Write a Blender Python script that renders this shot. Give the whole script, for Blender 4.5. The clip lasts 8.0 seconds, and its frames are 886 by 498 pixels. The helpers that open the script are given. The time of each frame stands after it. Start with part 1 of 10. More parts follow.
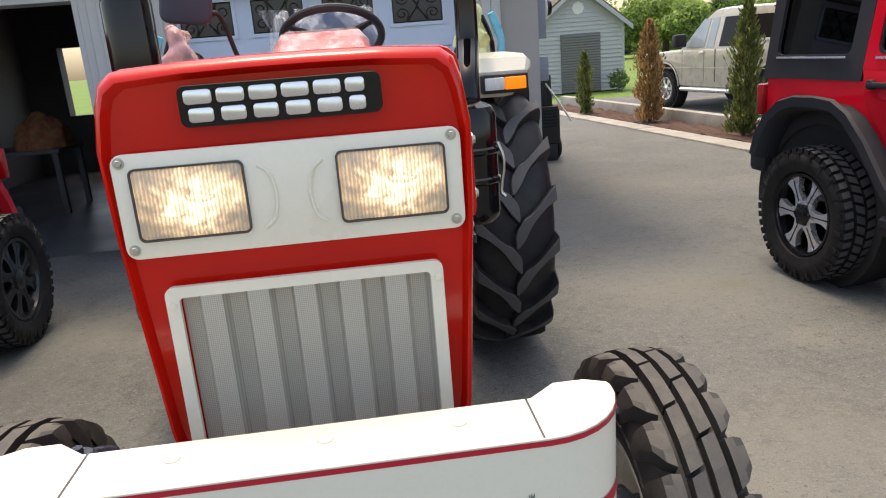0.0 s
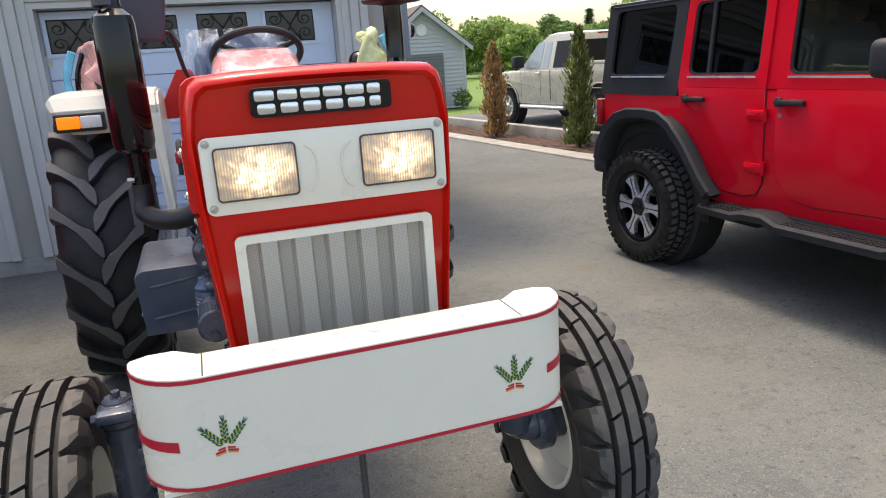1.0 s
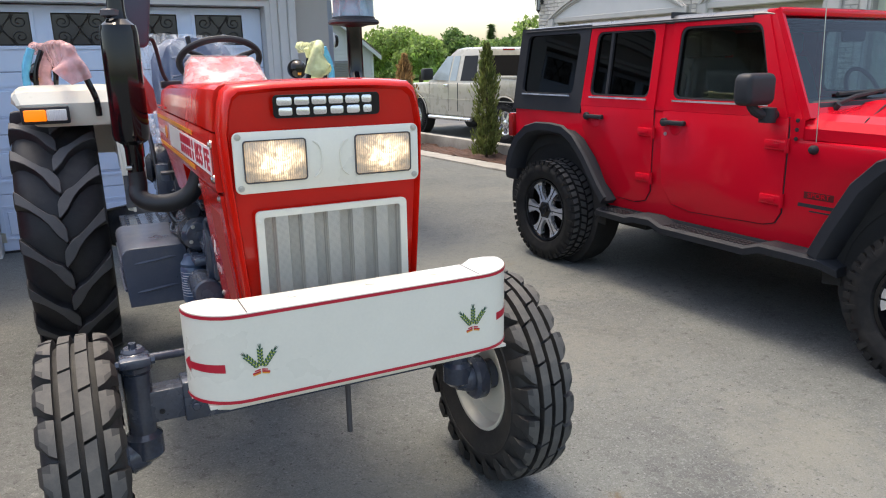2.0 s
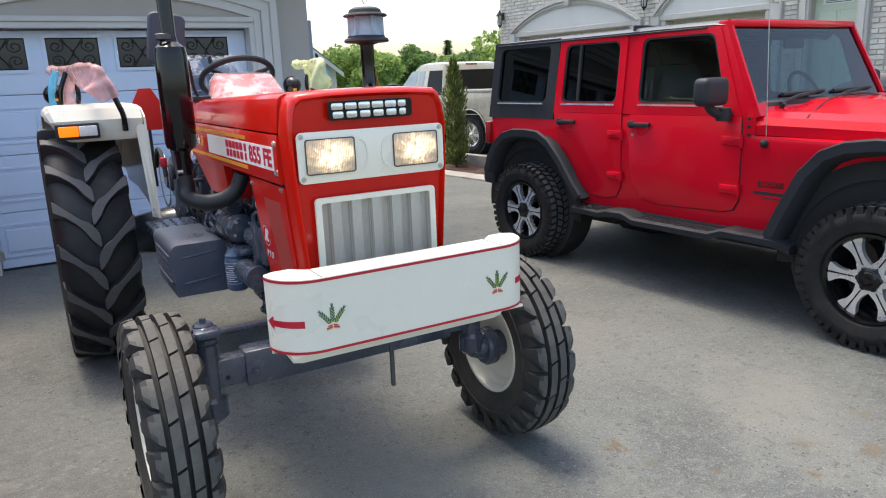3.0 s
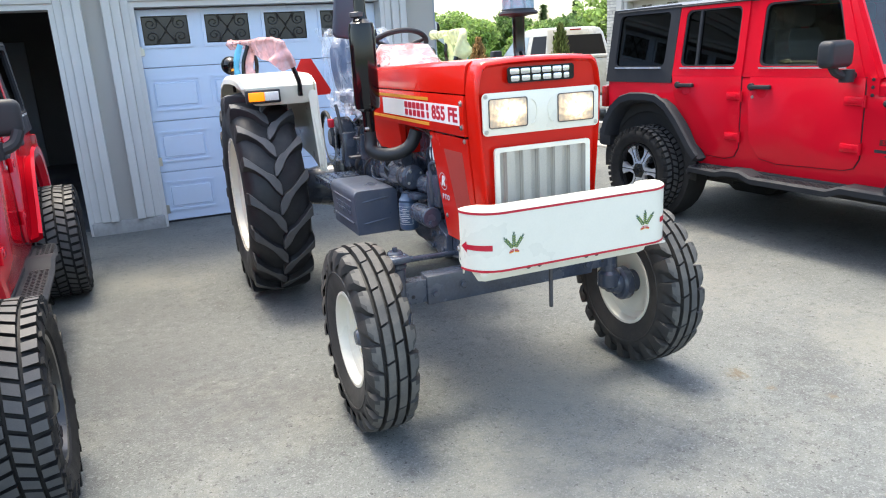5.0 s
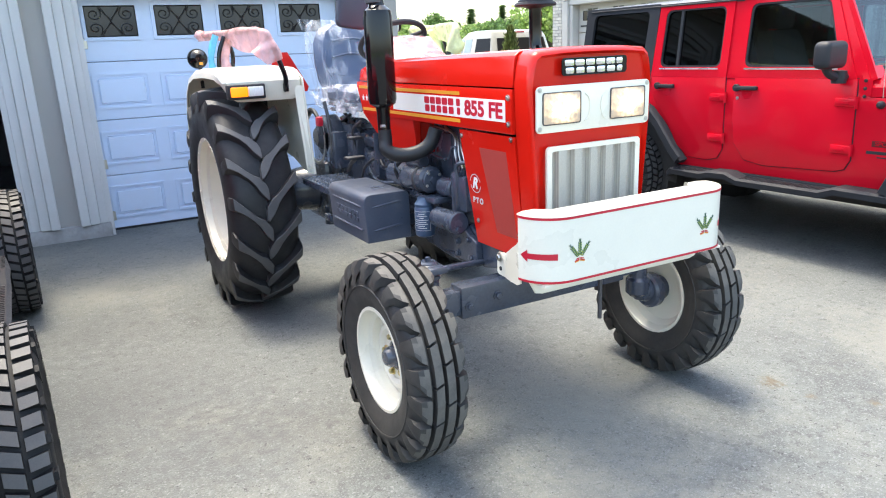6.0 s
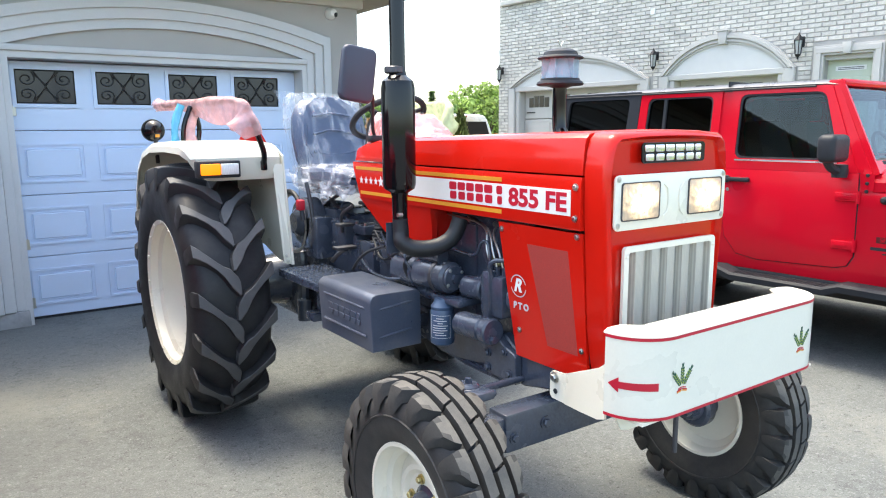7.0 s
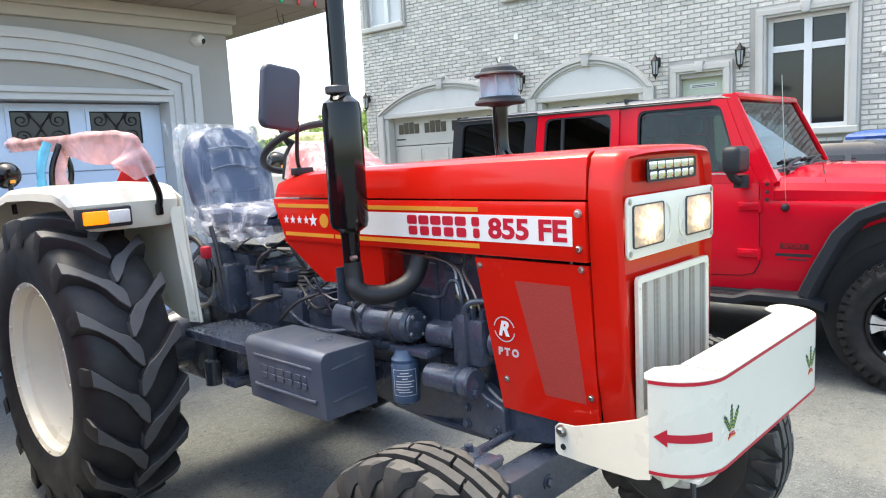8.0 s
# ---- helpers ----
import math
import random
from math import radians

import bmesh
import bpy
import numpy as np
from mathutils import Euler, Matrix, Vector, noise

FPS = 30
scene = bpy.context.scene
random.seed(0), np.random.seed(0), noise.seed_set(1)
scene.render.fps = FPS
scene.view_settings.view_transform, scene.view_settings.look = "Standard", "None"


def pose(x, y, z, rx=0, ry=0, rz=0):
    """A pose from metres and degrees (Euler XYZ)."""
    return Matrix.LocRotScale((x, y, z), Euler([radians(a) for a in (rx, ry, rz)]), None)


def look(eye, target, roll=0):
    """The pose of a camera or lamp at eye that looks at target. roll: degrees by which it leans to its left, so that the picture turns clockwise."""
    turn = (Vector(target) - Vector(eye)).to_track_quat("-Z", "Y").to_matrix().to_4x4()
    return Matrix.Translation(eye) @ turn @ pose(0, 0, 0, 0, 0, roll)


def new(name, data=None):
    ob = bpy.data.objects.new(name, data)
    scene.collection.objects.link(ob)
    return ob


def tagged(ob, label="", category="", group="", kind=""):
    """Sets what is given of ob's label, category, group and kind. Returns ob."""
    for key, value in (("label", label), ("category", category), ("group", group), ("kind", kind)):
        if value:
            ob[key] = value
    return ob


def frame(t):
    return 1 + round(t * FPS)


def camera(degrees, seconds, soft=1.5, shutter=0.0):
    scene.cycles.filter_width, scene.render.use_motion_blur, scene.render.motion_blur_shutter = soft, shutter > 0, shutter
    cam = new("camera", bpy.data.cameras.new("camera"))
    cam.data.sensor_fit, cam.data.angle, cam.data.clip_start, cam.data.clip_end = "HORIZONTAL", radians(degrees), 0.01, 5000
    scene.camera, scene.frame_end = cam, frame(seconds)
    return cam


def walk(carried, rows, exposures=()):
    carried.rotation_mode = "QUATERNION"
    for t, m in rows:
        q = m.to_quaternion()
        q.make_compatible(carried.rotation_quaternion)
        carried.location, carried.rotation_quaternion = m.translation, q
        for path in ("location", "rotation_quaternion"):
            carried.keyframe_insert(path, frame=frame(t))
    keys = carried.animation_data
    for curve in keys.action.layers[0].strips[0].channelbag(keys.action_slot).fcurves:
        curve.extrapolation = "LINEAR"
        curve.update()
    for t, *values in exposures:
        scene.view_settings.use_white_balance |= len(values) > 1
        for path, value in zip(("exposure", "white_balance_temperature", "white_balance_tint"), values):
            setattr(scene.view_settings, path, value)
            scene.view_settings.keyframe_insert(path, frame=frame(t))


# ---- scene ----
cam = camera(64.0, 8.0, 1.1)
PATH = [
    (0, (0.12, -1.12, 1.548), (0.304, 0.797, 1.009), -4.5),
    (0.5, (0.006, -1.403, 1.583), (0.3, 0.495, 1.023), -3.5),
    (1, (-0.262, -1.553, 1.561), (0.342, 0.281, 1.042), -3.8),
    (1.5, (-0.481, -1.697, 1.578), (0.357, 0.04, 1.049), -2.3),
    (1.7, (-0.538, -1.78, 1.589), (0.326, -0.05, 1.08), -0.9),
    (2.8, (-0.889, -2.182, 1.610), (0.002, -0.468, 1.097), -1.7),
    (3, (-0.998, -2.19, 1.585), (-0.033, -0.502, 1.116), -2.3),
    (3.5, (-1.211, -2.272, 1.591), (-0.164, -0.64, 1.102), -1.5),
    (4, (-1.272, -2.369, 1.593), (-0.23, -0.728, 1.121), -1.1),
    (4.5, (-1.333, -2.504, 1.594), (-0.482, -0.772, 1.069), -2.7),
    (4.7, (-1.372, -2.531, 1.609), (-0.653, -0.746, 1.067), -3.1),
    (5.8, (-1.788, -2.206, 1.6), (-0.918, -0.49, 1.056), -2.8),
    (6, (-1.779, -2.064, 1.576), (-0.862, -0.372, 1.032), -2.4),
    (6.5, (-1.764, -1.696, 1.565), (-0.805, -0.029, 1.015), -4.2),
    (7, (-1.854, -1.406, 1.568), (-0.726, 0.212, 1.236), -0.4),
    (7.2, (-1.938, -1.299, 1.576), (-0.676, 0.234, 1.335), -0.9),
    (7.5, (-1.968, -1.148, 1.602), (-0.618, 0.312, 1.385), -1.8),
    (8, (-1.904, -0.913, 1.568), (-0.471, 0.457, 1.303), -3.0),
]
EXPOSURES = [(0, 1.4, 7900, 11), (0.5, 1.43, 7700, 11), (1, 1.45, 7500, 10.5), (1.7, 1.47, 7250, 9.5), (3, 1.53, 7000, 7.5), (3.5, 1.67, 6950, 6.5), (4.5, 1.76, 6950, 6), (4.7, 1.92, 6900, 5.5), (5.8, 2.46, 6850, 5), (6, 2.37, 6850, 5), (6.5, 2.18, 6900, 5), (7, 2.28, 6900, 4), (7.5, 2.18, 7000, 4.5), (8, 2.08, 7050, 4.5)]
walk(cam, [(t, look(eye, target, roll)) for t, eye, target, roll in PATH], EXPOSURES)

# ---- world, sun ----
SUN_AZ, SUN_EL = radians(100), radians(72)      # from +x towards +y
world = bpy.data.worlds.new("sky")
scene.world = world
world.use_nodes = True
wn = world.node_tree.nodes
sky = wn.new("ShaderNodeTexSky")
sky.sky_type, sky.sun_disc = "NISHITA", False
sky.sun_elevation, sky.sun_rotation = SUN_EL, radians(90) - SUN_AZ
sky.air_density, sky.dust_density, sky.ozone_density, sky.altitude = 1.0, 3.5, 1.0, 100
world.node_tree.links.new(sky.outputs[0], wn["Background"].inputs[0])
wn["Background"].inputs[1].default_value = 0.15
sun_data = bpy.data.lights.new("sun", "SUN")
sun_data.energy, sun_data.angle, sun_data.color = 0.78, radians(15), (1.0, 0.93, 0.8)
sun = new("sun", sun_data)
sun.matrix_world = look((math.cos(SUN_AZ) * 30, math.sin(SUN_AZ) * 30, math.tan(SUN_EL) * 30), (0, 0, 0))

# ---- materials ----


def mat(name, col, rough=0.5, metal=0.0, var=0.12, scale=6.0, bump=0.0, bscale=120.0, coat=0.0, dirt=None, dirt_amt=0.0, rvar=0.1, island=0.0, stretch=None):
    """A plain surface with broad and fine variation, optional dust in patches and fine relief."""
    m = bpy.data.materials.new(name)
    m.use_nodes = True
    nt = m.node_tree
    nd, ln = nt.nodes, nt.links
    bs = nd["Principled BSDF"]
    tc = nd.new("ShaderNodeTexCoord")
    src = tc.outputs["Object"]
    if stretch:
        mp = nd.new("ShaderNodeMapping")
        mp.inputs["Scale"].default_value = stretch
        ln.new(src, mp.inputs[0])
        src = mp.outputs[0]
    n1 = nd.new("ShaderNodeTexNoise")
    n1.inputs["Scale"].default_value, n1.inputs["Detail"].default_value = scale, 5
    n2 = nd.new("ShaderNodeTexNoise")
    n2.inputs["Scale"].default_value, n2.inputs["Detail"].default_value = bscale, 3
    ln.new(src, n1.inputs[0])
    ln.new(src, n2.inputs[0])
    add = nd.new("ShaderNodeMath")
    add.operation = "MULTIPLY_ADD"
    ln.new(n2.outputs[0], add.inputs[0])
    add.inputs[1].default_value = 0.5
    ln.new(n1.outputs[0], add.inputs[2])
    mr = nd.new("ShaderNodeMapRange")
    mr.inputs[1].default_value, mr.inputs[2].default_value = 0.45, 1.05
    mr.inputs[3].default_value, mr.inputs[4].default_value = 1 - var, 1 + var
    ln.new(add.outputs[0], mr.inputs[0])
    value = mr.outputs[0]
    if island:
        geo = nd.new("ShaderNodeObjectInfo")
        ir = nd.new("ShaderNodeMapRange")
        ir.inputs[3].default_value, ir.inputs[4].default_value = 1 - island, 1 + island
        ln.new(geo.outputs["Random"], ir.inputs[0])
        mu = nd.new("ShaderNodeMath")
        mu.operation = "MULTIPLY"
        ln.new(value, mu.inputs[0])
        ln.new(ir.outputs[0], mu.inputs[1])
        value = mu.outputs[0]
    mx = nd.new("ShaderNodeVectorMath")
    mx.operation = "SCALE"
    mx.inputs[0].default_value = col
    ln.new(value, mx.inputs["Scale"])
    out = mx.outputs[0]
    if dirt:
        n3 = nd.new("ShaderNodeTexNoise")
        n3.inputs["Scale"].default_value, n3.inputs["Detail"].default_value, n3.inputs["Roughness"].default_value = scale * 0.6, 8, 0.7
        ln.new(src, n3.inputs[0])
        dr = nd.new("ShaderNodeMapRange")
        dr.inputs[1].default_value, dr.inputs[2].default_value, dr.inputs[4].default_value = 0.45, 0.75, dirt_amt
        ln.new(n3.outputs[0], dr.inputs[0])
        mm = nd.new("ShaderNodeMix")
        mm.data_type = "RGBA"
        ln.new(dr.outputs[0], mm.inputs[0])
        ln.new(out, mm.inputs[6])
        mm.inputs[7].default_value = (*dirt, 1)
        out = mm.outputs[2]
    ln.new(out, bs.inputs["Base Color"])
    rr = nd.new("ShaderNodeMapRange")
    rr.inputs[1].default_value, rr.inputs[2].default_value = 0.3, 0.7
    rr.inputs[3].default_value, rr.inputs[4].default_value = max(rough - rvar, 0.02), min(rough + rvar, 1)
    ln.new(n1.outputs[0], rr.inputs[0])
    ln.new(rr.outputs[0], bs.inputs["Roughness"])
    bs.inputs["Metallic"].default_value = metal
    bs.inputs["Coat Weight"].default_value = coat
    bs.inputs["Coat Roughness"].default_value = 0.06
    if bump:
        bp = nd.new("ShaderNodeBump")
        bp.inputs["Strength"].default_value, bp.inputs["Distance"].default_value = 0.6, bump
        ln.new(n2.outputs[0], bp.inputs["Height"])
        ln.new(bp.outputs[0], bs.inputs["Normal"])
    return m


def glass(name, col=(1, 1, 1), rough=0.0, ior=1.55):
    """Thin pane: mostly clear, with real gloss."""
    m = bpy.data.materials.new(name)
    m.use_nodes = True
    nd, ln = m.node_tree.nodes, m.node_tree.links
    nd.remove(nd["Principled BSDF"])
    tr, gl, mx, fr = nd.new("ShaderNodeBsdfTransparent"), nd.new("ShaderNodeBsdfGlossy"), nd.new("ShaderNodeMixShader"), nd.new("ShaderNodeFresnel")
    tr.inputs[0].default_value = (*col, 1)
    gl.inputs["Roughness"].default_value = rough
    fr.inputs["IOR"].default_value = ior
    ln.new(fr.outputs[0], mx.inputs[0])
    ln.new(tr.outputs[0], mx.inputs[1])
    ln.new(gl.outputs[0], mx.inputs[2])
    ln.new(mx.outputs[0], nd["Material Output"].inputs[0])
    return m


def glow(name, col, strength):
    m = bpy.data.materials.new(name)
    m.use_nodes = True
    bs = m.node_tree.nodes["Principled BSDF"]
    bs.inputs["Base Color"].default_value = (*col, 1)
    bs.inputs["Emission Color"].default_value = (*col, 1)
    bs.inputs["Emission Strength"].default_value = strength
    return m


# ---- mesh helpers ----


def bm_box(bm, x0, x1, y0, y1, z0, z1, bevel=0.0, seg=2):
    """Adds a box to bm; returns its vertices."""
    r = bmesh.ops.create_cube(bm, size=1.0, matrix=Matrix.LocRotScale(((x0 + x1) / 2, (y0 + y1) / 2, (z0 + z1) / 2), None, (abs(x1 - x0), abs(y1 - y0), abs(z1 - z0))))
    if bevel:
        ed = list({e for v in r["verts"] for e in v.link_edges})
        bmesh.ops.bevel(bm, geom=ed, offset=bevel, segments=seg, affect="EDGES", profile=0.5)
    return r["verts"]


def box(x0, x1, y0, y1, z0, z1, bevel=0.0, seg=2):
    bm = bmesh.new()
    bm_box(bm, x0, x1, y0, y1, z0, z1, bevel, seg)
    return bm


def axis_matrix(p, d):
    """Places the z axis along d at p."""
    return Matrix.Translation(p) @ Vector(d).normalized().to_track_quat("Z", "Y").to_matrix().to_4x4()


def bm_lathe(bm, profile, m=Matrix.Identity(4), n=32):
    """Turns (radius, height) points about the z axis of m."""
    rings = []
    for r, z in profile:
        if r < 1e-6:
            rings.append([bm.verts.new(m @ Vector((0, 0, z)))])
        else:
            rings.append([bm.verts.new(m @ Vector((r * math.cos(2 * math.pi * k / n), r * math.sin(2 * math.pi * k / n), z))) for k in range(n)])
    for a, b in zip(rings, rings[1:]):
        if len(a) == 1 and len(b) == 1:
            continue
        for k in range(n):
            k2 = (k + 1) % n
            if len(a) == 1:
                bm.faces.new((a[0], b[k2], b[k]))
            elif len(b) == 1:
                bm.faces.new((a[k], a[k2], b[0]))
            else:
                bm.faces.new((a[k], a[k2], b[k2], b[k]))


def lathe(profile, p=(0, 0, 0), d=(0, 0, 1), n=32):
    bm = bmesh.new()
    bm_lathe(bm, profile, axis_matrix(p, d), n)
    return bm


def bm_cyl(bm, a, b, r, r2=None, n=20, bevel=0.0):
    a, b = Vector(a), Vector(b)
    h = (b - a).length
    r2 = r if r2 is None else r2
    c = min(bevel, r * 0.45, h * 0.45)
    prof = [(0, 0), (r - c, 0), (r, c), (r2, h - c), (r2 - c, h), (0, h)] if c else [(0, 0), (r, 0), (r2, h), (0, h)]
    bm_lathe(bm, prof, axis_matrix(a, b - a), n)


def cyl(a, b, r, r2=None, n=20, bevel=0.0):
    bm = bmesh.new()
    bm_cyl(bm, a, b, r, r2, n, bevel)
    return bm


def smooth_path(pts, n=6):
    """A Catmull-Rom line through pts."""
    pts = [Vector(p) for p in pts]
    q = [2 * pts[0] - pts[1], *pts, 2 * pts[-1] - pts[-2]]
    out = []
    for i in range(1, len(q) - 2):
        a, b, c, d = q[i - 1:i + 3]
        for k in range(n):
            t = k / n
            out.append(0.5 * (2 * b + (c - a) * t + (2 * a - 5 * b + 4 * c - d) * t * t + (3 * b - a - 3 * c + d) * t ** 3))
    return out + [pts[-1]]


def bm_tube(bm, pts, r, n=10, smooth=0, closed=False):
    """A round tube along pts; r may be a list."""
    pts = smooth_path(pts, smooth) if smooth else [Vector(p) for p in pts]
    rs = r if isinstance(r, (list, tuple)) else [r] * len(pts)
    if len(rs) != len(pts):
        rs = [rs[min(int(i / max(len(pts) - 1, 1) * (len(rs) - 1) + 0.5), len(rs) - 1)] for i in range(len(pts))]
    ref = Vector((0, 0, 1)) if abs((pts[1] - pts[0]).normalized().z) < 0.9 else Vector((1, 0, 0))
    rings, count = [], len(pts)
    for i, p in enumerate(pts):
        a = pts[(i - 1) % count] if closed or i else pts[0]
        b = pts[(i + 1) % count] if closed or i < count - 1 else pts[-1]
        d = (b - a).normalized()
        u = (ref - d * ref.dot(d)).normalized()
        ref = u
        v = d.cross(u)
        rings.append([bm.verts.new(p + rs[i] * (u * math.cos(2 * math.pi * k / n) + v * math.sin(2 * math.pi * k / n))) for k in range(n)])
    pairs = list(zip(rings, rings[1:])) + ([(rings[-1], rings[0])] if closed else [])
    for a, b in pairs:
        for k in range(n):
            bm.faces.new((a[k], a[(k + 1) % n], b[(k + 1) % n], b[k]))
    if not closed:
        bm.faces.new(rings[0][::-1])
        bm.faces.new(rings[-1])


def tube(pts, r, n=10, smooth=0, closed=False):
    bm = bmesh.new()
    bm_tube(bm, pts, r, n, smooth, closed)
    return bm


def bm_prism(bm, outline, m, depth, bevel=0.0, seg=2):
    """A flat outline (x, y) on the plane of m, drawn out by depth along its z axis."""
    lo = [bm.verts.new(m @ Vector((x, y, 0))) for x, y in outline]
    hi = [bm.verts.new(m @ Vector((x, y, depth))) for x, y in outline]
    n = len(outline)
    fs = [bm.faces.new(lo[::-1]), bm.faces.new(hi)]
    fs += [bm.faces.new((lo[i], lo[(i + 1) % n], hi[(i + 1) % n], hi[i])) for i in range(n)]
    bmesh.ops.recalc_face_normals(bm, faces=fs)
    if bevel:
        bmesh.ops.bevel(bm, geom=list({e for f in fs[:2] for e in f.edges}), offset=bevel, segments=seg, affect="EDGES", profile=0.5)


def prism(outline, m, depth, bevel=0.0, seg=2):
    bm = bmesh.new()
    bm_prism(bm, outline, m, depth, bevel, seg)
    return bm


# planes to draw outlines on: (u, v) -> world
XZ = Matrix(((1, 0, 0, 0), (0, 0, 1, 0), (0, 1, 0, 0), (0, 0, 0, 1)))      # u=x, v=z, depth along +y
YZ = Matrix(((0, 0, 1, 0), (1, 0, 0, 0), (0, 1, 0, 0), (0, 0, 0, 1)))      # u=y, v=z, depth along +x


def shift(x, y, z):
    return Matrix.Translation((x, y, z))


def rrect(x0, x1, y0, y1, r, n=5):
    """An outline of a rectangle with round corners."""
    out = []
    for cx, cy, a in ((x1 - r, y1 - r, 0), (x0 + r, y1 - r, 90), (x0 + r, y0 + r, 180), (x1 - r, y0 + r, 270)):
        for k in range(n + 1):
            t = radians(a + 90 * k / n)
            out.append((cx + r * math.cos(t), cy + r * math.sin(t)))
    return out


def bm_ring(bm, outer, inner, m, depth):
    """A frame between two outlines with the same count of points."""
    n = len(outer)
    v = [[bm.verts.new(m @ Vector((x, y, d))) for x, y in o] for o in (outer, inner) for d in (0, depth)]
    ol, oh, il, ih = v
    fs = []
    for i in range(n):
        j = (i + 1) % n
        fs += [bm.faces.new((ol[i], ol[j], oh[j], oh[i])), bm.faces.new((il[j], il[i], ih[i], ih[j])),
               bm.faces.new((oh[i], oh[j], ih[j], ih[i])), bm.faces.new((ol[j], ol[i], il[i], il[j]))]
    bmesh.ops.recalc_face_normals(bm, faces=fs)


def round_poly(pts, r, n=4):
    """A closed outline with its corners rounded by n + 1 points each."""
    out = []
    for i, p in enumerate(pts):
        p = Vector((*p, 0))
        a, b = Vector((*pts[i - 1], 0)), Vector((*pts[(i + 1) % len(pts)], 0))
        da, db = (a - p).normalized() * r, (b - p).normalized() * r
        for k in range(n + 1):
            t = k / n
            q = (p + da) * (1 - t) ** 2 + p * 2 * t * (1 - t) + (p + db) * t * t
            out.append((q.x, q.y))
    return out


def ring(outer, inner, m, depth):
    bm = bmesh.new()
    bm_ring(bm, outer, inner, m, depth)
    return bm


def loft(sections, close_u=True, caps=True):
    """A skin over sections, each a list of points with the same count."""
    bm = bmesh.new()
    vs = [[bm.verts.new(p) for p in s] for s in sections]
    n = len(sections[0])
    for a, b in zip(vs, vs[1:]):
        for k in range(n if close_u else n - 1):
            bm.faces.new((a[k], a[(k + 1) % n], b[(k + 1) % n], b[k]))
    if caps and close_u:
        bm.faces.new(vs[0][::-1])
        bm.faces.new(vs[-1])
    bmesh.ops.recalc_face_normals(bm, faces=bm.faces)
    return bm


def mesh_of(name, bm, material, angle=35.0):
    me = bpy.data.meshes.new(name)
    bm.normal_update()
    sharp = radians(angle)
    for e in bm.edges:
        e.smooth = not (len(e.link_faces) == 2 and e.calc_face_angle(0) > sharp)
    for f in bm.faces:
        f.smooth = True
    bm.to_mesh(me)
    bm.free()
    for k in material if isinstance(material, (list, tuple)) else [material]:
        me.materials.append(k)
    return me


def part(name, bm, material, parent=None, label="", angle=35.0):
    """Links a bmesh as one mesh object under a thing or a part."""
    ob = new(name, mesh_of(name, bm, material, angle))
    if parent:
        ob.parent = parent
        if parent.type == "MESH" or parent.parent:
            ob.matrix_parent_inverse = Matrix.Identity(4)
    return tagged(ob, label=label)


def islands(name, bm, material, parent, label=""):
    """Links each loose piece of a bmesh as a part of its own."""
    left, pieces = set(bm.faces), []
    while left:
        group, edge = set(), [next(iter(left))]
        while edge:
            f = edge.pop()
            if f in group:
                continue
            group.add(f)
            edge += [g for v in f.verts for g in v.link_faces if g not in group]
        left -= group
        b, made = bmesh.new(), {}
        for f in sorted(group, key=lambda f: f.index):
            b.faces.new([made.setdefault(v, None) or made.update({v: b.verts.new(v.co)}) or made[v] for v in f.verts])
        pieces.append(part(name, b, material, parent, label))
    bm.free()
    return pieces


def scuffed(ob, material, y, z, radius):
    """Gives the outermost faces of a wheel's tread, which touch the ground, the second material."""
    ob.data.materials.append(material)
    for p in ob.data.polygons:
        if math.hypot(p.center.y - y, p.center.z - z) > radius:
            p.material_index = 1
    return ob


def thing(name, label, category, at=(0, 0, 0), group="", kind=""):
    """An Empty at the base of a thing."""
    ob = new(name)
    ob.empty_display_size = 0.1
    ob.location = at
    return tagged(ob, label, category, group, kind)


def solid(name, bm, material, label, category="", kind="structure", angle=35.0):
    return tagged(part(name, bm, material, angle=angle), label, category, kind=kind)


def text_mesh(s, size, extrude=0.002, squash=1.0, bold=0.0):
    """Lettering as a mesh in the xy plane, centred."""
    cu = bpy.data.curves.new("lettering", "FONT")
    cu.body, cu.size, cu.extrude, cu.align_x, cu.align_y = s, size, extrude, "CENTER", "CENTER"
    cu.offset = bold
    ob = bpy.data.objects.new("lettering", cu)
    me = bpy.data.meshes.new_from_object(ob)
    bpy.data.objects.remove(ob)
    bpy.data.curves.remove(cu)
    bm = bmesh.new()
    bm.from_mesh(me)
    bpy.data.meshes.remove(me)
    bmesh.ops.scale(bm, vec=(squash, 1, 1), verts=bm.verts)
    return bm


def moved(bm, m):
    bmesh.ops.transform(bm, matrix=m, verts=bm.verts)
    return bm
RED = mat("red_paint", (0.62, 0.012, 0.006), 0.2, var=0.05, scale=3, coat=0.25, bscale=300)
JEEP_RED = mat("crimson_paint", (0.6, 0.006, 0.021), 0.14, var=0.04, scale=2, coat=0.08, dirt=(0.35, 0.06, 0.05), dirt_amt=0.02)
CREAM = mat("cream_paint", (0.78, 0.745, 0.63), 0.35, var=0.04, scale=5, coat=0.3, dirt=(0.62, 0.57, 0.47), dirt_amt=0.05)
WHITE = mat("white_paint", (0.8, 0.8, 0.77), 0.4, var=0.04, scale=4, dirt=(0.5, 0.47, 0.4), dirt_amt=0.12)
CASTING = mat("grey_blue_engine_paint", (0.046, 0.058, 0.086), 0.22, var=0.3, scale=9, bump=0.002, bscale=90, coat=0.4, dirt=(0.16, 0.15, 0.14), dirt_amt=0.18)
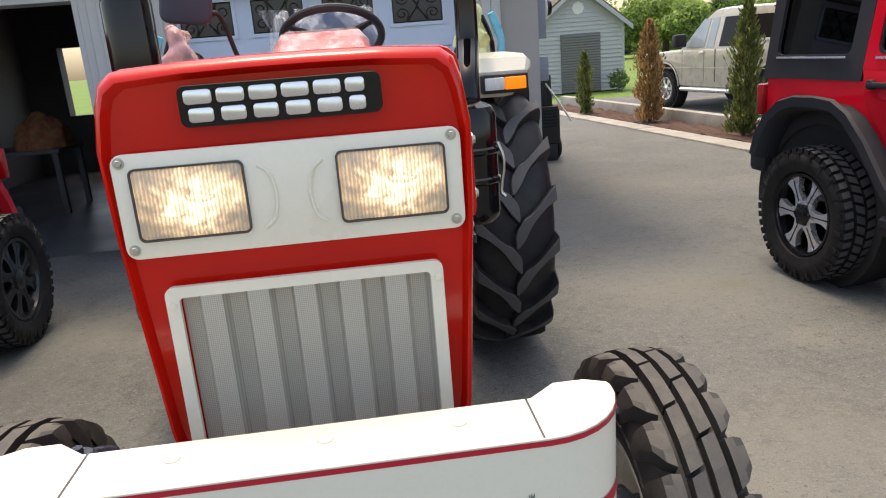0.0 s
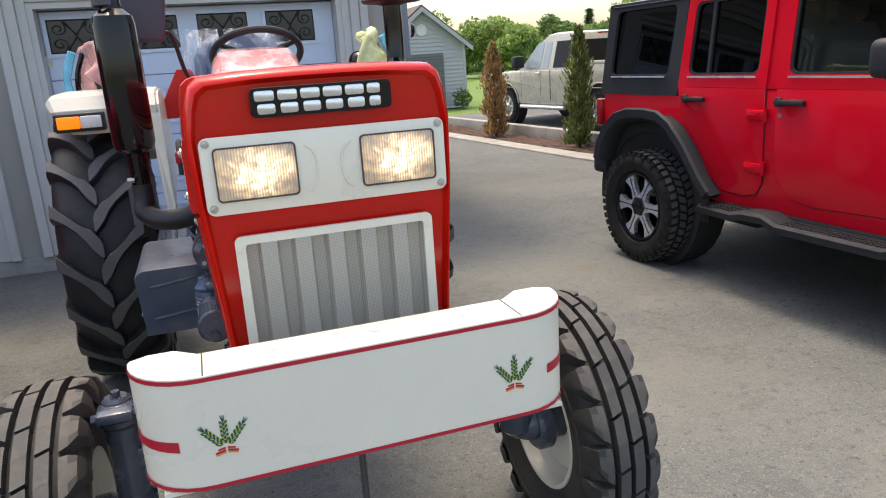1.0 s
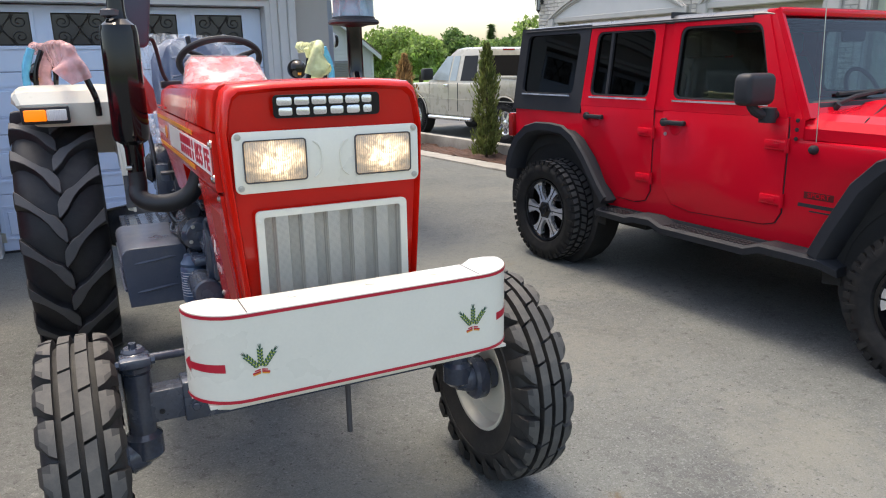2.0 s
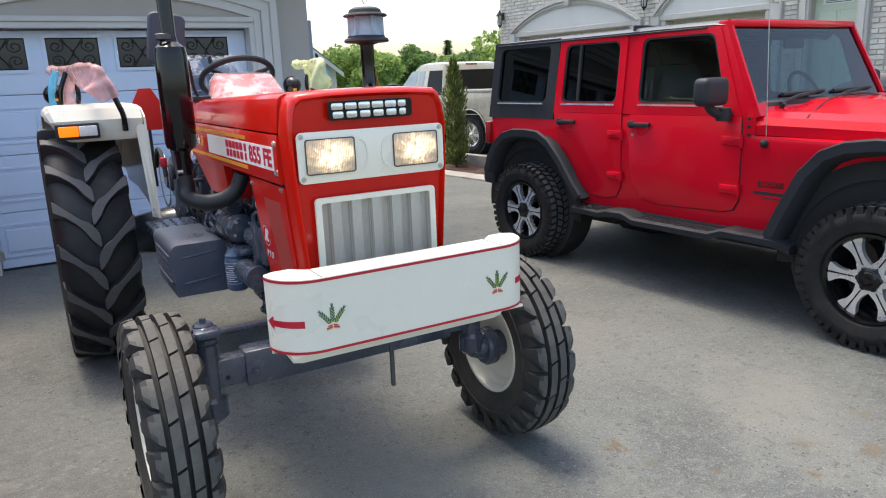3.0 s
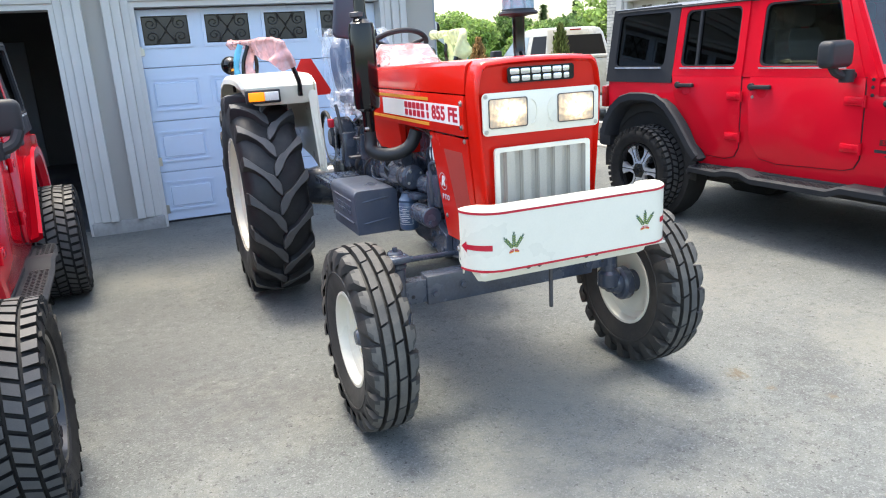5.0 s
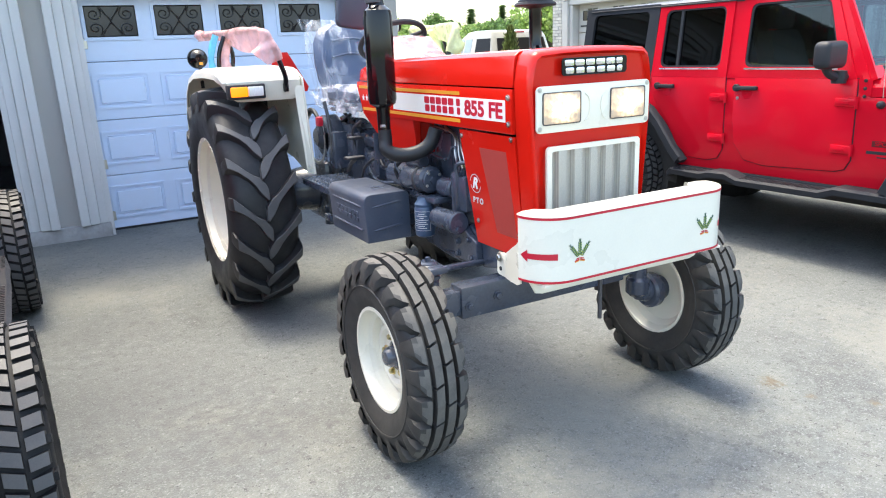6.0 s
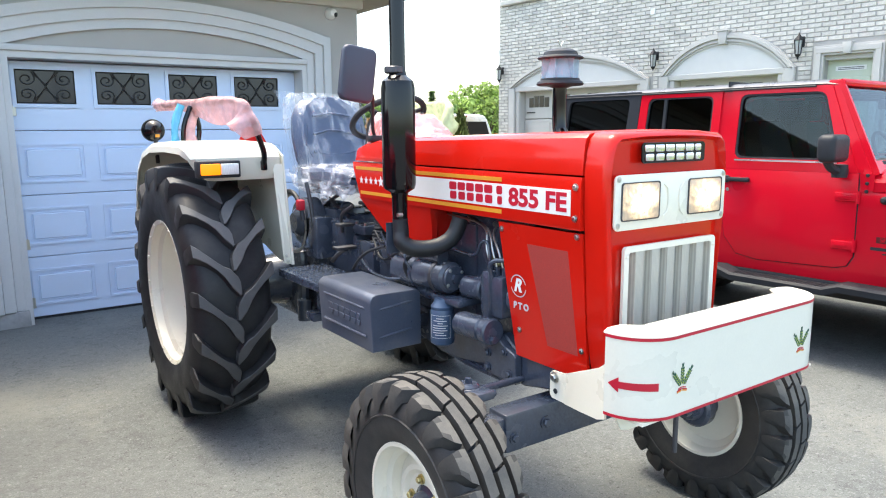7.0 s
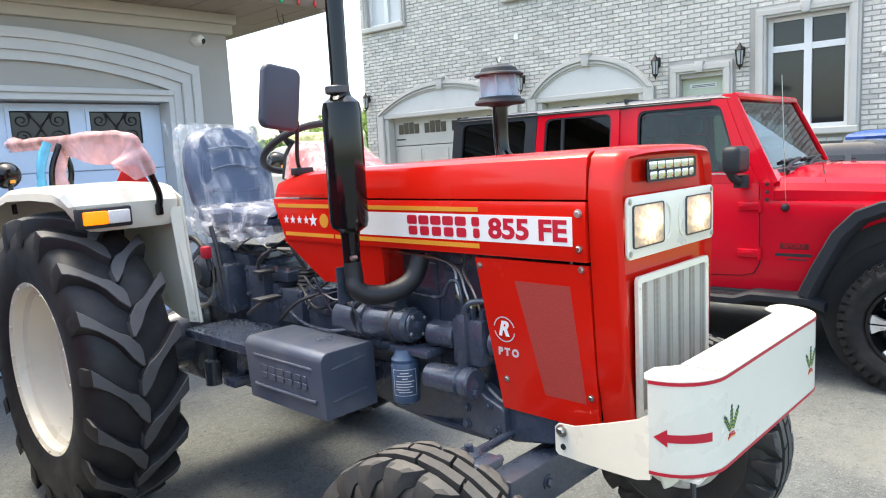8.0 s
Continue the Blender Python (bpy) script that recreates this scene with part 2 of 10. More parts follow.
RUBBER = mat("tyre_rubber", (0.015, 0.015, 0.016), 0.62, var=0.25, scale=14, bump=0.001, bscale=220, dirt=(0.13, 0.12, 0.1), dirt_amt=0.15)
TREAD_TOP = mat("scuffed_tread_rubber", (0.074, 0.074, 0.077), 0.6, var=0.2, scale=14, bump=0.0006, bscale=240, dirt=(0.12, 0.11, 0.1), dirt_amt=0.5)
RUBBER_DUSTY = mat("dusty_tyre_rubber", (0.03, 0.0295, 0.029), 0.7, var=0.25, scale=14, bump=0.001, bscale=220, dirt=(0.12, 0.11, 0.095), dirt_amt=0.3)
DUSTY_TREAD = mat("dusty_tread_rubber", (0.07, 0.068, 0.064), 0.75, var=0.2, scale=11, bump=0.0006, bscale=240, dirt=(0.155, 0.142, 0.12), dirt_amt=0.75)
RUBBER_NEW = mat("new_tyre_rubber", (0.021, 0.021, 0.023), 0.5, var=0.2, scale=10, bump=0.0006, bscale=260, dirt=(0.09, 0.085, 0.08), dirt_amt=0.3)
BLACK_GLOSS = mat("black_gloss_paint", (0.006, 0.006, 0.007), 0.09, var=0.1, rvar=0.03)
BLACK_PLASTIC = mat("black_plastic", (0.025, 0.026, 0.03), 0.5, var=0.12, bump=0.0006, bscale=500)
GREY_PLASTIC = mat("dark_grey_plastic", (0.026, 0.028, 0.034), 0.6, var=0.14, bump=0.0006, bscale=500, dirt=(0.07, 0.066, 0.062), dirt_amt=0.2)
CHROME = mat("chrome", (0.78, 0.78, 0.8), 0.2, metal=1.0, var=0.05)
STEEL = mat("zinc_steel", (0.55, 0.54, 0.5), 0.35, metal=1.0, var=0.15)
DARK_STEEL = mat("dark_steel", (0.1, 0.1, 0.11), 0.5, metal=0.8, var=0.2)
for paint, level in ((RED, 0.26), (JEEP_RED, 0.18), (BLACK_GLOSS, 0.4), (RUBBER, 0.2), (RUBBER_NEW, 0.3), (GREY_PLASTIC, 0.2), (BLACK_PLASTIC, 0.3)):
    paint.node_tree.nodes["Principled BSDF"].inputs["Specular IOR Level"].default_value = level

# ---- ground ----
def ground_material(name, col, tint, stain, sand, marks=(), pebble=True):
    m = mat(name, col, 0.85, var=0.22, scale=1.6, bump=0.01, bscale=95)
    nd, ln = m.node_tree.nodes, m.node_tree.links
    bs = nd["Principled BSDF"]
    old = bs.inputs["Base Color"].links[0].from_socket
    tc = nd.new("ShaderNodeTexCoord")

    def noise_mask(scale, lo, hi, amount, detail=6, rough=0.6):
        n = nd.new("ShaderNodeTexNoise")
        n.inputs["Scale"].default_value, n.inputs["Detail"].default_value, n.inputs["Roughness"].default_value = scale, detail, rough
        ln.new(tc.outputs["Object"], n.inputs[0])
        r = nd.new("ShaderNodeMapRange")
        r.inputs[1].default_value, r.inputs[2].default_value, r.inputs[4].default_value = lo, hi, amount
        ln.new(n.outputs[0], r.inputs[0])
        return r.outputs[0]

    def mix(fac, colour):
        nonlocal old
        k = nd.new("ShaderNodeMix")
        k.data_type = "RGBA"
        ln.new(fac, k.inputs[0])
        ln.new(old, k.inputs[6])
        k.inputs[7].default_value = (*colour, 1)
        old = k.outputs[2]

    mix(noise_mask(0.45, 0.44, 0.62, 0.8), tint)
    mix(noise_mask(1.1, 0.51, 0.64, 0.6, 9, 0.7), stain)
    mix(noise_mask(4.5, 0.55, 0.72, 0.4, 8, 0.7), stain)
    mix(noise_mask(0.8, 0.52, 0.63, 0.65, 12, 0.72), sand)
    mix(noise_mask(2.6, 0.6, 0.74, 0.4, 10, 0.8), sand)
    if pebble:
        for scale, lo, hi, amount, k in ((22, 0.53, 0.68, 0.45, 1.4), (16, 0.58, 0.68, 0.6, 0.5), (58, 0.57, 0.65, 0.55, 1.6), (44, 0.63, 0.68, 0.85, 0.3), (120, 0.58, 0.66, 0.6, 1.8), (140, 0.57, 0.65, 0.55, 0.42)):
            mix(noise_mask(scale, lo, hi, amount, 2), tuple(min(c * k, 0.7) for c in col))
        v = nd.new("ShaderNodeTexVoronoi")
        v.inputs["Scale"].default_value = 26
        ln.new(tc.outputs["Object"], v.inputs[0])
        r = nd.new("ShaderNodeMapRange")
        r.inputs[1].default_value, r.inputs[2].default_value, r.inputs[3].default_value, r.inputs[4].default_value = 0.1, 0.22, 0.8, 0.0
        ln.new(v.outputs["Distance"], r.inputs[0])
        lt = noise_mask(7, 0.56, 0.62, 1.0, 3)
        mu = nd.new("ShaderNodeMath")
        mu.operation = "MULTIPLY"
        ln.new(r.outputs[0], mu.inputs[0])
        ln.new(lt, mu.inputs[1])
        mix(mu.outputs[0], tuple(min(c * 1.7, 0.7) for c in col))
    for sx, sy, sr, brown in marks:               # ragged patches: spilled soil, plus painted light and shade
        d = nd.new("ShaderNodeVectorMath")
        d.operation = "DISTANCE"
        ln.new(tc.outputs["Object"], d.inputs[0])
        d.inputs[1].default_value = (sx, sy, 0)
        rag = noise_mask(14, 0.3, 0.7, 1.7, 9, 0.8)
        q = nd.new("ShaderNodeMath")
        q.operation = "MULTIPLY_ADD"
        ln.new(rag, q.inputs[0])
        q.inputs[1].default_value = sr
        ln.new(d.outputs["Value"], q.inputs[2])
        r = nd.new("ShaderNodeMapRange")
        r.inputs[1].default_value, r.inputs[2].default_value, r.inputs[3].default_value, r.inputs[4].default_value = sr * (0.5 if sr > 0.3 else 0.9), sr * (1.9 if sr > 0.3 else 1.5), 0.75, 0.0
        ln.new(q.outputs[0], r.inputs[0])
        mix(r.outputs[0], brown)
    ln.new(old, bs.inputs["Base Color"])
    return m


# PALE also paints in sunlit ground and lightens the shade under the tractor.
BROWN, PALE, STAIN_SHADE = (0.118, 0.09, 0.052), (0.18, 0.18, 0.155), (0.078, 0.081, 0.081)
# The darkest patches mix stain with the left car's shade, put into the colour.
GROUND_MARKS = ((1.0, -0.12, 0.1, BROWN), (1.03, -0.31, 0.055, BROWN), (1.55, -0.31, 0.05, BROWN), (1.68, -0.56, 0.1, BROWN), (1.86, -0.74, 0.12, BROWN), (1.5, -0.72, 0.06, BROWN), (1.2, -0.5, 0.05, BROWN), (2.15, -0.55, 0.09, BROWN), (1.75, -0.95, 0.07, BROWN), (2.4, -0.9, 0.1, BROWN), (2.32, 2.88, 0.2, BROWN), (1.7, 1.2, 0.8, PALE), (2.0, -0.2, 0.5, PALE), (-1.7, 3.3, 0.5, PALE), (-1.7, 1.4, 0.85, STAIN_SHADE), (-1.2, 0.75, 0.5, STAIN_SHADE), (-1.8, 2.5, 0.6, STAIN_SHADE), (0.15, 0.15, 0.6, PALE), (-0.3, -0.4, 0.45, PALE), (2.0, 3.0, 1.1, PALE), (1.9, 4.9, 1.0, PALE), (2.9, 6.3, 1.2, PALE))
PAVING = ground_material("worn_grey_driveway", (0.131, 0.139, 0.133), (0.1, 0.107, 0.107), (0.07, 0.0735, 0.073), (0.188, 0.187, 0.165), GROUND_MARKS)
ASPHALT = ground_material("old_asphalt", (0.12, 0.12, 0.12), (0.1, 0.1, 0.1), (0.08, 0.08, 0.08), (0.2, 0.19, 0.17), (), False)
GRASS = mat("lawn", (0.11, 0.2, 0.03), 0.95, var=0.3, scale=0.35, bump=0.05, bscale=30, dirt=(0.2, 0.24, 0.06), dirt_amt=0.6)
CONCRETE = mat("kerb_concrete", (0.36, 0.345, 0.315), 0.85, var=0.2, scale=4, bump=0.003, bscale=110, dirt=(0.2, 0.185, 0.155), dirt_amt=0.6)
SOIL = mat("reddish_soil", (0.085, 0.043, 0.03), 0.95, var=0.45, scale=9, bump=0.02, bscale=40, dirt=(0.05, 0.035, 0.025), dirt_amt=0.7)
STUCCO = mat("grey_stucco", (0.43, 0.415, 0.39), 0.9, var=0.06, scale=1.5, bump=0.003, bscale=260, dirt=(0.36, 0.34, 0.31), dirt_amt=0.25)
TRIM = mat("painted_trim", (0.575, 0.575, 0.57), 0.6, var=0.06, scale=2.5, bump=0.001, bscale=90, dirt=(0.45, 0.44, 0.42), dirt_amt=0.25)
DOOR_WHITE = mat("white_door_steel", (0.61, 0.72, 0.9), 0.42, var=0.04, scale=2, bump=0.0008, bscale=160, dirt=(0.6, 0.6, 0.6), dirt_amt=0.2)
STONE_BASE = mat("grey_stone_plinth", (0.34, 0.34, 0.34), 0.9, var=0.2, scale=6, bump=0.012, bscale=28)
BRICK = mat("pale_brick", (0.64, 0.61, 0.55), 0.9, var=0.16, scale=14, bump=0.006, bscale=60, dirt=(0.46, 0.44, 0.41), dirt_amt=0.5, island=0.1)
BRICK_FAR = mat("pale_brick_courses", (0.64, 0.61, 0.55), 0.9, var=0.2, scale=8, bump=0.006, bscale=60, dirt=(0.46, 0.44, 0.41), dirt_amt=0.5)
MORTAR = mat("mortar", (0.41, 0.395, 0.365), 0.95, var=0.1, scale=8)
CAST_STONE = mat("cast_stone_trim", (0.56, 0.54, 0.5), 0.85, var=0.07, scale=3, bump=0.002, bscale=150, dirt=(0.42, 0.4, 0.37), dirt_amt=0.3)
DARK_PANE = mat("dark_window_pane", (0.02, 0.024, 0.026), 0.06, var=0.1, rvar=0.02)
DOOR_PANE = mat("smoky_door_pane", (0.018, 0.023, 0.036), 0.12, var=0.15, rvar=0.03)
SHINGLE = mat("brown_shingles", (0.14, 0.11, 0.09), 0.95, var=0.3, scale=18, bump=0.01, bscale=60)
SOFFIT = mat("taupe_soffit", (0.3, 0.25, 0.2), 0.7, var=0.08, scale=3)
# Dark base colour stands in for the missing light inside the bay.
SHADE_DARK = mat("shade_dark_lining", (0.12, 0.12, 0.125), 0.9, var=0.15, scale=2)
IRON = mat("black_iron", (0.012, 0.012, 0.013), 0.5, var=0.1)

KX = lambda y: 5.0 - 0.1 * (y - 7)              # the kerb's outer edge runs a little askew
HX = lambda y: 7.7 - 0.075 * (y - 6)            # the house's front

bm = bmesh.new()
bmesh.ops.create_grid(bm, x_segments=24, y_segments=24, size=700)
solid("ground", moved(bm, shift(0, 0, -0.16)), GRASS, "mown green lawn and meadow reaching the horizon", "ground")

bm = bmesh.new()
# The unseen wide apron below y = -9 is added to keep lawn out of reflections.
bm_prism(bm, [(-60, -60), (60, -60), (60, -9), (KX(-9), -9), (KX(22), 22), (-60, 22)], shift(0, 0, -0.14), 0.14)
solid("driveway", bm, PAVING, "worn grey driveway with dust, sand stains and painted light and dark patches", "driveway")

bm = bmesh.new()
bm_prism(bm, [(KX(6.2) + 0.36, 6.2), (KX(16) + 0.36, 16), (KX(16) + 1.0, 16), (KX(6.2) + 1.0, 6.2)], shift(0, 0, -0.1), 0.13)
bmesh.ops.subdivide_edges(bm, edges=bm.edges, cuts=70, use_grid_fill=True)
for v in bm.verts:
    if v.co.z > 0.02:
        v.co.z += 0.05 * (noise.noise(v.co * 3) + 0.7 * noise.noise(v.co * 11) + 0.5 * noise.noise(v.co * 23))
solid("planting_bed", bm, SOIL, "reddish bare soil bed behind the kerb", "soil")

kerb = thing("kerb", "flat pale concrete kerb strip along the driveway", "kerb", kind="structure")
y = -9.0
while y < 18:
    bm = bmesh.new()
    y1 = y + 1.48
    bm_prism(bm, [(KX(y), y), (KX(y) + 0.36, y), (KX(y1) + 0.36, y1), (KX(y1), y1)], shift(0, 0, -0.12), 0.15 + random.uniform(-0.004, 0.004), 0.012)
    part("kerb_slab", bm, CONCRETE, kerb)
    y += 1.5

bm = bmesh.new()
bm_prism(bm, [(KX(6.2) + 1.0, 6.2), (KX(16.5) + 1.0, 16.5), (KX(16.5) + 1.16, 16.5), (KX(6.2) + 1.16, 6.2)], shift(0, 0, -0.2), 0.42, 0.015)
solid("garden_wall", bm, CONCRETE, "low pale concrete retaining wall behind the soil bed", "wall")

bm = bmesh.new()
bm_prism(bm, [(KX(5) + 1.16, 5), (KX(18) + 1.16, 18), (30, 18), (30, 5)], shift(0, 0, -0.15), 0.1)
solid("parking_pad", bm, ASPHALT, "grey asphalt parking pad behind the low wall", "road")

# ---- the garage with its two bays ----
GY = 5.2                                          # front face of the wall
D0, D1, DH = -1.42, 1.13, 2.2                     # closed door's opening
B0, B1, BH = -4.9, -2.06, 2.2                     # open bay
GX0, GX1, GTOP, GBACK = -5.6, 1.71, 2.95, 11.6


def arch(x0, x1, z_end, z_top, n=24):
    """Points of a flat arch from x0 to x1."""
    w, h = (x1 - x0) / 2, z_top - z_end
    r = (w * w + h * h) / (2 * h)
    return [((x0 + x1) / 2 + (w * (2 * k / n - 1)), z_top - r + math.sqrt(r * r - (w * (2 * k / n - 1)) ** 2)) for k in range(n + 1)]


bm = bmesh.new()
T = 0.25
for x0, x1, z0, z1 in ((GX0, B0, 0, GTOP), (B1, D0, 0, GTOP), (D1, GX1, 0, GTOP), (B0, B1, BH, GTOP), (D0, D1, DH, GTOP)):
    bm_box(bm, x0, x1, GY, GY + T, z0, z1)
bmesh.ops.remove_doubles(bm, verts=bm.verts, dist=1e-5)
solid("wall_front", bm, STUCCO, "grey stucco garage wall with two bays", "wall")
solid("wall_side", box(GX1 - T, GX1, GY + T, GBACK, 0, GTOP), STUCCO, "grey stucco side wall of the garage", "wall")
solid("wall_far_side", box(GX0, GX0 + T, GY + T, GBACK, 0, GTOP), STUCCO, "grey stucco far side wall of the garage", "wall")
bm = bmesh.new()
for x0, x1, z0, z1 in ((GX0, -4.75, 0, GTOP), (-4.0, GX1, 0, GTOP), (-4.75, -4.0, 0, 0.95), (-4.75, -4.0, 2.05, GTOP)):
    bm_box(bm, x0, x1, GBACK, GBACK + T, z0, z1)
solid("wall_back", bm, SHADE_DARK, "back wall of the garage with a window opening, its colour darkened for shade", "wall")
solid("wall_inner", box(D0 - 0.3, D0 - 0.2, GY + T + 0.01, GBACK - 0.01, 0, GTOP - 0.02), SHADE_DARK, "partition wall between the bays, its colour darkened for shade", "wall")
# Slab colour is lowered to put the open bay's shade into it.
solid("floor", box(GX0 + T, GX1 - T, GY + T + 0.01, GBACK, -0.05, 0.012), mat("smooth_garage_slab", (0.09, 0.1, 0.115), 0.4, var=0.12, scale=1.2), "smooth grey concrete garage floor, its colour darkened for shade", "floor")
solid("ceiling", box(GX0 + T, GX1 - T, GY + T, GBACK, GTOP - 0.12, GTOP - 0.02), SHADE_DARK, "garage ceiling, its colour darkened for shade", "ceiling")

plinth = bmesh.new()
for x0, x1 in ((GX0, B0 + 0.02), (B1 - 0.02, D0 + 0.02), (D1 - 0.02, GX1 + 0.02)):
    bm_box(plinth, x0, x1, GY - 0.05, GY + 0.1, -0.02, 0.13, 0.012)
solid("plinth", plinth, STONE_BASE, "rough grey stone plinth along the garage wall", "plinth")

# stepped trim round each bay: uprights with grooves, flat arch above
for n, (x0, x1) in enumerate(((D0, D1), (B0, B1))):
    tr = thing("door_trim", "pale moulded trim with a flat arch round a garage bay", "trim", kind="structure")
    for side, s in ((x0, -1), (x1, 1)):
        bm = bmesh.new()
        for a, b, d in ((0.0, 0.075, 0.035), (0.075, 0.16, 0.065), (0.16, 0.235, 0.09)):
            u0, u1 = side + s * a, side + s * b
            bm_box(bm, min(u0, u1), max(u0, u1), GY - d, GY + 0.02, 0.13 if n == 0 else 0.13, 2.47 - (0.235 - b) * 0.9, 0.006, 1)
        part("upright", bm, TRIM, tr)
    bm = bmesh.new()
    for a, b, d in ((0.0, 0.075, 0.035), (0.075, 0.16, 0.065), (0.16, 0.235, 0.09)):
        lo = arch(x0 - a, x1 + a, 2.24 + a * 0.9, 2.44 + a)
        hi = arch(x0 - b, x1 + b, 2.24 + b * 0.9, 2.44 + b)
        bm_prism(bm, lo + hi[::-1], shift(0, GY - d - 0.002, 0) @ XZ, d + 0.02)
    part("arch", bm, TRIM, tr)
    part("jamb", box(x0 - 0.001, x0 + 0.045, GY - 0.02, GY + T + 0.03, 0, DH), TRIM, tr)
    part("jamb", box(x1 - 0.045, x1 + 0.001, GY - 0.02, GY + T + 0.03, 0, DH), TRIM, tr)
    bm = box(x0 + 0.045, x1 - 0.045, GY - 0.02, GY + T + 0.03, DH - 0.05, DH + 0.001)
    bm_box(bm, x0, x1, GY - 0.045, GY - 0.004, DH + 0.001, DH + 0.05, 0.008)
    part("header", bm, TRIM, tr)

# closed sectional door
door = thing("garage_door", "closed white sectional garage door with four scrolled iron windows", "garage door", (0, 0, 0), kind="structure")
DX0, DX1, DY = D0 + 0.048, D1 - 0.048, GY + 0.17
secs = [(0.02, 0.53), (0.535, 1.05), (1.055, 1.58), (1.585, 2.14)]
PITCH = 0.597
for k, (z0, z1) in enumerate(secs):
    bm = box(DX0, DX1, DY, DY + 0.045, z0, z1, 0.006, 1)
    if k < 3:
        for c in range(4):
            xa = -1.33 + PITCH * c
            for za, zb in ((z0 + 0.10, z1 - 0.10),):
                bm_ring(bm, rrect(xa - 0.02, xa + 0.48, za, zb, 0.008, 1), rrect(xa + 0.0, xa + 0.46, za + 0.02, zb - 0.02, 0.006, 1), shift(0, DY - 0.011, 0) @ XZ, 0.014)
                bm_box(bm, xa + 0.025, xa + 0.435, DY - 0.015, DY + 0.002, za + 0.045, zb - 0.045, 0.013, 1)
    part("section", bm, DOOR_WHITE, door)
for c in range(4):
    xa = -1.327 + PITCH * c
    za, zb, xb = 1.80, 2.075, xa + 0.435
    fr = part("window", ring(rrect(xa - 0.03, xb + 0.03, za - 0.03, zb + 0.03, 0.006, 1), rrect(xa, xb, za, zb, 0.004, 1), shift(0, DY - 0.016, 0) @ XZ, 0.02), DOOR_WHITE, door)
    part("pane", box(xa, xb, DY - 0.004, DY - 0.001, za, zb), DOOR_PANE, fr, "dark glass pane")
    bm = bmesh.new()
    cx, cz = (xa + xb) / 2, (za + zb) / 2
    yy = DY - 0.01
    for sx in (-1, 1):
        for sz in (-1, 1):
            sp = []
            for q in range(22):
                a, r = q / 21 * 2 * math.pi * 1.35, 0.062 * (1 - 0.75 * q / 21)
                sp.append((cx + sx * (0.135 + r * math.cos(a + 2.4)), yy, cz + sz * (0.062 + r * math.sin(a + 2.4) * 0.85)))
            bm_tube(bm, sp, 0.0055, 5)
            bm_tube(bm, [(cx, yy, cz + sz * 0.015), (cx + sx * 0.05, yy, cz + sz * 0.07), (cx + sx * 0.1, yy, cz + sz * 0.12)], 0.0055, 5, 4)
    for sx in (-1, 1):
        bm_tube(bm, [(cx - sx * 0.09, yy, za), (cx, yy, cz), (cx + sx * 0.09, yy, zb)], 0.005, 5, 4)
    bm_tube(bm, [(xa + 0.006, yy, za + 0.006), (xb - 0.006, yy, za + 0.006), (xb - 0.006, yy, zb - 0.006), (xa + 0.006, yy, zb - 0.006)], 0.006, 4, 0, True)
    part("ironwork", bm, IRON, fr, "black wrought-iron scrolls")
for z in (0.1, 0.6, 1.7):
    part("hinge", box(DX0 - 0.02, DX0 + 0.035, DY - 0.012, DY + 0.004, z, z + 0.09, 0.003, 1), STEEL, door)
part("weatherstrip", box(DX0, DX1, DY + 0.005, DY + 0.035, 0.0, 0.022), BLACK_PLASTIC, door)

# frieze, soffit, gutter, roof
bm = bmesh.new()
for z0, z1, d in ((2.77, 2.86, 0.05), (2.86, 2.95, 0.08)):
    bm_box(bm, GX0, GX1 + d, GY - d, GY + 0.02, z0, z1, 0.012, 2)
    bm_box(bm, GX1 - 0.02, GX1 + d, GY + 0.02, GBACK, z0, z1, 0.012, 2)
solid("frieze", bm, mat("cream_frieze", (0.5, 0.47, 0.41), 0.8, var=0.06, bump=0.001, bscale=200), "cream moulded frieze under the eaves", "trim")
OV = 0.62
roof = thing("roof", "brown shingled garage roof with taupe soffit and gutter", "roof", kind="structure")
bm = bmesh.new()
x = GX0 - OV
while x < GX1 + OV - 0.01:
    x1 = min(x + 0.3, GX1 + OV)
    bm_box(bm, x + 0.003, x1 - 0.003, GY - OV, GY + 0.3, 2.95, 2.965, 0.003, 1)
    x = x1
yk = GY + 0.3
while yk < GBACK:
    bm_box(bm, GX1 - 0.2, GX1 + OV, yk + 0.003, yk + 0.297, 2.95, 2.965, 0.003, 1)
    yk += 0.3
part("soffit", bm, SOFFIT, roof)
bm = bmesh.new()
gp = [(0, 0), (0.09, 0), (0.12, 0.05), (0.12, 0.11), (0.105, 0.11), (0.1, 0.06), (0.08, 0.02), (0, 0.02)]
bm_prism(bm, [(-GY + OV + a, b) for a, b in gp], Matrix(((0, 0, 1, GX0 - OV), (-1, 0, 0, 0), (0, 1, 0, 2.95), (0, 0, 0, 1))), GX1 + OV - GX0 + OV)
bm_prism(bm, [(GX1 + OV + a, b) for a, b in gp], Matrix(((1, 0, 0, 0), (0, 0, 1, GY - OV), (0, 1, 0, 2.95), (0, 0, 0, 1))), GBACK - GY + OV)
part("gutter", bm, mat("brown_gutter", (0.24, 0.19, 0.15), 0.5, var=0.08), roof)
bm = bmesh.new()
ym, RZ, pit = (GY + GBACK) / 2, 3.05, 0.42
half = (GBACK - GY) / 2 + OV + 0.1
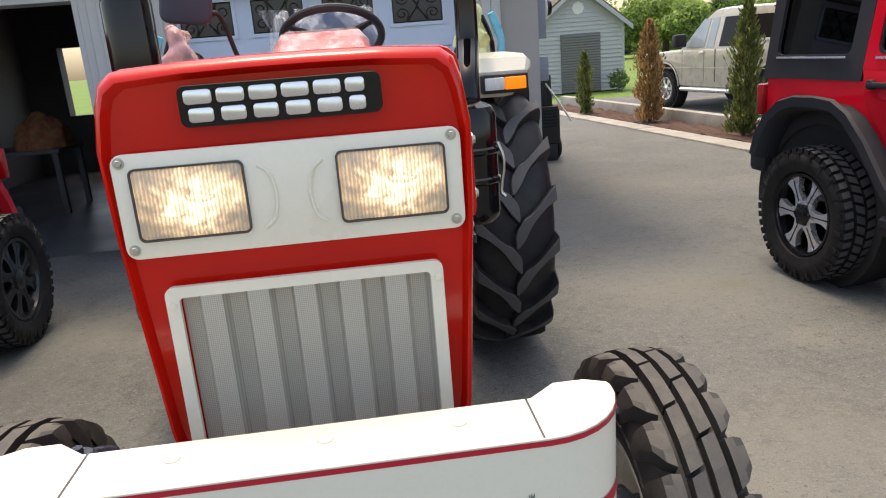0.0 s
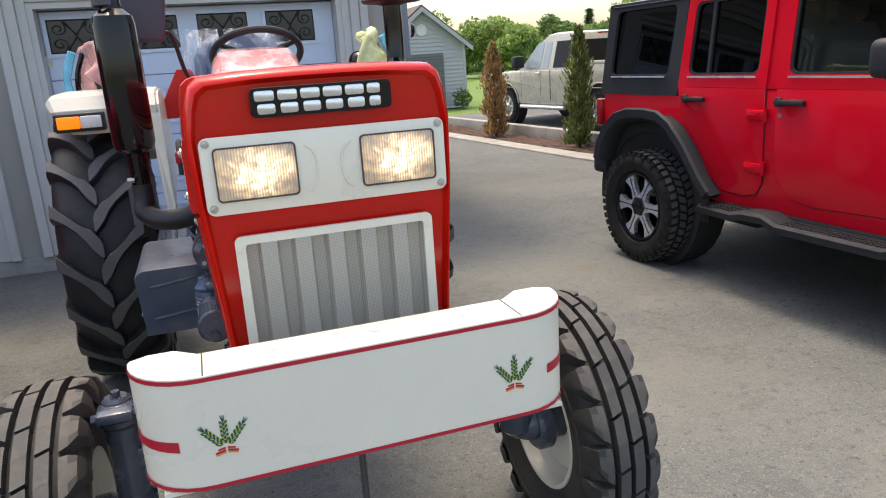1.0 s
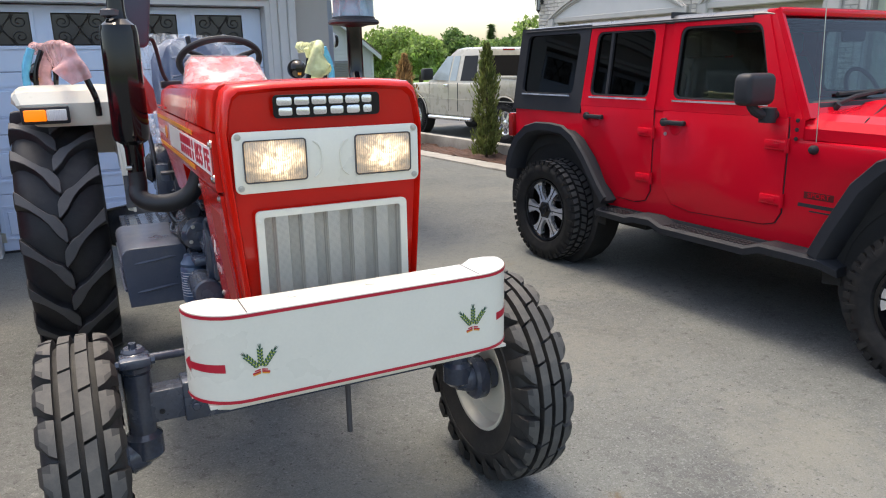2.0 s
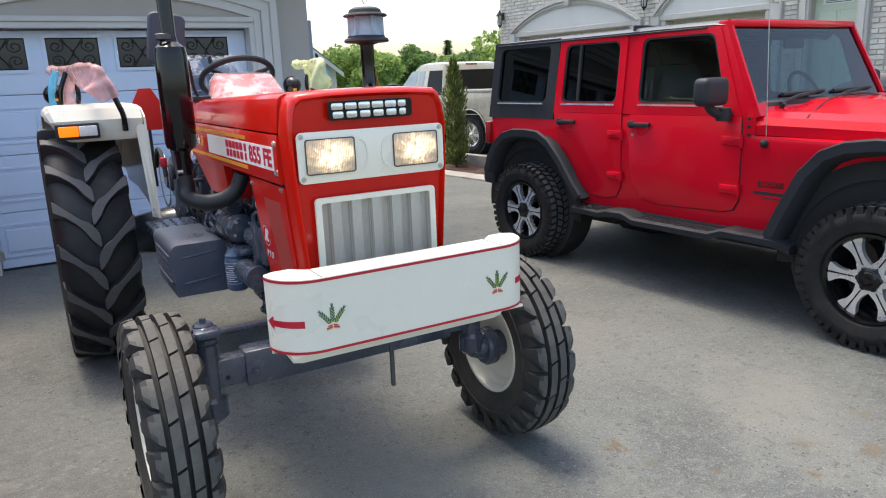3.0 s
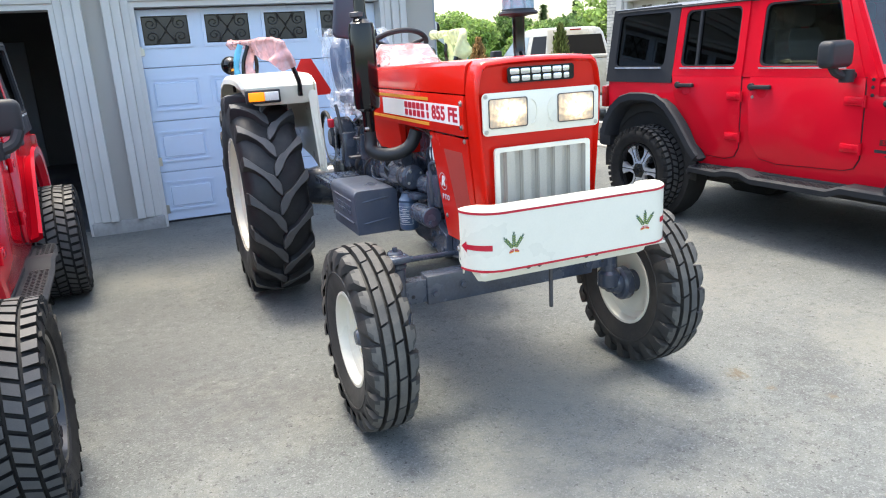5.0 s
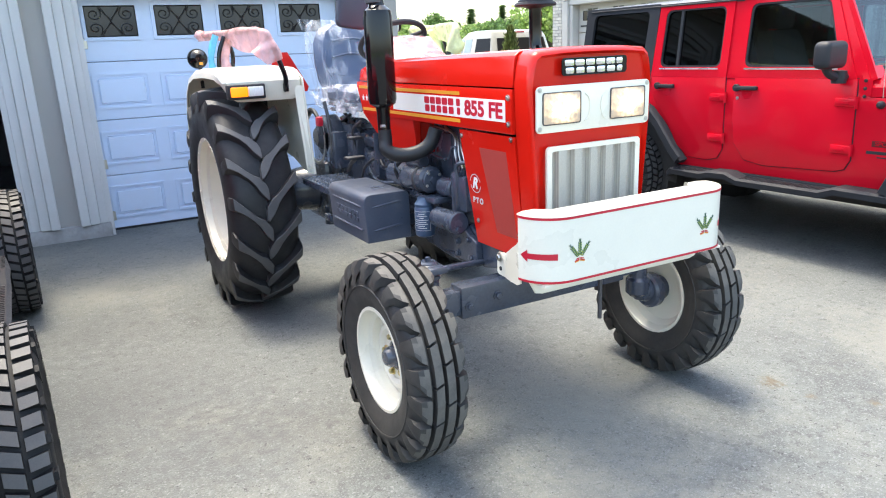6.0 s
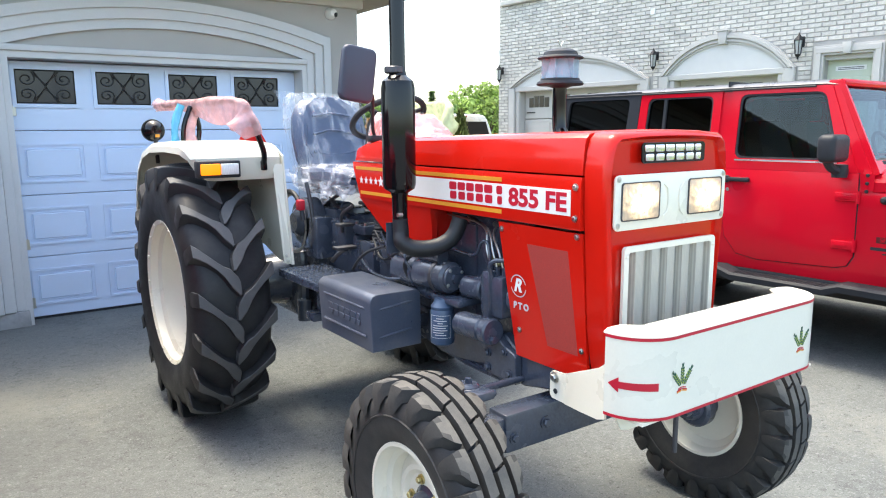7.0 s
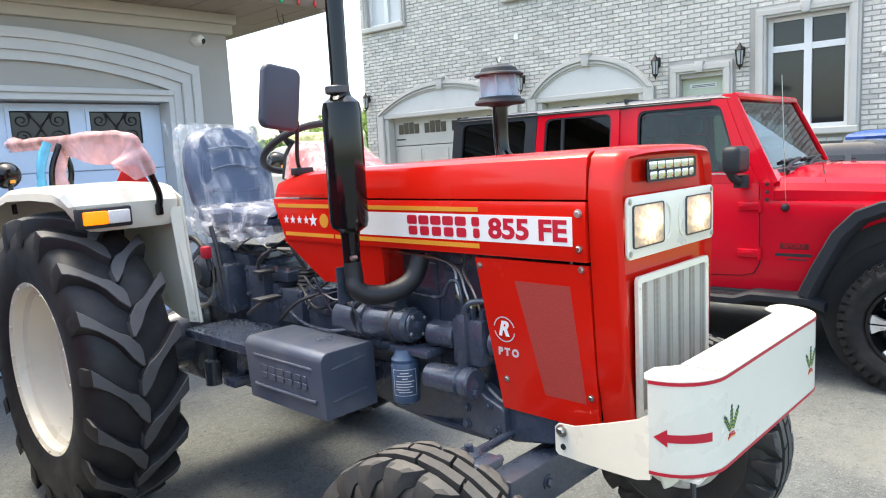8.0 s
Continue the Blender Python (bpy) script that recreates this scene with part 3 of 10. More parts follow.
for k in range(14):                               # courses climbing to the ridge
    a, b = k / 14, (k + 1.25) / 14
    for sgn in (-1, 1):
        for xx in range(1):
            v = [(GX0 - OV, ym + sgn * half * (1 - a), RZ + pit * half * a + 0.02), (GX1 + OV + 0.08, ym + sgn * half * (1 - a), RZ + pit * half * a + 0.02),
                 (GX1 + OV + 0.08, ym + sgn * half * (1 - b), RZ + pit * half * b), (GX0 - OV, ym + sgn * half * (1 - b), RZ + pit * half * b)]
            lo = [bm.verts.new((p[0], p[1], p[2] - 0.02)) for p in v]
            hi = [bm.verts.new(p) for p in v]
            bm.faces.new(hi), bm.faces.new(lo[::-1])
            for i in range(4):
                bm.faces.new((lo[i], lo[(i + 1) % 4], hi[(i + 1) % 4], hi[i]))
part("shingles", bm, SHINGLE, roof)
bm = bmesh.new()
for xg in (GX0 - 0.02, GX1 + 0.02):
    vs = [bm.verts.new(p) for p in ((xg, GY, 2.955), (xg, GBACK, 2.955), (xg, ym, 2.955 + pit * (GBACK - GY) / 2))]
    bm.faces.new(vs)
part("gable", bm, STUCCO, roof)

# ---- the brick house across the drive ----
# local frame: u along the wall (towards +y), w out of the wall (towards -x), z up
HU = Vector((-0.075, 1, 0)).normalized()
HW = Vector((-HU.y, HU.x, 0))
HM = Matrix(((HU.x, 0, HW.x, HX(0)), (HU.y, 0, HW.y, 0), (0, 1, 0, 0), (0, 0, 0, 1)))   # (u, z, w)
HEND, H0, HTOP = 9.9, 0.4, 6.4


def hbox(bm, u0, u1, z0, z1, w0, w1, bevel=0.0):
    b = bmesh.new()
    bm_box(b, u0, u1, z0, z1, w0, w1, bevel, 1)
    me = bpy.data.meshes.new("tmp")
    moved(b, HM).to_mesh(me)
    b.free()
    bm.from_mesh(me)
    bpy.data.meshes.remove(me)


def hb(*a, **k):
    bm = bmesh.new()
    hbox(bm, *a, **k)
    return bm


# openings: (u0, u1, z0, z1)
G1, G2, SD, BW = (6.52, 9.42, 0, 2.34), (4.18, 6.0, 0, 2.36), (3.05, 3.65, 0, 2.5), (1.55, 2.5, 1.66, 3.09)
UW1, UW2 = (8.83, 9.72, 4.02, 5.4), (5.28, 6.5, 4.06, 5.4)
holes = [(G1[0] - 0.001, G1[1] + 0.001, 0, 2.34), G2, SD, BW, UW1, UW2]
us = sorted({H0, HEND, *[h[0] for h in holes], *[h[1] for h in holes]})
zs = sorted({0.0, HTOP, *[h[2] for h in holes], *[h[3] for h in holes]})
bm = bmesh.new()
for a, b in zip(us, us[1:]):
    for c, d in zip(zs, zs[1:]):
        if not any(h[0] - 1e-4 <= a and b <= h[1] + 1e-4 and h[2] - 1e-4 <= c and d <= h[3] + 1e-4 for h in holes):
            hbox(bm, a, b, c, d, -0.3, 0)
solid("house_wall", bm, MORTAR, "mortar bed of the pale brick house front", "wall")
bm = bmesh.new()
hbox(bm, HEND - 0.3, HEND, 0, HTOP, -9, -0.3)
hbox(bm, H0, H0 + 0.3, 0, HTOP, -9, -0.3)
hbox(bm, H0, HEND, 0, HTOP, -9.3, -9)
hbox(bm, H0 - 0.3, HEND + 0.3, HTOP, HTOP + 0.25, -9.5, 0.4)
hbox(bm, H0 + 0.3, HEND - 0.3, 2.9, 3.1, -9, -0.3)
hbox(bm, 6.2, 6.35, 0, 2.9, -9, -0.3)
hbox(bm, H0 + 0.3, HEND - 0.3, -0.05, 0.01, -9, -0.3)
solid("house_shell", bm, STUCCO, "plain outer walls and roof of the brick house", "wall")


def garage_front(u0, u1, z1, key_z, arch_end):
    """A carriage-style garage door under a cast-stone arch."""
    t = thing("house_garage_door", "beige carriage-style garage door with arched window lights", "garage door", kind="structure")
    for k in range(4):
        za, zb = k * z1 / 4 + 0.01, (k + 1) * z1 / 4 - 0.003
        bm = hb(u0 + 0.1, u1 - 0.1, za, zb, -0.2, -0.15, bevel=0.008)
        n = max(int((u1 - u0) / 0.6), 2)
        if k < 3:
            for c in range(n):
                a = u0 + 0.14 + c * (u1 - u0 - 0.28) / n
                hbox(bm, a + 0.03, a + (u1 - u0 - 0.28) / n - 0.03, za + 0.08, zb - 0.06, -0.152, -0.138, bevel=0.01)
        part("section", bm, DOOR_BEIGE, t)
    n = max(int((u1 - u0) / 0.7), 2)
    step = (u1 - u0 - 0.3) / n
    for c in range(n):
        a = u0 + 0.15 + c * step + 0.06
        w = step - 0.12
        for q in range(4):
            aa, bb = a + q * w / 4 + 0.01, a + (q + 1) * w / 4 - 0.01
            top = z1 - 0.2 + 0.07 * (1 - abs(q - 1.5) / 2.2) * (1 if c % 2 == 0 else 1)
            part("pane", hb(aa, bb, z1 - 0.36, top, -0.15, -0.143), DARK_PANE, t, "dark glass pane")
    for c, s in ((u0 + 0.16, 1), (u1 - 0.16, -1)):
        part("strap_hinge", hb(min(c, c + s * 0.22), max(c, c + s * 0.22), z1 - 0.47, z1 - 0.445, -0.149, -0.14), IRON, t)
    part("header", hb(u0 - 0.06, u1 + 0.06, z1 - 0.06, z1 + 0.03, -0.2, 0.03, bevel=0.012), CAST_STONE, t)
    part("jamb", hb(u0, u0 + 0.09, 0, z1 - 0.06, -0.22, 0.012, bevel=0.01), CAST_STONE, t)
    part("jamb", hb(u1 - 0.09, u1, 0, z1 - 0.06, -0.22, 0.012, bevel=0.01), CAST_STONE, t)
    bm = bmesh.new()
    inner = arch(u0, u1, z1 + 0.03, key_z - 0.2)
    bm_prism(bm, [(u0, z1 + 0.03), (u1, z1 + 0.03), *inner[::-1]][:2] + inner[::-1][1:-1], HM, 0.018)
    part("tympanum", bm, mat("pale_render", (0.66, 0.65, 0.62), 0.85, var=0.04, bump=0.001, bscale=200), t, "smooth pale panel under the arch")
    for a, b, d in ((0, 0.035, 0.035), (0.035, 0.06, 0.06), (0.06, 0.085, 0.045), (0.085, 0.125, 0.08), (0.125, 0.16, 0.055)):
        bm = bmesh.new()
        lo, hi = arch(u0 - a, u1 + a, arch_end, key_z - 0.2 + a), arch(u0 - b, u1 + b, arch_end, key_z - 0.2 + b)
        bm_prism(bm, lo + hi[::-1], HM, d)
        part("arch_ring", bm, CAST_STONE, t)
    for e, s in ((u0, -1), (u1, 1)):
        part("pilaster", hb(min(e, e + s * 0.16), max(e, e + s * 0.16), 0, arch_end, 0, 0.06, bevel=0.012), CAST_STONE, t)
    m = (u0 + u1) / 2
    bm = bmesh.new()
    bm_prism(bm, [(m - 0.05, key_z - 0.2), (m + 0.05, key_z - 0.2), (m + 0.08, key_z - 0.02), (m - 0.08, key_z - 0.02)], HM, 0.1, 0.01)
    hbox(bm, m - 0.095, m + 0.095, key_z - 0.022, key_z + 0.005, 0.0, 0.115, bevel=0.008)
    part("keystone", bm, CAST_STONE, t)
    return t


DOOR_GREEN = mat("pale_green_door_paint", (0.58, 0.63, 0.5), 0.5, var=0.05, scale=3, bump=0.001, bscale=120)
DOOR_BEIGE = mat("beige_door_paint", (0.55, 0.53, 0.48), 0.6, var=0.05, scale=3, bump=0.001, bscale=120)
garage_front(*G1[:2], 2.34, 2.92, 2.36)
garage_front(*G2[:2], 2.36, 2.98, 2.38)


def house_frame(name, label, cat, u0, u1, z0, z1, trim=0.13, sill=True, key=True):
    t = thing(name, label, cat, kind="structure")
    for nm, a in (("architrave", (u0 - trim, u0, z0, z1)), ("architrave", (u1, u1 + trim, z0, z1)), ("architrave", (u0 - trim, u1 + trim, z1, z1 + trim))):
        bm = hb(*a, 0, 0.05, bevel=0.003)
        hbox(bm, a[0] + 0.03, a[1] - 0.03, a[2] + (0.03 if a[2] == z1 else 0), a[3] + (-0.03 if a[2] == z1 else 0.03), 0.049, 0.075, bevel=0.004)
        part(nm, bm, CAST_STONE, t)
    if sill:
        part("sill", hb(u0 - trim, u1 + trim, z0 - 0.09, z0, -0.05, 0.09, bevel=0.012), CAST_STONE, t)
    if key:
        m = (u0 + u1) / 2
        bm = bmesh.new()
        bm_prism(bm, [(m - 0.04, z1 + 0.0), (m + 0.04, z1 + 0.0), (m + 0.06, z1 + 0.15), (m - 0.06, z1 + 0.15)], HM, 0.11, 0.008)
        part("keystone", bm, CAST_STONE, t)
    return t


VINYL = mat("white_vinyl_frame", (0.78, 0.78, 0.76), 0.4, var=0.03)


def sash(t, u0, u1, z0, z1, cols, rows, pane=DARK_PANE):
    """A window of cols columns; rows are the heights at which a bar crosses."""
    f = 0.055
    bm = bmesh.new()
    hbox(bm, u0, u0 + f, z0, z1, -0.14, -0.07)
    hbox(bm, u1 - f, u1, z0, z1, -0.14, -0.07)
    hbox(bm, u0 + f, u1 - f, z0, z0 + f, -0.14, -0.07)
    hbox(bm, u0 + f, u1 - f, z1 - f, z1, -0.14, -0.07)
    edges = [u0 + (u1 - u0) * k / cols for k in range(cols + 1)]
    for u in edges[1:-1]:
        hbox(bm, u - 0.045, u + 0.045, z0 + f, z1 - f, -0.135, -0.06)
    for z in rows:
        hbox(bm, u0 + f, u1 - f, z - 0.04, z + 0.04, -0.13, -0.065)
    part("window_frame", bm, VINYL, t)
    hz = [z0, *rows, z1]
    for a, b in zip(edges, edges[1:]):
        for c, d in zip(hz, hz[1:]):
            part("pane", hb(a + 0.03, b - 0.03, c + 0.03, d - 0.03, -0.115, -0.108), pane, t, "reflecting glass pane")


w = house_frame("window_1", "tall white four-pane window with cast-stone surround", "window", *BW)
sash(w, *BW, 2, [2.69])
w = house_frame("door_1", "pale side door in a moulded cast-stone surround", "door", *SD, sill=False)
lf = part("door_leaf", hb(SD[0], SD[1], 0.02, SD[3] - 0.02, -0.16, -0.11), DOOR_GREEN, w, "pale green panelled door leaf")
for u0, u1 in ((SD[0] + 0.06, SD[0] + 0.28), (SD[0] + 0.32, SD[0] + 0.54)):
    for z0, z1 in ((0.2, 0.85), (0.97, 2.22)):
        part("panel", hb(u0, u1, z0, z1, -0.112, -0.1, bevel=0.01), DOOR_GREEN, lf)
sg = part("notice", hb(SD[0] + 0.12, SD[0] + 0.5, 2.3, 2.36, -0.112, -0.105), WHITE, lf, "small white notice with unreadable lines")
for k in range(2):
    part("notice_line", hb(SD[0] + 0.15, SD[0] + 0.47, 2.314 + k * 0.02, 2.322 + k * 0.02, -0.106, -0.104), GREY_PLASTIC, sg)
part("lock_box", hb(SD[0] + 0.4, SD[0] + 0.47, 1.86, 2.0, -0.101, -0.06, bevel=0.01), BLACK_PLASTIC, lf, "black keypad lock box")
part("door_frame", hb(SD[0], SD[1], SD[3] - 0.06, SD[3], -0.2, -0.01), CAST_STONE, w)
PALE_PANE = mat("curtained_pane", (0.62, 0.63, 0.62), 0.12, var=0.06, scale=3, rvar=0.05)
for k, (uw, c) in enumerate(((UW1, 2), (UW2, 2))):
    w = house_frame("window_%d" % (k + 2), "upper window with pale frame and curtained panes", "window", *uw, trim=0.09, key=False)
    sash(w, *uw, c, [], PALE_PANE)


def wall_lamp(u, z):
    t = thing("wall_lamp", "black carriage lantern on the brick wall", "wall lamp", group="wall lanterns on the house")
    t.matrix_world = HM @ Matrix.Translation((u, z, 0)) @ Matrix(((1, 0, 0, 0), (0, 0, 1, 0), (0, 1, 0, 0), (0, 0, 0, 1)))
    bm = bmesh.new()
    bm_box(bm, -0.045, 0.045, 0, 0.02, 0.0, 0.14, 0.01, 1)
    bm_tube(bm, [(0, 0.015, 0.08), (0, 0.07, 0.13), (0, 0.1, 0.12)], 0.011, 6, 3)
    part("bracket", bm, IRON, t)
    bm = bmesh.new()
    bm_lathe(bm, [(0, 0.19), (0.012, 0.17), (0.02, 0.15), (0.06, 0.1), (0.07, 0.085), (0.06, 0.08), (0, 0.08)], shift(0, 0.1, 0), 6)
    bm_lathe(bm, [(0, -0.17), (0.012, -0.16), (0.012, -0.14), (0.035, -0.12), (0.04, -0.1), (0, -0.1)], shift(0, 0.1, 0), 6)
    for k in range(6):
        a = k * math.pi / 3
        bm_cyl(bm, (0.038 * math.cos(a), 0.1 + 0.038 * math.sin(a), -0.1), (0.058 * math.cos(a), 0.1 + 0.058 * math.sin(a), 0.085), 0.006, n=4)
    part("cage", bm, IRON, t)
    part("globe", lathe([(0, -0.1), (0.03, -0.1), (0.045, 0.08), (0, 0.08)], (0, 0.1, 0), n=10), mat("seeded_glass", (0.5, 0.52, 0.5), 0.15), t, "seeded glass panes")
    return t


for u, z in ((9.8, 2.64), (6.25, 2.64), (3.97, 2.64), (2.81, 2.64)):
    wall_lamp(u, z)
for u, z in ((6.35, 3.4), (2.75, 3.55)):
    t = tagged(part("wall_vent", hb(u - 0.045, u + 0.045, z - 0.05, z + 0.05, 0.0, 0.03, bevel=0.008), WHITE), "small white vent cover on the brick wall", "vent")

# ---- the tractor: nose at y = 0, heading -y, centre line x = 0 ----
DECAL_RED = mat("crimson_decal", (0.5, 0.01, 0.03), 0.4, var=0.05)
DECAL_YELLOW = mat("amber_decal", (0.72, 0.3, 0.03), 0.4, var=0.06)
DECAL_WHITE = mat("white_decal", (0.8, 0.78, 0.75), 0.4, var=0.04)
DECAL_GREY = mat("pale_grey_decal", (0.55, 0.5, 0.5), 0.4, var=0.05)
LEAF_GREEN = mat("decal_green", (0.012, 0.085, 0.045), 0.5, var=0.1)
LEAF_YELLOW = mat("decal_grain", (0.45, 0.5, 0.08), 0.5, var=0.1)
MIRROR_BACK = mat("dark_blue_grey_housing", (0.045, 0.05, 0.075), 0.45, var=0.1, bump=0.0004, bscale=600)
BOX_GREY = mat("dusty_grey_blue_paint", (0.066, 0.08, 0.115), 0.35, var=0.12, scale=7, bump=0.0008, bscale=120, coat=0.3, dirt=(0.25, 0.24, 0.22), dirt_amt=0.35)
DARK_CAP = mat("dark_red_cap", (0.16, 0.03, 0.03), 0.4, var=0.1)
SEAT = mat("navy_vinyl", (0.045, 0.072, 0.14), 0.45, var=0.12, scale=10, bump=0.0015, bscale=70)
AMBER = glow("amber_lamp_lens", (1.0, 0.22, 0.003), 0.32)
CLEAR_LENS = mat("clear_lamp_lens", (0.75, 0.73, 0.7), 0.15, var=0.15, scale=40, stretch=(6, 1, 1))


def grille_material():
    m = mat("perforated_grille", (0.5, 0.48, 0.42), 0.5, var=0.06, scale=5, metal=0.15)
    nd, ln = m.node_tree.nodes, m.node_tree.links
    bs = nd["Principled BSDF"]
    old = bs.inputs["Base Color"].links[0].from_socket
    tc, v = nd.new("ShaderNodeTexCoord"), nd.new("ShaderNodeTexVoronoi")
    v.inputs["Scale"].default_value, v.inputs["Randomness"].default_value = 300, 0.0
    sp, cb = nd.new("ShaderNodeSeparateXYZ"), nd.new("ShaderNodeCombineXYZ")
    ln.new(tc.outputs["Object"], sp.inputs[0])
    ln.new(sp.outputs[0], cb.inputs[0])
    ln.new(sp.outputs[2], cb.inputs[1])
    ln.new(cb.outputs[0], v.inputs[0])
    r = nd.new("ShaderNodeMapRange")
    r.inputs[1].default_value, r.inputs[2].default_value, r.inputs[3].default_value, r.inputs[4].default_value = 0.22, 0.48, 0.42, 0.0
    ln.new(v.outputs["Distance"], r.inputs[0])
    k = nd.new("ShaderNodeMix")
    k.data_type = "RGBA"
    ln.new(r.outputs[0], k.inputs[0])
    ln.new(old, k.inputs[6])
    k.inputs[7].default_value = (0.06, 0.06, 0.055, 1)
    ln.new(k.outputs[2], bs.inputs["Base Color"])
    return m


def headlamp_material():
    """A lit lamp behind fluted glass: hot where the dish throws the bulb forward, duller at the rim."""
    m = bpy.data.materials.new("lit_fluted_lens")
    m.use_nodes = True
    nd, ln = m.node_tree.nodes, m.node_tree.links
    bs = nd["Principled BSDF"]
    tc = nd.new("ShaderNodeTexCoord")

    def node(kind, **kw):
        k = nd.new(kind)
        for name, value in kw.items():
            k.inputs[name.replace("_", " ")].default_value = value
        return k

    def remap(src, a, b, c, d):
        k = nd.new("ShaderNodeMapRange")
        for i, v in enumerate((a, b, c, d)):
            k.inputs[i + 1].default_value = v
        ln.new(src, k.inputs[0])
        return k.outputs[0]

    def calc(op, a, b):
        k = nd.new("ShaderNodeMath")
        k.operation = op
        for i, v in enumerate((a, b)):
            if isinstance(v, (int, float)):
                k.inputs[i].default_value = v
            else:
                ln.new(v, k.inputs[i])
        return k.outputs[0]
    wide = nd.new("ShaderNodeMapping")
    wide.inputs["Scale"].default_value = (0.7, 1, 1)
    ln.new(tc.outputs["Object"], wide.inputs[0])
    dist = nd.new("ShaderNodeVectorMath")
    dist.operation = "LENGTH"
    ln.new(wide.outputs[0], dist.inputs[0])
    core = remap(dist.outputs["Value"], 0.008, 0.066, 1.0, 0.1)
    flute = node("ShaderNodeTexWave", Scale=52, Distortion=2.2, Detail=2, Detail_Scale=3)
    flute.bands_direction = "X"
    ln.new(tc.outputs["Object"], flute.inputs[0])
    patch = node("ShaderNodeTexNoise", Scale=30, Detail=3, Distortion=1.6)
    ln.new(wide.outputs[0], patch.inputs[0])
    facet = node("ShaderNodeTexVoronoi", Scale=34)
    ln.new(tc.outputs["Object"], facet.inputs[0])
    v = calc("MULTIPLY", remap(patch.outputs[0], 0.34, 0.66, 0.3, 1.55), remap(flute.outputs["Fac"], 0.1, 0.9, 0.55, 1.2))
    v = calc("MULTIPLY", v, remap(facet.outputs["Distance"], 0.0, 0.6, 1.15, 0.78))
    v = calc("MULTIPLY", v, core)
    ramp = nd.new("ShaderNodeValToRGB")
    ramp.color_ramp.elements[0].color, ramp.color_ramp.elements[1].color = (1.0, 0.6, 0.24, 1), (1.0, 0.9, 0.7, 1)
    ramp.color_ramp.elements[0].position, ramp.color_ramp.elements[1].position = 0.05, 0.75
    ln.new(v, ramp.inputs[0])
    ln.new(ramp.outputs[0], bs.inputs["Emission Color"])
    ln.new(calc("MULTIPLY", v, 0.95), bs.inputs["Emission Strength"])
    bs.inputs["Base Color"].default_value = (0.4, 0.37, 0.32, 1)
    bs.inputs["Roughness"].default_value = 0.1
    bp = nd.new("ShaderNodeBump")
    bp.inputs["Distance"].default_value, bp.inputs["Strength"].default_value = 0.002, 0.7
    ln.new(flute.outputs["Fac"], bp.inputs["Height"])
    ln.new(bp.outputs[0], bs.inputs["Normal"])
    return m


GRILLE, LAMP = grille_material(), headlamp_material()


def rev(pts):
    return [(-x, z) for x, z in pts[::-1]]


def bolt(parent, p, d, r=0.008, h=0.006, material=None, name="bolt"):
    p, d = Vector(p), Vector(d).normalized()
    bm = bmesh.new()
    bm_cyl(bm, p, p + d * h * 0.35, r * 1.5, n=10)
    bm_cyl(bm, p + d * h * 0.35, p + d * h, r, n=6, bevel=r * 0.2)
    return part(name, bm, material or STEEL, parent)


def rear_tyre(cx, s, r=0.703, w=0.38):
    """An agricultural lugged tyre about the x axis at the origin of its thing; s: the outer side."""
    bm = bmesh.new()
    base = r - 0.045
    prof = [(0.382, -w * 0.44), (0.402, -w * 0.475), (0.46, -w * 0.515), (0.53, -w * 0.53), (0.6, -w * 0.5), (base - 0.03, -w * 0.44), (base - 0.012, -w * 0.36), (base, -w * 0.2), (base + 0.004, 0)]
    prof += [(a, -b) for a, b in prof[-2::-1]]
    bm_lathe(bm, prof, Matrix(((0, 0, 1, cx), (1, 0, 0, 0), (0, 1, 0, 0), (0, 0, 0, 1))), 72)
    carcass, bm = bm, bmesh.new()
    n = 18
    # lug: blunt head at the middle, narrow neck, broad shoulder that runs down the wall; (share of the half width, half thickness, top's drop, foot's drop)
    lug = ((0.0, 0.032, 0.003, 0.05), (0.04, 0.046, 0.0, 0.062), (0.2, 0.048, 0.0, 0.062), (0.27, 0.04, 0.0, 0.062), (0.36, 0.028, 0.001, 0.062), (0.5, 0.0225, 0.003, 0.064),
           (0.72, 0.024, 0.007, 0.07), (0.9, 0.031, 0.012, 0.085), (1.0, 0.035, 0.02, 0.1), (1.035, 0.035, 0.05, 0.12), (1.05, 0.027, 0.095, 0.14))
    for k in range(n):
        for side in (-1, 1):
            a0 = 2 * math.pi * (k + (0.5 if side > 0 else 0)) / n
            rows = []
            for q, half, drop, foot in lug:
                x = side * (q * (w * 0.5 + 0.012) - 0.012)
                qq = min(q, 1.0)
                ang = a0 + 0.38 * qq - 0.08 * qq * qq
                hw, top, low = half / r, r - drop, r - foot
                rows.append([(x, ang - hw * 1.3, low), (x, ang - hw, top - 0.004), (x, ang - hw * 0.88, top), (x, ang + hw * 0.88, top), (x, ang + hw, top - 0.004), (x, ang + hw * 1.3, low)])
            vs = [[bm.verts.new((cx + x, rr * math.sin(a), rr * math.cos(a))) for x, a, rr in row] for row in rows]
            fs = []
            for u, v in zip(vs, vs[1:]):
                for j in range(5):
                    fs.append(bm.faces.new((u[j], u[j + 1], v[j + 1], v[j])))
            fs.append(bm.faces.new(vs[0]))
            fs.append(bm.faces.new(vs[-1][::-1]))
            bmesh.ops.recalc_face_normals(bm, faces=fs)
    for x in (-0.47 * w, 0.47 * w):
        ring_pts = [(cx + x * 1.0, 0.5 * math.sin(2 * math.pi * i / 48), 0.5 * math.cos(2 * math.pi * i / 48)) for i in range(48)]
        bm_tube(carcass, ring_pts, 0.008, 6, 0, True)
    return carcass, bm


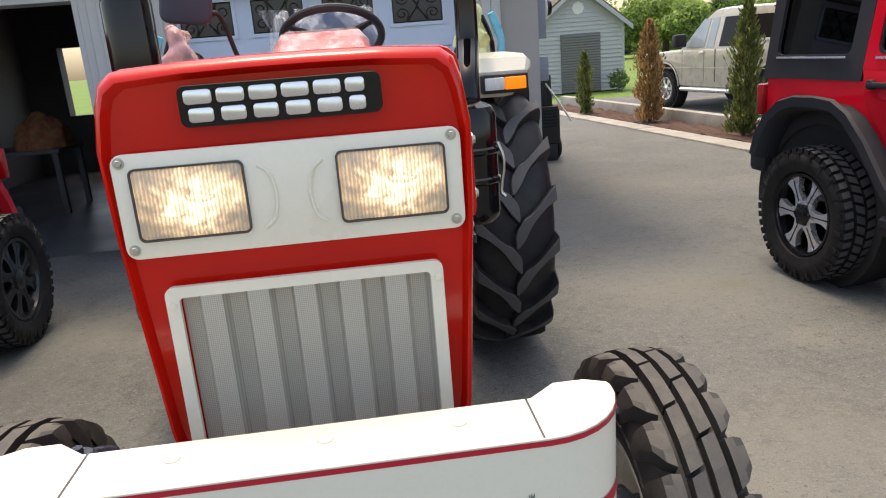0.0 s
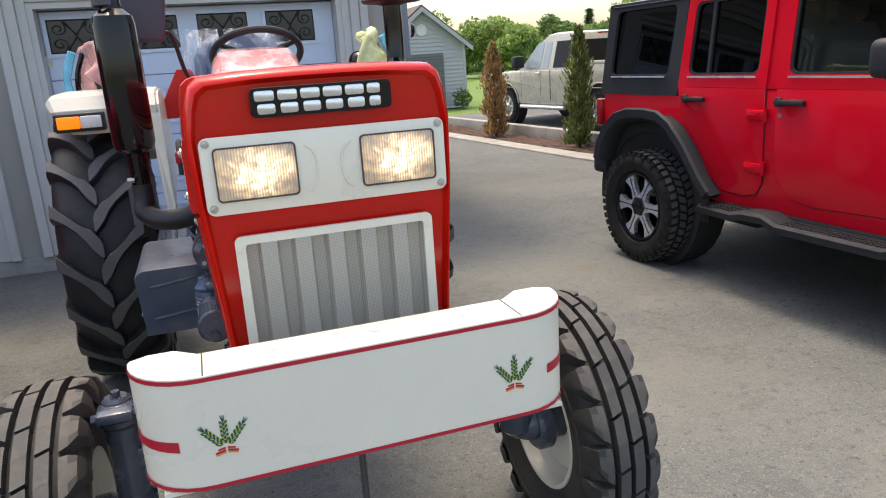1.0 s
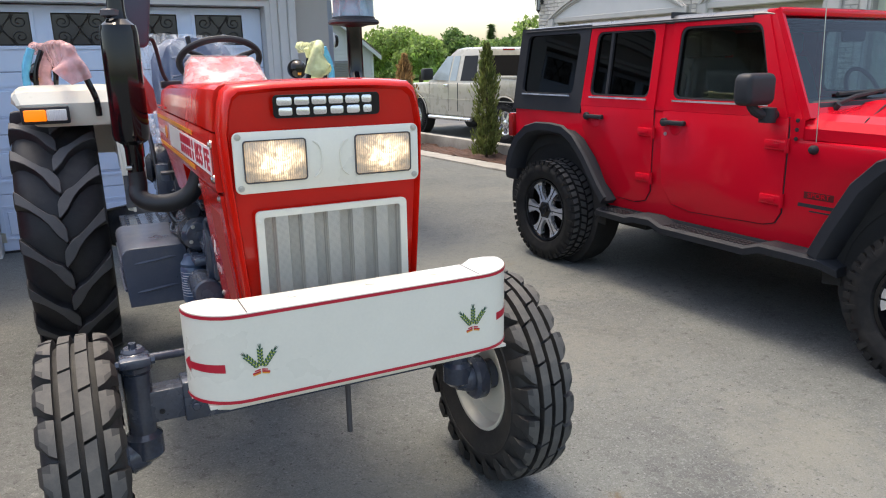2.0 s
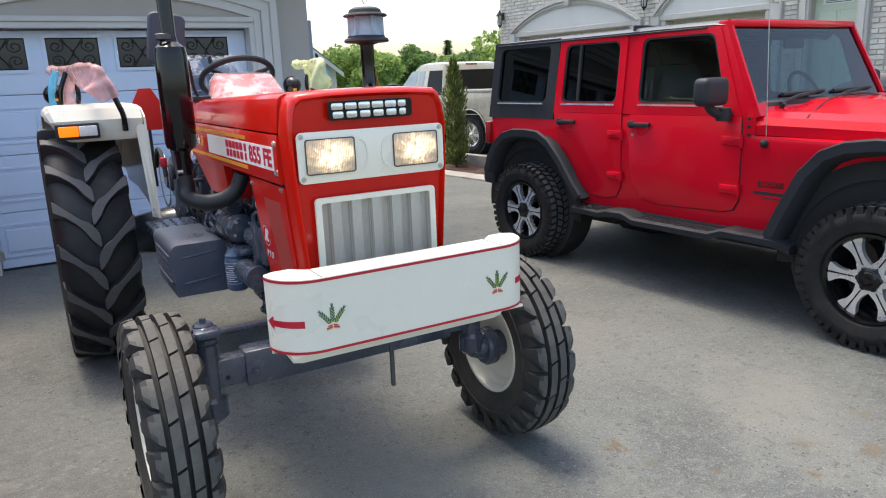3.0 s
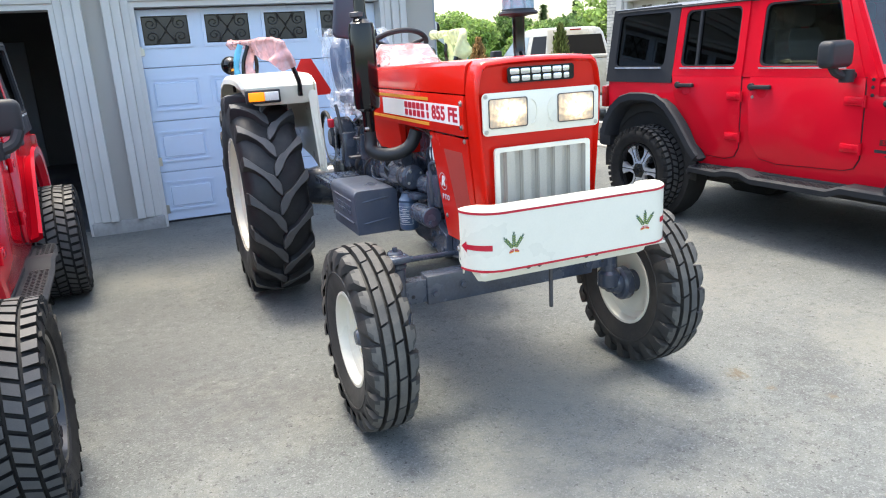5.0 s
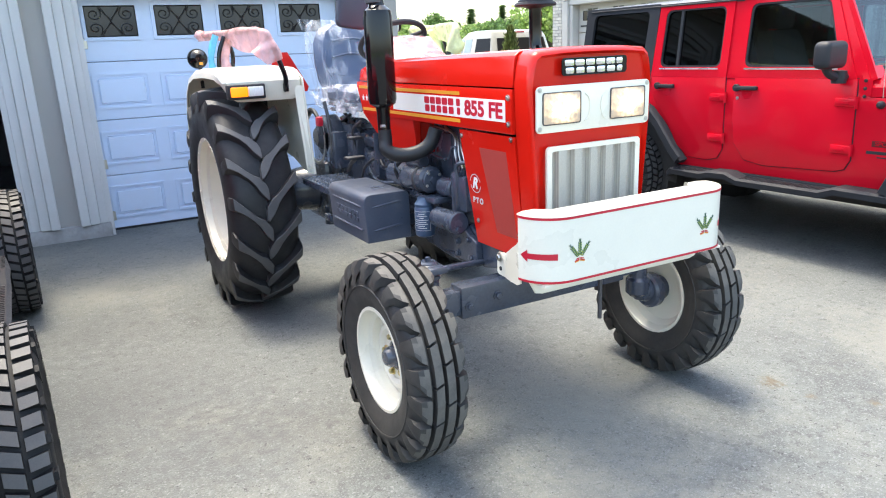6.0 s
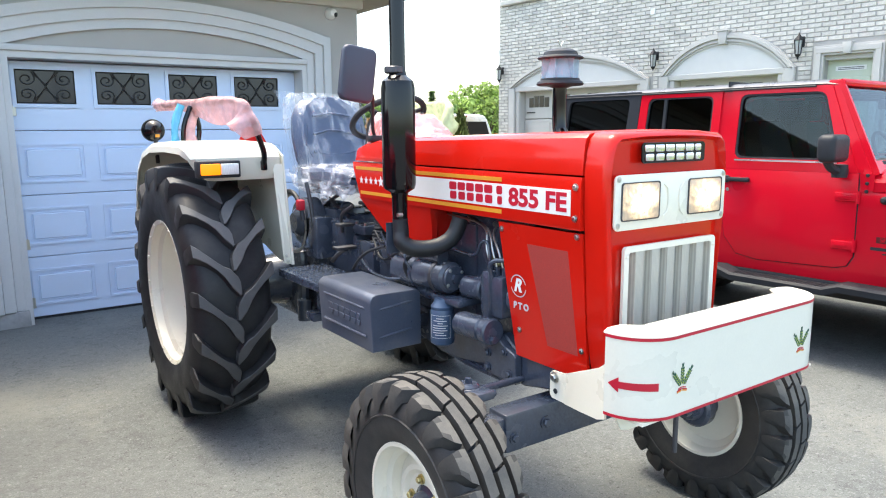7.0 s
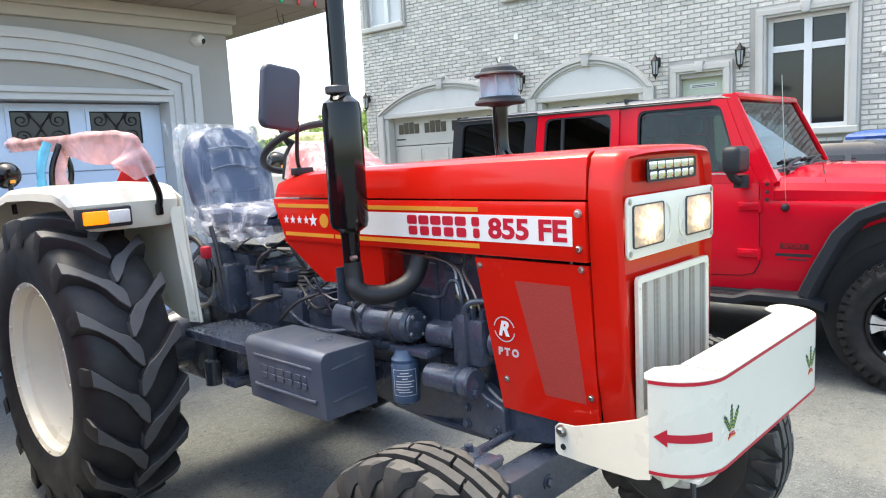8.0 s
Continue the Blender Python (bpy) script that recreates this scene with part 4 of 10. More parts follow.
def front_tyre(cx, r=0.412, w=0.195):
    """A three-rib steering tyre about the x axis."""
    bm = bmesh.new()
    base = r - 0.027
    prof = [(0.205, -w * 0.36), (0.22, -w * 0.42), (0.27, -w * 0.5), (0.32, -w * 0.52), (base - 0.035, -w * 0.47), (base - 0.012, -w * 0.36), (base - 0.003, -w * 0.2), (base, 0)]
    prof += [(a, -b) for a, b in prof[-2::-1]]
    bm_lathe(bm, prof, Matrix(((0, 0, 1, cx), (1, 0, 0, 0), (0, 1, 0, 0), (0, 0, 0, 1))), 60)

    def block(x0, x1, a0, a1, top, low, skew=0.0):
        p = []
        for rr, e in ((low, 1.0), (top, 0.965)):
            for x, k in ((x0, 0), (x1, 1)):
                for a in (a0, a1):
                    m = (a0 + a1) / 2
                    aa = m + (a - m) * e + skew * k
                    xm = (x0 + x1) / 2
                    p.append(bm.verts.new((cx + xm + (x - xm) * e, rr * math.sin(aa), rr * math.cos(aa))))
        fs = [bm.faces.new([p[i] for i in q]) for q in ((4, 5, 7, 6), (0, 1, 5, 4), (2, 6, 7, 3), (0, 4, 6, 2), (1, 3, 7, 5))]
        bmesh.ops.recalc_face_normals(bm, faces=fs)
    carcass, bm = bm, bmesh.new()
    n = 17
    d = 2 * math.pi / n
    for k in range(n):
        a = d * k
        # two middle ribs, cut by narrow slots; each block in two so that it follows the round
        for x0, x1, off in ((-0.039, -0.007, 0.0), (0.007, 0.039, 0.5)):
            block(x0, x1, a + off * d, a + (off + 0.49) * d, r, base - 0.015, 0.03)
            block(x0, x1, a + (off + 0.465) * d, a + (off + 0.95) * d, r, base - 0.015, 0.03)
    m = 22
    d = 2 * math.pi / m
    for k in range(m):
        for s in (-1, 1):
            a0 = d * (k + (0.5 if s > 0 else 0))
            rows = []
            for x, hw, top, low, sk in ((0.056, 0.44, 0.004, 0.04, 0), (0.075, 0.4, 0.006, 0.045, 0.02), (w * 0.5 - 0.004, 0.27, 0.012, 0.055, 0.05), (w * 0.5 + 0.009, 0.22, 0.04, 0.075, 0.07), (w * 0.5 + 0.012, 0.12, 0.08, 0.095, 0.08)):
                ang, h = a0 + sk, hw * d
                rows.append([(x, ang - h * 1.12, r - low), (x, ang - h, r - top - 0.002), (x, ang - h * 0.5, r - top), (x, ang + h * 0.5, r - top), (x, ang + h, r - top - 0.002), (x, ang + h * 1.12, r - low)])
            vs = [[bm.verts.new((cx + s * x, rr * math.sin(q), rr * math.cos(q))) for x, q, rr in row] for row in rows]
            fs = []
            for u, v in zip(vs, vs[1:]):
                for j in range(5):
                    fs.append(bm.faces.new((u[j], u[j + 1], v[j + 1], v[j])))
            fs.append(bm.faces.new(vs[0]))
            fs.append(bm.faces.new(vs[-1][::-1]))
            bmesh.ops.recalc_face_normals(bm, faces=fs)
    for s in (-1, 1):
        pts = [(cx + s * w * 0.51, 0.3 * math.sin(2 * math.pi * i / 40), 0.3 * math.cos(2 * math.pi * i / 40)) for i in range(40)]
        bm_tube(carcass, pts, 0.005, 5, 0, True)
    return carcass, bm


def placed(bm, y, z):
    return moved(bm, shift(0, y, z))


XAX = Matrix(((0, 0, 1, 0), (1, 0, 0, 0), (0, 1, 0, 0), (0, 0, 0, 1)))     # turns the z axis on to x


def lathe_x(prof, x, y, z, s=1, n=40):
    """A turned shape about an axis along x; heights grow towards s."""
    bm = bmesh.new()
    bm_lathe(bm, prof, shift(x, y, z) @ Matrix.Diagonal((s, 1, 1, 1)) @ XAX, n)
    bmesh.ops.recalc_face_normals(bm, faces=bm.faces)
    return bm


def build_tractor():
    T = thing("tractor", "red farm tractor with cream wheels, fenders and front bumper, headlamps lit", "tractor")
    # -- nose cowl --
    half = [(-0.236, 0.80), (-0.262, 0.95), (-0.287, 1.30), (-0.291, 1.44), (-0.281, 1.505), (-0.27, 1.538), (-0.25, 1.554), (-0.15, 1.561), (-0.05, 1.563)]
    full = half + rev(half)

    def at_y(pts, y, k=1.0, dz=0.0):
        return [(x * k, y, (z - 1.18) * k + 1.18 + dz) for x, z in pts]
    nose = part("nose_cowl", loft([at_y(full, 0.02, 0.93), at_y(full, 0.0, 0.955), at_y(full, 0.004, 0.975), at_y(full, 0.018, 0.995), at_y(full, 0.03, 1.0), at_y(full, 0.093, 1.004)], caps=True), RED, T)
    # side panel flanges of the nose
    for s in (-1, 1):
        x = s * 0.297
        sp = bmesh.new()
        rows = []
        for z, y1 in ((1.252, 0.494), (1.0, 0.467), (0.775, 0.44)):
            xx = s * (0.293 - (1.252 - z) * 0.09)
            rows.append([(xx, 0.097, z), (xx, y1, z), (xx - s * 0.012, y1, z), (xx - s * 0.012, 0.097, z)])
        pn = part("side_panel", loft(rows), RED, T)
        # perforated vent pressed into the panel
        vz = [(1.19, 0.16, 0.35), (0.85, 0.135, 0.275)]
        rows = []
        for z, y0, y1 in vz:
            xx = s * (0.2935 - (1.252 - z) * 0.09)
            rows.append([(xx, y0, z), (xx, y1, z), (xx - s * 0.006, y1, z), (xx - s * 0.006, y0, z)])
        part("vent_screen", loft(rows), VENT_RED, pn, "finely perforated red vent")
        for y, z in ((0.118, 1.241), (0.478, 1.228), (0.415, 0.875), (0.118, 0.872)):
            bolt(pn, (s * (0.2935 - (1.252 - z) * 0.09), y, z), (s, 0, 0), 0.007, 0.006)
        # belt panel with the decal
        rows = []
        for z, k in ((1.262, 0.299), (1.275, 0.3025), (1.40, 0.3025), (1.424, 0.298)):
            y1 = 1.5 + (z - 1.262) * 0.45
            rows.append([(s * k, 0.097, z), (s * k, y1 - 0.02, z), (s * (k - 0.02), y1, z), (s * (k - 0.05), y1, z), (s * (k - 0.05), 0.097, z)])
        belt = part("belt_panel", loft(rows), RED, T)
        for y, z in ((0.118, 1.394), (0.118, 1.298)):
            bolt(belt, (s * 0.3025, y, z), (s, 0, 0), 0.008, 0.008)

        def flat(name, y0, y1, z0, z1, material, h=0.0015, label=""):
            return part(name, box(s * 0.3025, s * (0.3025 + h), y0, y1, z0, z1), material, belt, label)
        if s:
            for z0, z1, y1 in ((1.392, 1.406, 1.515), (1.282, 1.296, 1.475)):
                flat("stripe", 0.466, 1.16, z0, z1, DECAL_YELLOW)
                flat("stripe", 1.17, y1, z0, z1, DECAL_YELLOW)
            flat("name_band", 0.137, 1.10, 1.304, 1.384, DECAL_WHITE, label="white model band")
            # lettering reads from each side
            tm = text_mesh("855 FE", 0.1, 0.0006, 1.0, 0.0035)
            xs, zs = [v.co.x for v in tm.verts], [v.co.y for v in tm.verts]
            kx, kz = 0.275 / (max(xs) - min(xs)), 0.062 / (max(zs) - min(zs))
            mid = Vector(((max(xs) + min(xs)) / 2, (max(zs) + min(zs)) / 2, 0))
            for v in tm.verts:
                v.co = Vector(((v.co.x - mid.x) * kx, (v.co.y - mid.y) * kz, v.co.z))
            rot = Matrix(((0, 0, s, s * 0.3045), (s, 0, 0, 0.29), (0, 1, 0, 1.345), (0, 0, 0, 1)))
            islands("character", moved(tm, rot), DECAL_RED, belt)
            for i in range(6):
                y = 0.462 + i * 0.053
                for z0, z1, inset in ((1.348, 1.377, 0.0), (1.313, 1.342, 0.005)):
                    part("name_bar", prism(rrect(y, y + (0.045 if i else 0.03) - inset, z0, z1, 0.007, 3), shift(0.304 if s > 0 else -0.3052, 0, 0) @ YZ, 0.0012), DECAL_RED, belt)
            for i in range(5):
                cy, cz, rr = 1.465 - i * 0.044, 1.345, 0.0175 if i < 4 else 0.026
                star = [(cy + rr * (1 if q % 2 == 0 else 0.42) * math.sin(q * math.pi / 5), cz + rr * (1 if q % 2 == 0 else 0.42) * math.cos(q * math.pi / 5)) for q in range(10)]
                part("star", prism(star, shift(s * 0.3027 if s > 0 else -0.304, 0, 0) @ YZ, 0.0013), DECAL_WHITE, belt)
            part("seal", lathe([(0, 0), (0.026, 0), (0.026, 0.0015), (0.02, 0.0018), (0.02, 0.0012), (0, 0.0012)], (s * 0.3026, 1.222, 1.345), (s, 0, 0), 24), DECAL_YELLOW, belt)
    # -- hinged bonnet --
    hb_half = [(-0.297, 1.430), (-0.2965, 1.445), (-0.2895, 1.52), (-0.284, 1.541), (-0.272, 1.552), (-0.258, 1.557), (-0.15, 1.563), (-0.05, 1.565)]
    hs = hb_half + rev(hb_half)
    secs = []
    for y, k, dz in ((0.0975, 0.997, -0.002), (0.102, 1.0, 0), (0.5, 1.0, -0.008), (1.0, 1.0, -0.02), (1.28, 1.0, -0.028), (1.45, 0.985, -0.036), (1.55, 0.955, -0.05), (1.585, 0.9, -0.075)):
        secs.append([(x * k, y, 1.43 + (z - 1.43) * (1 if y < 1.4 else (0.95 if y < 1.5 else 0.85)) + dz * ((z - 1.43) / 0.135)) for x, z in hs])
    part("bonnet", loft(secs), RED, T, angle=24)
    part("rear_cowl_rib", box(-0.301, -0.296, 1.22, 1.5, 1.438, 1.445), RED, T)
    # red lower rear cowl and inner firewall
    for s in (-1, 1):
        rows = [[(s * 0.288, 0.93, 1.264), (s * 0.288, 1.52, 1.264), (s * 0.25, 1.52, 1.264), (s * 0.25, 0.93, 1.264)],
                [(s * 0.28, 0.93, 1.20), (s * 0.28, 1.43, 1.20), (s * 0.25, 1.43, 1.20), (s * 0.25, 0.93, 1.20)],
                [(s * 0.27, 0.94, 1.115), (s * 0.27, 1.29, 1.105), (s * 0.25, 1.29, 1.105), (s * 0.25, 0.94, 1.115)]]
        part("lower_cowl", loft(rows), RED, T)
    part("firewall", box(-0.24, 0.24, 0.945, 0.96, 1.1, 1.43), RED, T)
    part("tank", box(-0.26, 0.26, 0.97, 1.5, 1.2, 1.425, 0.03), BLACK_PLASTIC, T, "dark inner tank under the bonnet")
    part("radiator", box(-0.2, 0.2, 0.1, 0.2, 0.83, 1.4, 0.01), BLACK_PLASTIC, T)
    part("fan_shroud", lathe([(0.21, 0), (0.2, 0.06), (0.19, 0.06), (0.19, 0), (0.21, 0)], (0, 0.21, 1.05), (0, 1, 0), 28), BLACK_PLASTIC, T)
    # -- badge: dark plate with plain bright blocks --
    plate = part("badge", prism(rrect(-0.152, 0.152, 1.464, 1.526, 0.012, 4), shift(0, -0.004, 0) @ XZ, 0.006, 0.001, 1), BLACK_GLOSS, T, "black badge plate with bright metal blocks")
    for i in range(6):
        x = -0.143 + i * 0.048
        wd = 0.042 if i < 5 else 0.03
        for z0, z1, inset in ((1.4975, 1.5195, 0.0), (1.4705, 1.4925, 0.004)):
            part("badge_bar", prism(rrect(x + inset, x + wd, z0, z1, 0.006, 3), shift(0, -0.008, 0) @ XZ, 0.005, 0.0015, 2), CHROME, plate)
    # -- lamp panel --
    lp = bmesh.new()
    bm_prism(lp, rrect(-0.267, 0.268, 1.268, 1.433, 0.018, 4), shift(0, -0.007, 0) @ XZ, 0.009, 0.003, 2)
    panel = part("lamp_panel", lp, CREAM, T)
    for s in (-1, 1):
        # rounded swage beside each lamp
        pts = [(s * 0.05, -0.008, 1.30), (s * 0.033, -0.0085, 1.315), (s * 0.026, -0.0085, 1.35), (s * 0.033, -0.0085, 1.385), (s * 0.05, -0.008, 1.4)]
        part("swage", tube(pts, 0.003, 6, 5), CREAM, panel)
        bez = part("headlamp", ring(rrect(s * 0.156 - 0.086, s * 0.156 + 0.086, 1.2955, 1.4105, 0.01, 4), rrect(s * 0.156 - 0.083, s * 0.156 + 0.083, 1.2985, 1.4075, 0.008, 4), shift(0, -0.012, 0) @ XZ, 0.008), DARK_STEEL, T, "lit rectangular headlamp in a thin metal bezel")
        bm = bmesh.new()
        bm_prism(bm, rrect(-0.083, 0.083, -0.0545, 0.0545, 0.008, 4), shift(0, -0.012, 0) @ XZ, 0.014, 0.004, 2)
        ob = part("lens", bm, LAMP, bez, "lit fluted glass lens")
        ob.location = (s * 0.156, 0, 1.353)
        for x, z in ((s * 0.253, 1.42), (s * 0.253, 1.284)):
            bolt(panel, (x, -0.007, z), (0, -1, 0), 0.006, 0.004, name="screw")
    # -- grille --
    fr = part("grille", ring(rrect(-0.222, 0.224, 0.82, 1.218, 0.014, 4), rrect(-0.201, 0.203, 0.84, 1.2, 0.008, 4), shift(0, -0.010, 0) @ XZ, 0.011), CREAM, T, "cream-framed corrugated grille")
    bm = bmesh.new()
    prof, x, k = [], -0.201, 0
    while x < 0.203:
        hi = k % 2 == 1
        y = -0.009 if hi else 0.012
        wd = 0.034 if hi else 0.026
        prof += [(x, y), (min(x + wd, 0.203), y)]
        x += wd + 0.007
        k += 1
    lo = [bm.verts.new((a, b, 0.84)) for a, b in prof]
    up = [bm.verts.new((a, b, 1.2)) for a, b in prof]
    for i in range(len(prof) - 1):
        bm.faces.new((lo[i], lo[i + 1], up[i + 1], up[i]))
    part("grille_screen", bm, GRILLE, fr, "corrugated perforated metal screen", angle=20)
    for x in (-0.212, 0.214):
        bolt(fr, (x, -0.010, 1.188), (0, -1, 0), 0.005, 0.004, CREAM, "screw")
    # -- bumper --
    out = []
    for k in range(9):
        a = radians(180 + 90 * k / 8)
        out.append((-0.325 + 0.13 * math.cos(a), -0.155 + 0.13 * math.sin(a)))
    outline = out + [(-x, y) for x, y in out[::-1]]            # runs from the right end round the front to the left
    t = 0.008
    inner = [(x * (1 - t / 0.46), y + t if abs(x) < 0.33 else y + t * 0.6) for x, y in outline]
    bm = bmesh.new()
    sk = []
    for ring_pts in (outline, inner):
        sk.append([[bm.verts.new((x, y, z)) for x, y in ring_pts] for z in (0.806, 1.03)])
    for a in range(len(outline) - 1):
        bm.faces.new((sk[0][0][a], sk[0][0][a + 1], sk[0][1][a + 1], sk[0][1][a]))
        bm.faces.new((sk[1][0][a + 1], sk[1][0][a], sk[1][1][a], sk[1][1][a + 1]))
        bm.faces.new((sk[0][1][a], sk[0][1][a + 1], sk[1][1][a + 1], sk[1][1][a]))
        bm.faces.new((sk[0][0][a + 1], sk[0][0][a], sk[1][0][a], sk[1][0][a + 1]))
    for a in (0, -1):
        bm.faces.new((sk[0][0][a], sk[0][1][a], sk[1][1][a], sk[1][0][a]))
    bmesh.ops.recalc_face_normals(bm, faces=bm.faces)
    bp = part("bumper", bm, CREAM, T, "cream steel bumper with red edging and grain emblems")
    top = outline + [(0.452, -0.145), (0.42, -0.128), (0.37, -0.128), (0.325, -0.168), (-0.325, -0.168), (-0.37, -0.128), (-0.42, -0.128), (-0.452, -0.145)]
    bm = bmesh.new()
    bm_prism(bm, top, shift(0, 0, 1.028), 0.006, 0.0015, 1)
    part("top_plate", bm, CREAM, bp)
    for x in (-0.19, 0.02, 0.21):
        part("rivet", lathe([(0.012, 0), (0.0115, 0.0025), (0.007, 0.004), (0, 0.0045)], (x, -0.215, 1.034), n=14), CREAM, bp)
    for x in (-0.318, 0.318):
        part("weld_seam", box(x - 0.0015, x + 0.0015, -0.283, -0.168, 1.0335, 1.0348), DARK_STEEL, bp)
    for z in (0.808, 1.026):
        bm = bmesh.new()
        pts = [(x * 1.004, y - 0.0008) for x, y in outline]
        a = [[bm.verts.new((x, y, zz)) for x, y in pts] for zz in (z - 0.0042, z + 0.0042)]
        for i in range(len(pts) - 1):
            bm.faces.new((a[0][i], a[0][i + 1], a[1][i + 1], a[1][i]))
        part("edge_stripe", bm, DECAL_RED, bp)
    for s in (-1, 1):
        rows = []
        for x, y, z0, z1 in ((0.45, -0.155, 0.785, 0.945), (0.43, -0.11, 0.765, 0.915), (0.375, 0.01, 0.735, 0.86), (0.318, 0.125, 0.706, 0.808), (0.304, 0.15, 0.70, 0.797), (0.30, 0.205, 0.70, 0.792), (0.30, 0.215, 0.71, 0.782)):
            rows.append([(s * x, y, z0), (s * (x - 0.008), y, z0), (s * (x - 0.008), y, z1), (s * x, y, z1)])
        br = part("side_bracket", loft(rows), CREAM, bp)
        bolt(br, (s * 0.302, 0.19, 0.775), (s, 0, 0), 0.012, 0.014)
        part("bolt_hole", cyl((s * 0.299, 0.187, 0.728), (s * 0.3035, 0.187, 0.728), 0.009, n=12), BLACK_PLASTIC, br)
        bm = bmesh.new()
        bm_box(bm, s * 0.42, s * 0.30, -0.26, -0.1, 0.792, 0.800)
        part("under_flange", bm, CREAM, bp)

        # grain emblem: three ears over a zigzag
        def leaf(cx, cz, a, ln, wd, material):
            cx, cz, ln, wd = ex + (cx - ex) * es, ez + (cz - ez) * es, ln * es, wd * es * 1.25
            pts = [(cx + ln * u * math.sin(a) + wd * v * math.cos(a), cz + ln * u * math.cos(a) - wd * v * math.sin(a)) for u, v in ((0, 0), (0.35, 0.5), (0.75, 0.35), (1, 0), (0.75, -0.35), (0.35, -0.5))]
            return part("emblem_leaf", prism(pts, shift(0, -0.2864 - 0.0002 * (material is LEAF_YELLOW), 0) @ XZ, 0.0012), material, bp)
        ex, ez, es = s * 0.296, 0.883, 0.84
        for tilt in (-40, 0, 38):
            for j in range(5):
                u = 0.012 + j * 0.0105
                bx, bz = ex + u * math.sin(radians(tilt)), ez + u * math.cos(radians(tilt))
                for e in (-1, 1):
                    leaf(bx, bz, radians(tilt + e * 32), 0.016, 0.0058, LEAF_GREEN)
                    leaf(bx + e * 0.0022, bz + 0.002, radians(tilt + e * 34), 0.0085, 0.0028, LEAF_YELLOW)
            for e in (-14, 0, 14):
                leaf(ex + 0.062 * math.sin(radians(tilt)), ez + 0.062 * math.cos(radians(tilt)), radians(tilt + e), 0.02, 0.0016, LEAF_GREEN)
        for zz, material, hw in ((0.886, DECAL_RED, 0.016), (0.881, DECAL_RED, 0.021), (0.877, DECAL_YELLOW, 0.02)):
            for e in (-1, 1):
                pts = [(ex + e * 0.002, zz), (ex + e * hw, zz - 0.004 * (hw / 0.02)), (ex + e * hw, zz - 0.0075 * (hw / 0.02)), (ex + e * 0.002, zz - 0.0035)]
                part("emblem_bar", prism(pts, shift(0, -0.2864, 0) @ XZ, 0.0012), material, bp)
        # arrow wrapped round the end
        path = [(x * 1.003, y - 0.0006) for x, y in (outline if s < 0 else outline[::-1])]
        bm = bmesh.new()
        zc = 0.897
        path += [(path[-1][0] + (-s) * 0.001, path[-1][1])]
        run = [0.0]
        for a, b in zip(path, path[1:]):
            run.append(run[-1] + math.hypot(b[0] - a[0], b[1] - a[1]))

        def on_path(d):
            for a, b, u, v in zip(path, path[1:], run, run[1:]):
                if d <= v:
                    k = (d - u) / (v - u)
                    return a[0] + (b[0] - a[0]) * k, a[1] + (b[1] - a[1]) * k
            return path[-1]
        cols = [(0.012 + 0.032 * k / 4, 0.0215 * k / 4) for k in range(5)] + [(0.0441 + 0.106 * k / 12, 0.0095 + 0.0015 * k / 12) for k in range(13)]
        lo = [bm.verts.new((*on_path(d), zc - h)) for d, h in cols]
        up = [bm.verts.new((*on_path(d), zc + h)) if h else None for d, h in cols]
        for i in range(len(cols) - 1):
            bm.faces.new((lo[i], lo[i + 1], up[i + 1], up[i])) if i else bm.faces.new((lo[0], lo[1], up[1]))
        part("arrow", bm, DECAL_RED, bp)
    part("lower_bar", prism([(-0.43, 0.81), (-0.39, 0.742), (-0.36, 0.735), (0.36, 0.735), (0.39, 0.742), (0.43, 0.81)], shift(0, -0.165, 0) @ XZ, 0.008, 0.002, 1), CREAM, bp)
    for x in (-0.17, -0.12, 0.1, 0.15):
        bolt(bp, (x, -0.165, 0.765), (0, -1, 0), 0.007, 0.006, DARK_STEEL)
    part("tow_plate", box(-0.06, 0.05, -0.13, -0.02, 0.775, 0.79, 0.01), CREAM, bp)
    part("tow_pin", cyl((-0.005, -0.06, 0.53), (-0.005, -0.06, 0.81), 0.0085, n=10), DARK_STEEL, T, "dark steel drawbar pin")
    # -- front axle --
    bm = bmesh.new()
    bm_box(bm, -0.435, 0.435, 0.275, 0.37, 0.51, 0.645, 0.008)
    ax = part("axle_beam", bm, CASTING, T)
    for s in (-1, 1):
        bm = box(s * 0.43, s * 0.57, 0.285, 0.36, 0.525, 0.63, 0.006)
        part("axle_extension", bm, CASTING, ax)
        bm = bmesh.new()
        bm_cyl(bm, (s * 0.56, 0.315, 0.47), (s * 0.56, 0.315, 0.70), 0.042, n=24, bevel=0.006)
        bm_cyl(bm, (s * 0.56, 0.315, 0.70), (s * 0.56, 0.315, 0.725), 0.05, n=24, bevel=0.006)
        bm_cyl(bm, (s * 0.56, 0.315, 0.725), (s * 0.56, 0.315, 0.775), 0.036, n=20, bevel=0.008)
        bm_cyl(bm, (s * 0.56, 0.315, 0.775), (s * 0.56, 0.315, 0.79), 0.012, n=6)
        bm_cyl(bm, (s * 0.56, 0.315, 0.4), (s * 0.56, 0.315, 0.5), 0.056, n=24, bevel=0.018)
        part("king_pin", bm, CASTING, ax)
        part("clamp", box(s * 0.56 - 0.045, s * 0.56 + 0.045, 0.23, 0.31, 0.735, 0.765, 0.01), CASTING, ax)
        part("clamp_bolt", cyl((s * 0.56 - 0.055, 0.25, 0.75), (s * 0.56 + 0.055, 0.25, 0.75), 0.012, n=6), CASTING, ax)
        part("stub_axle", cyl((s * 0.55, 0.315, 0.43), (s * 0.62, 0.315, 0.418), 0.05, 0.06, n=24, bevel=0.01), CASTING, ax)
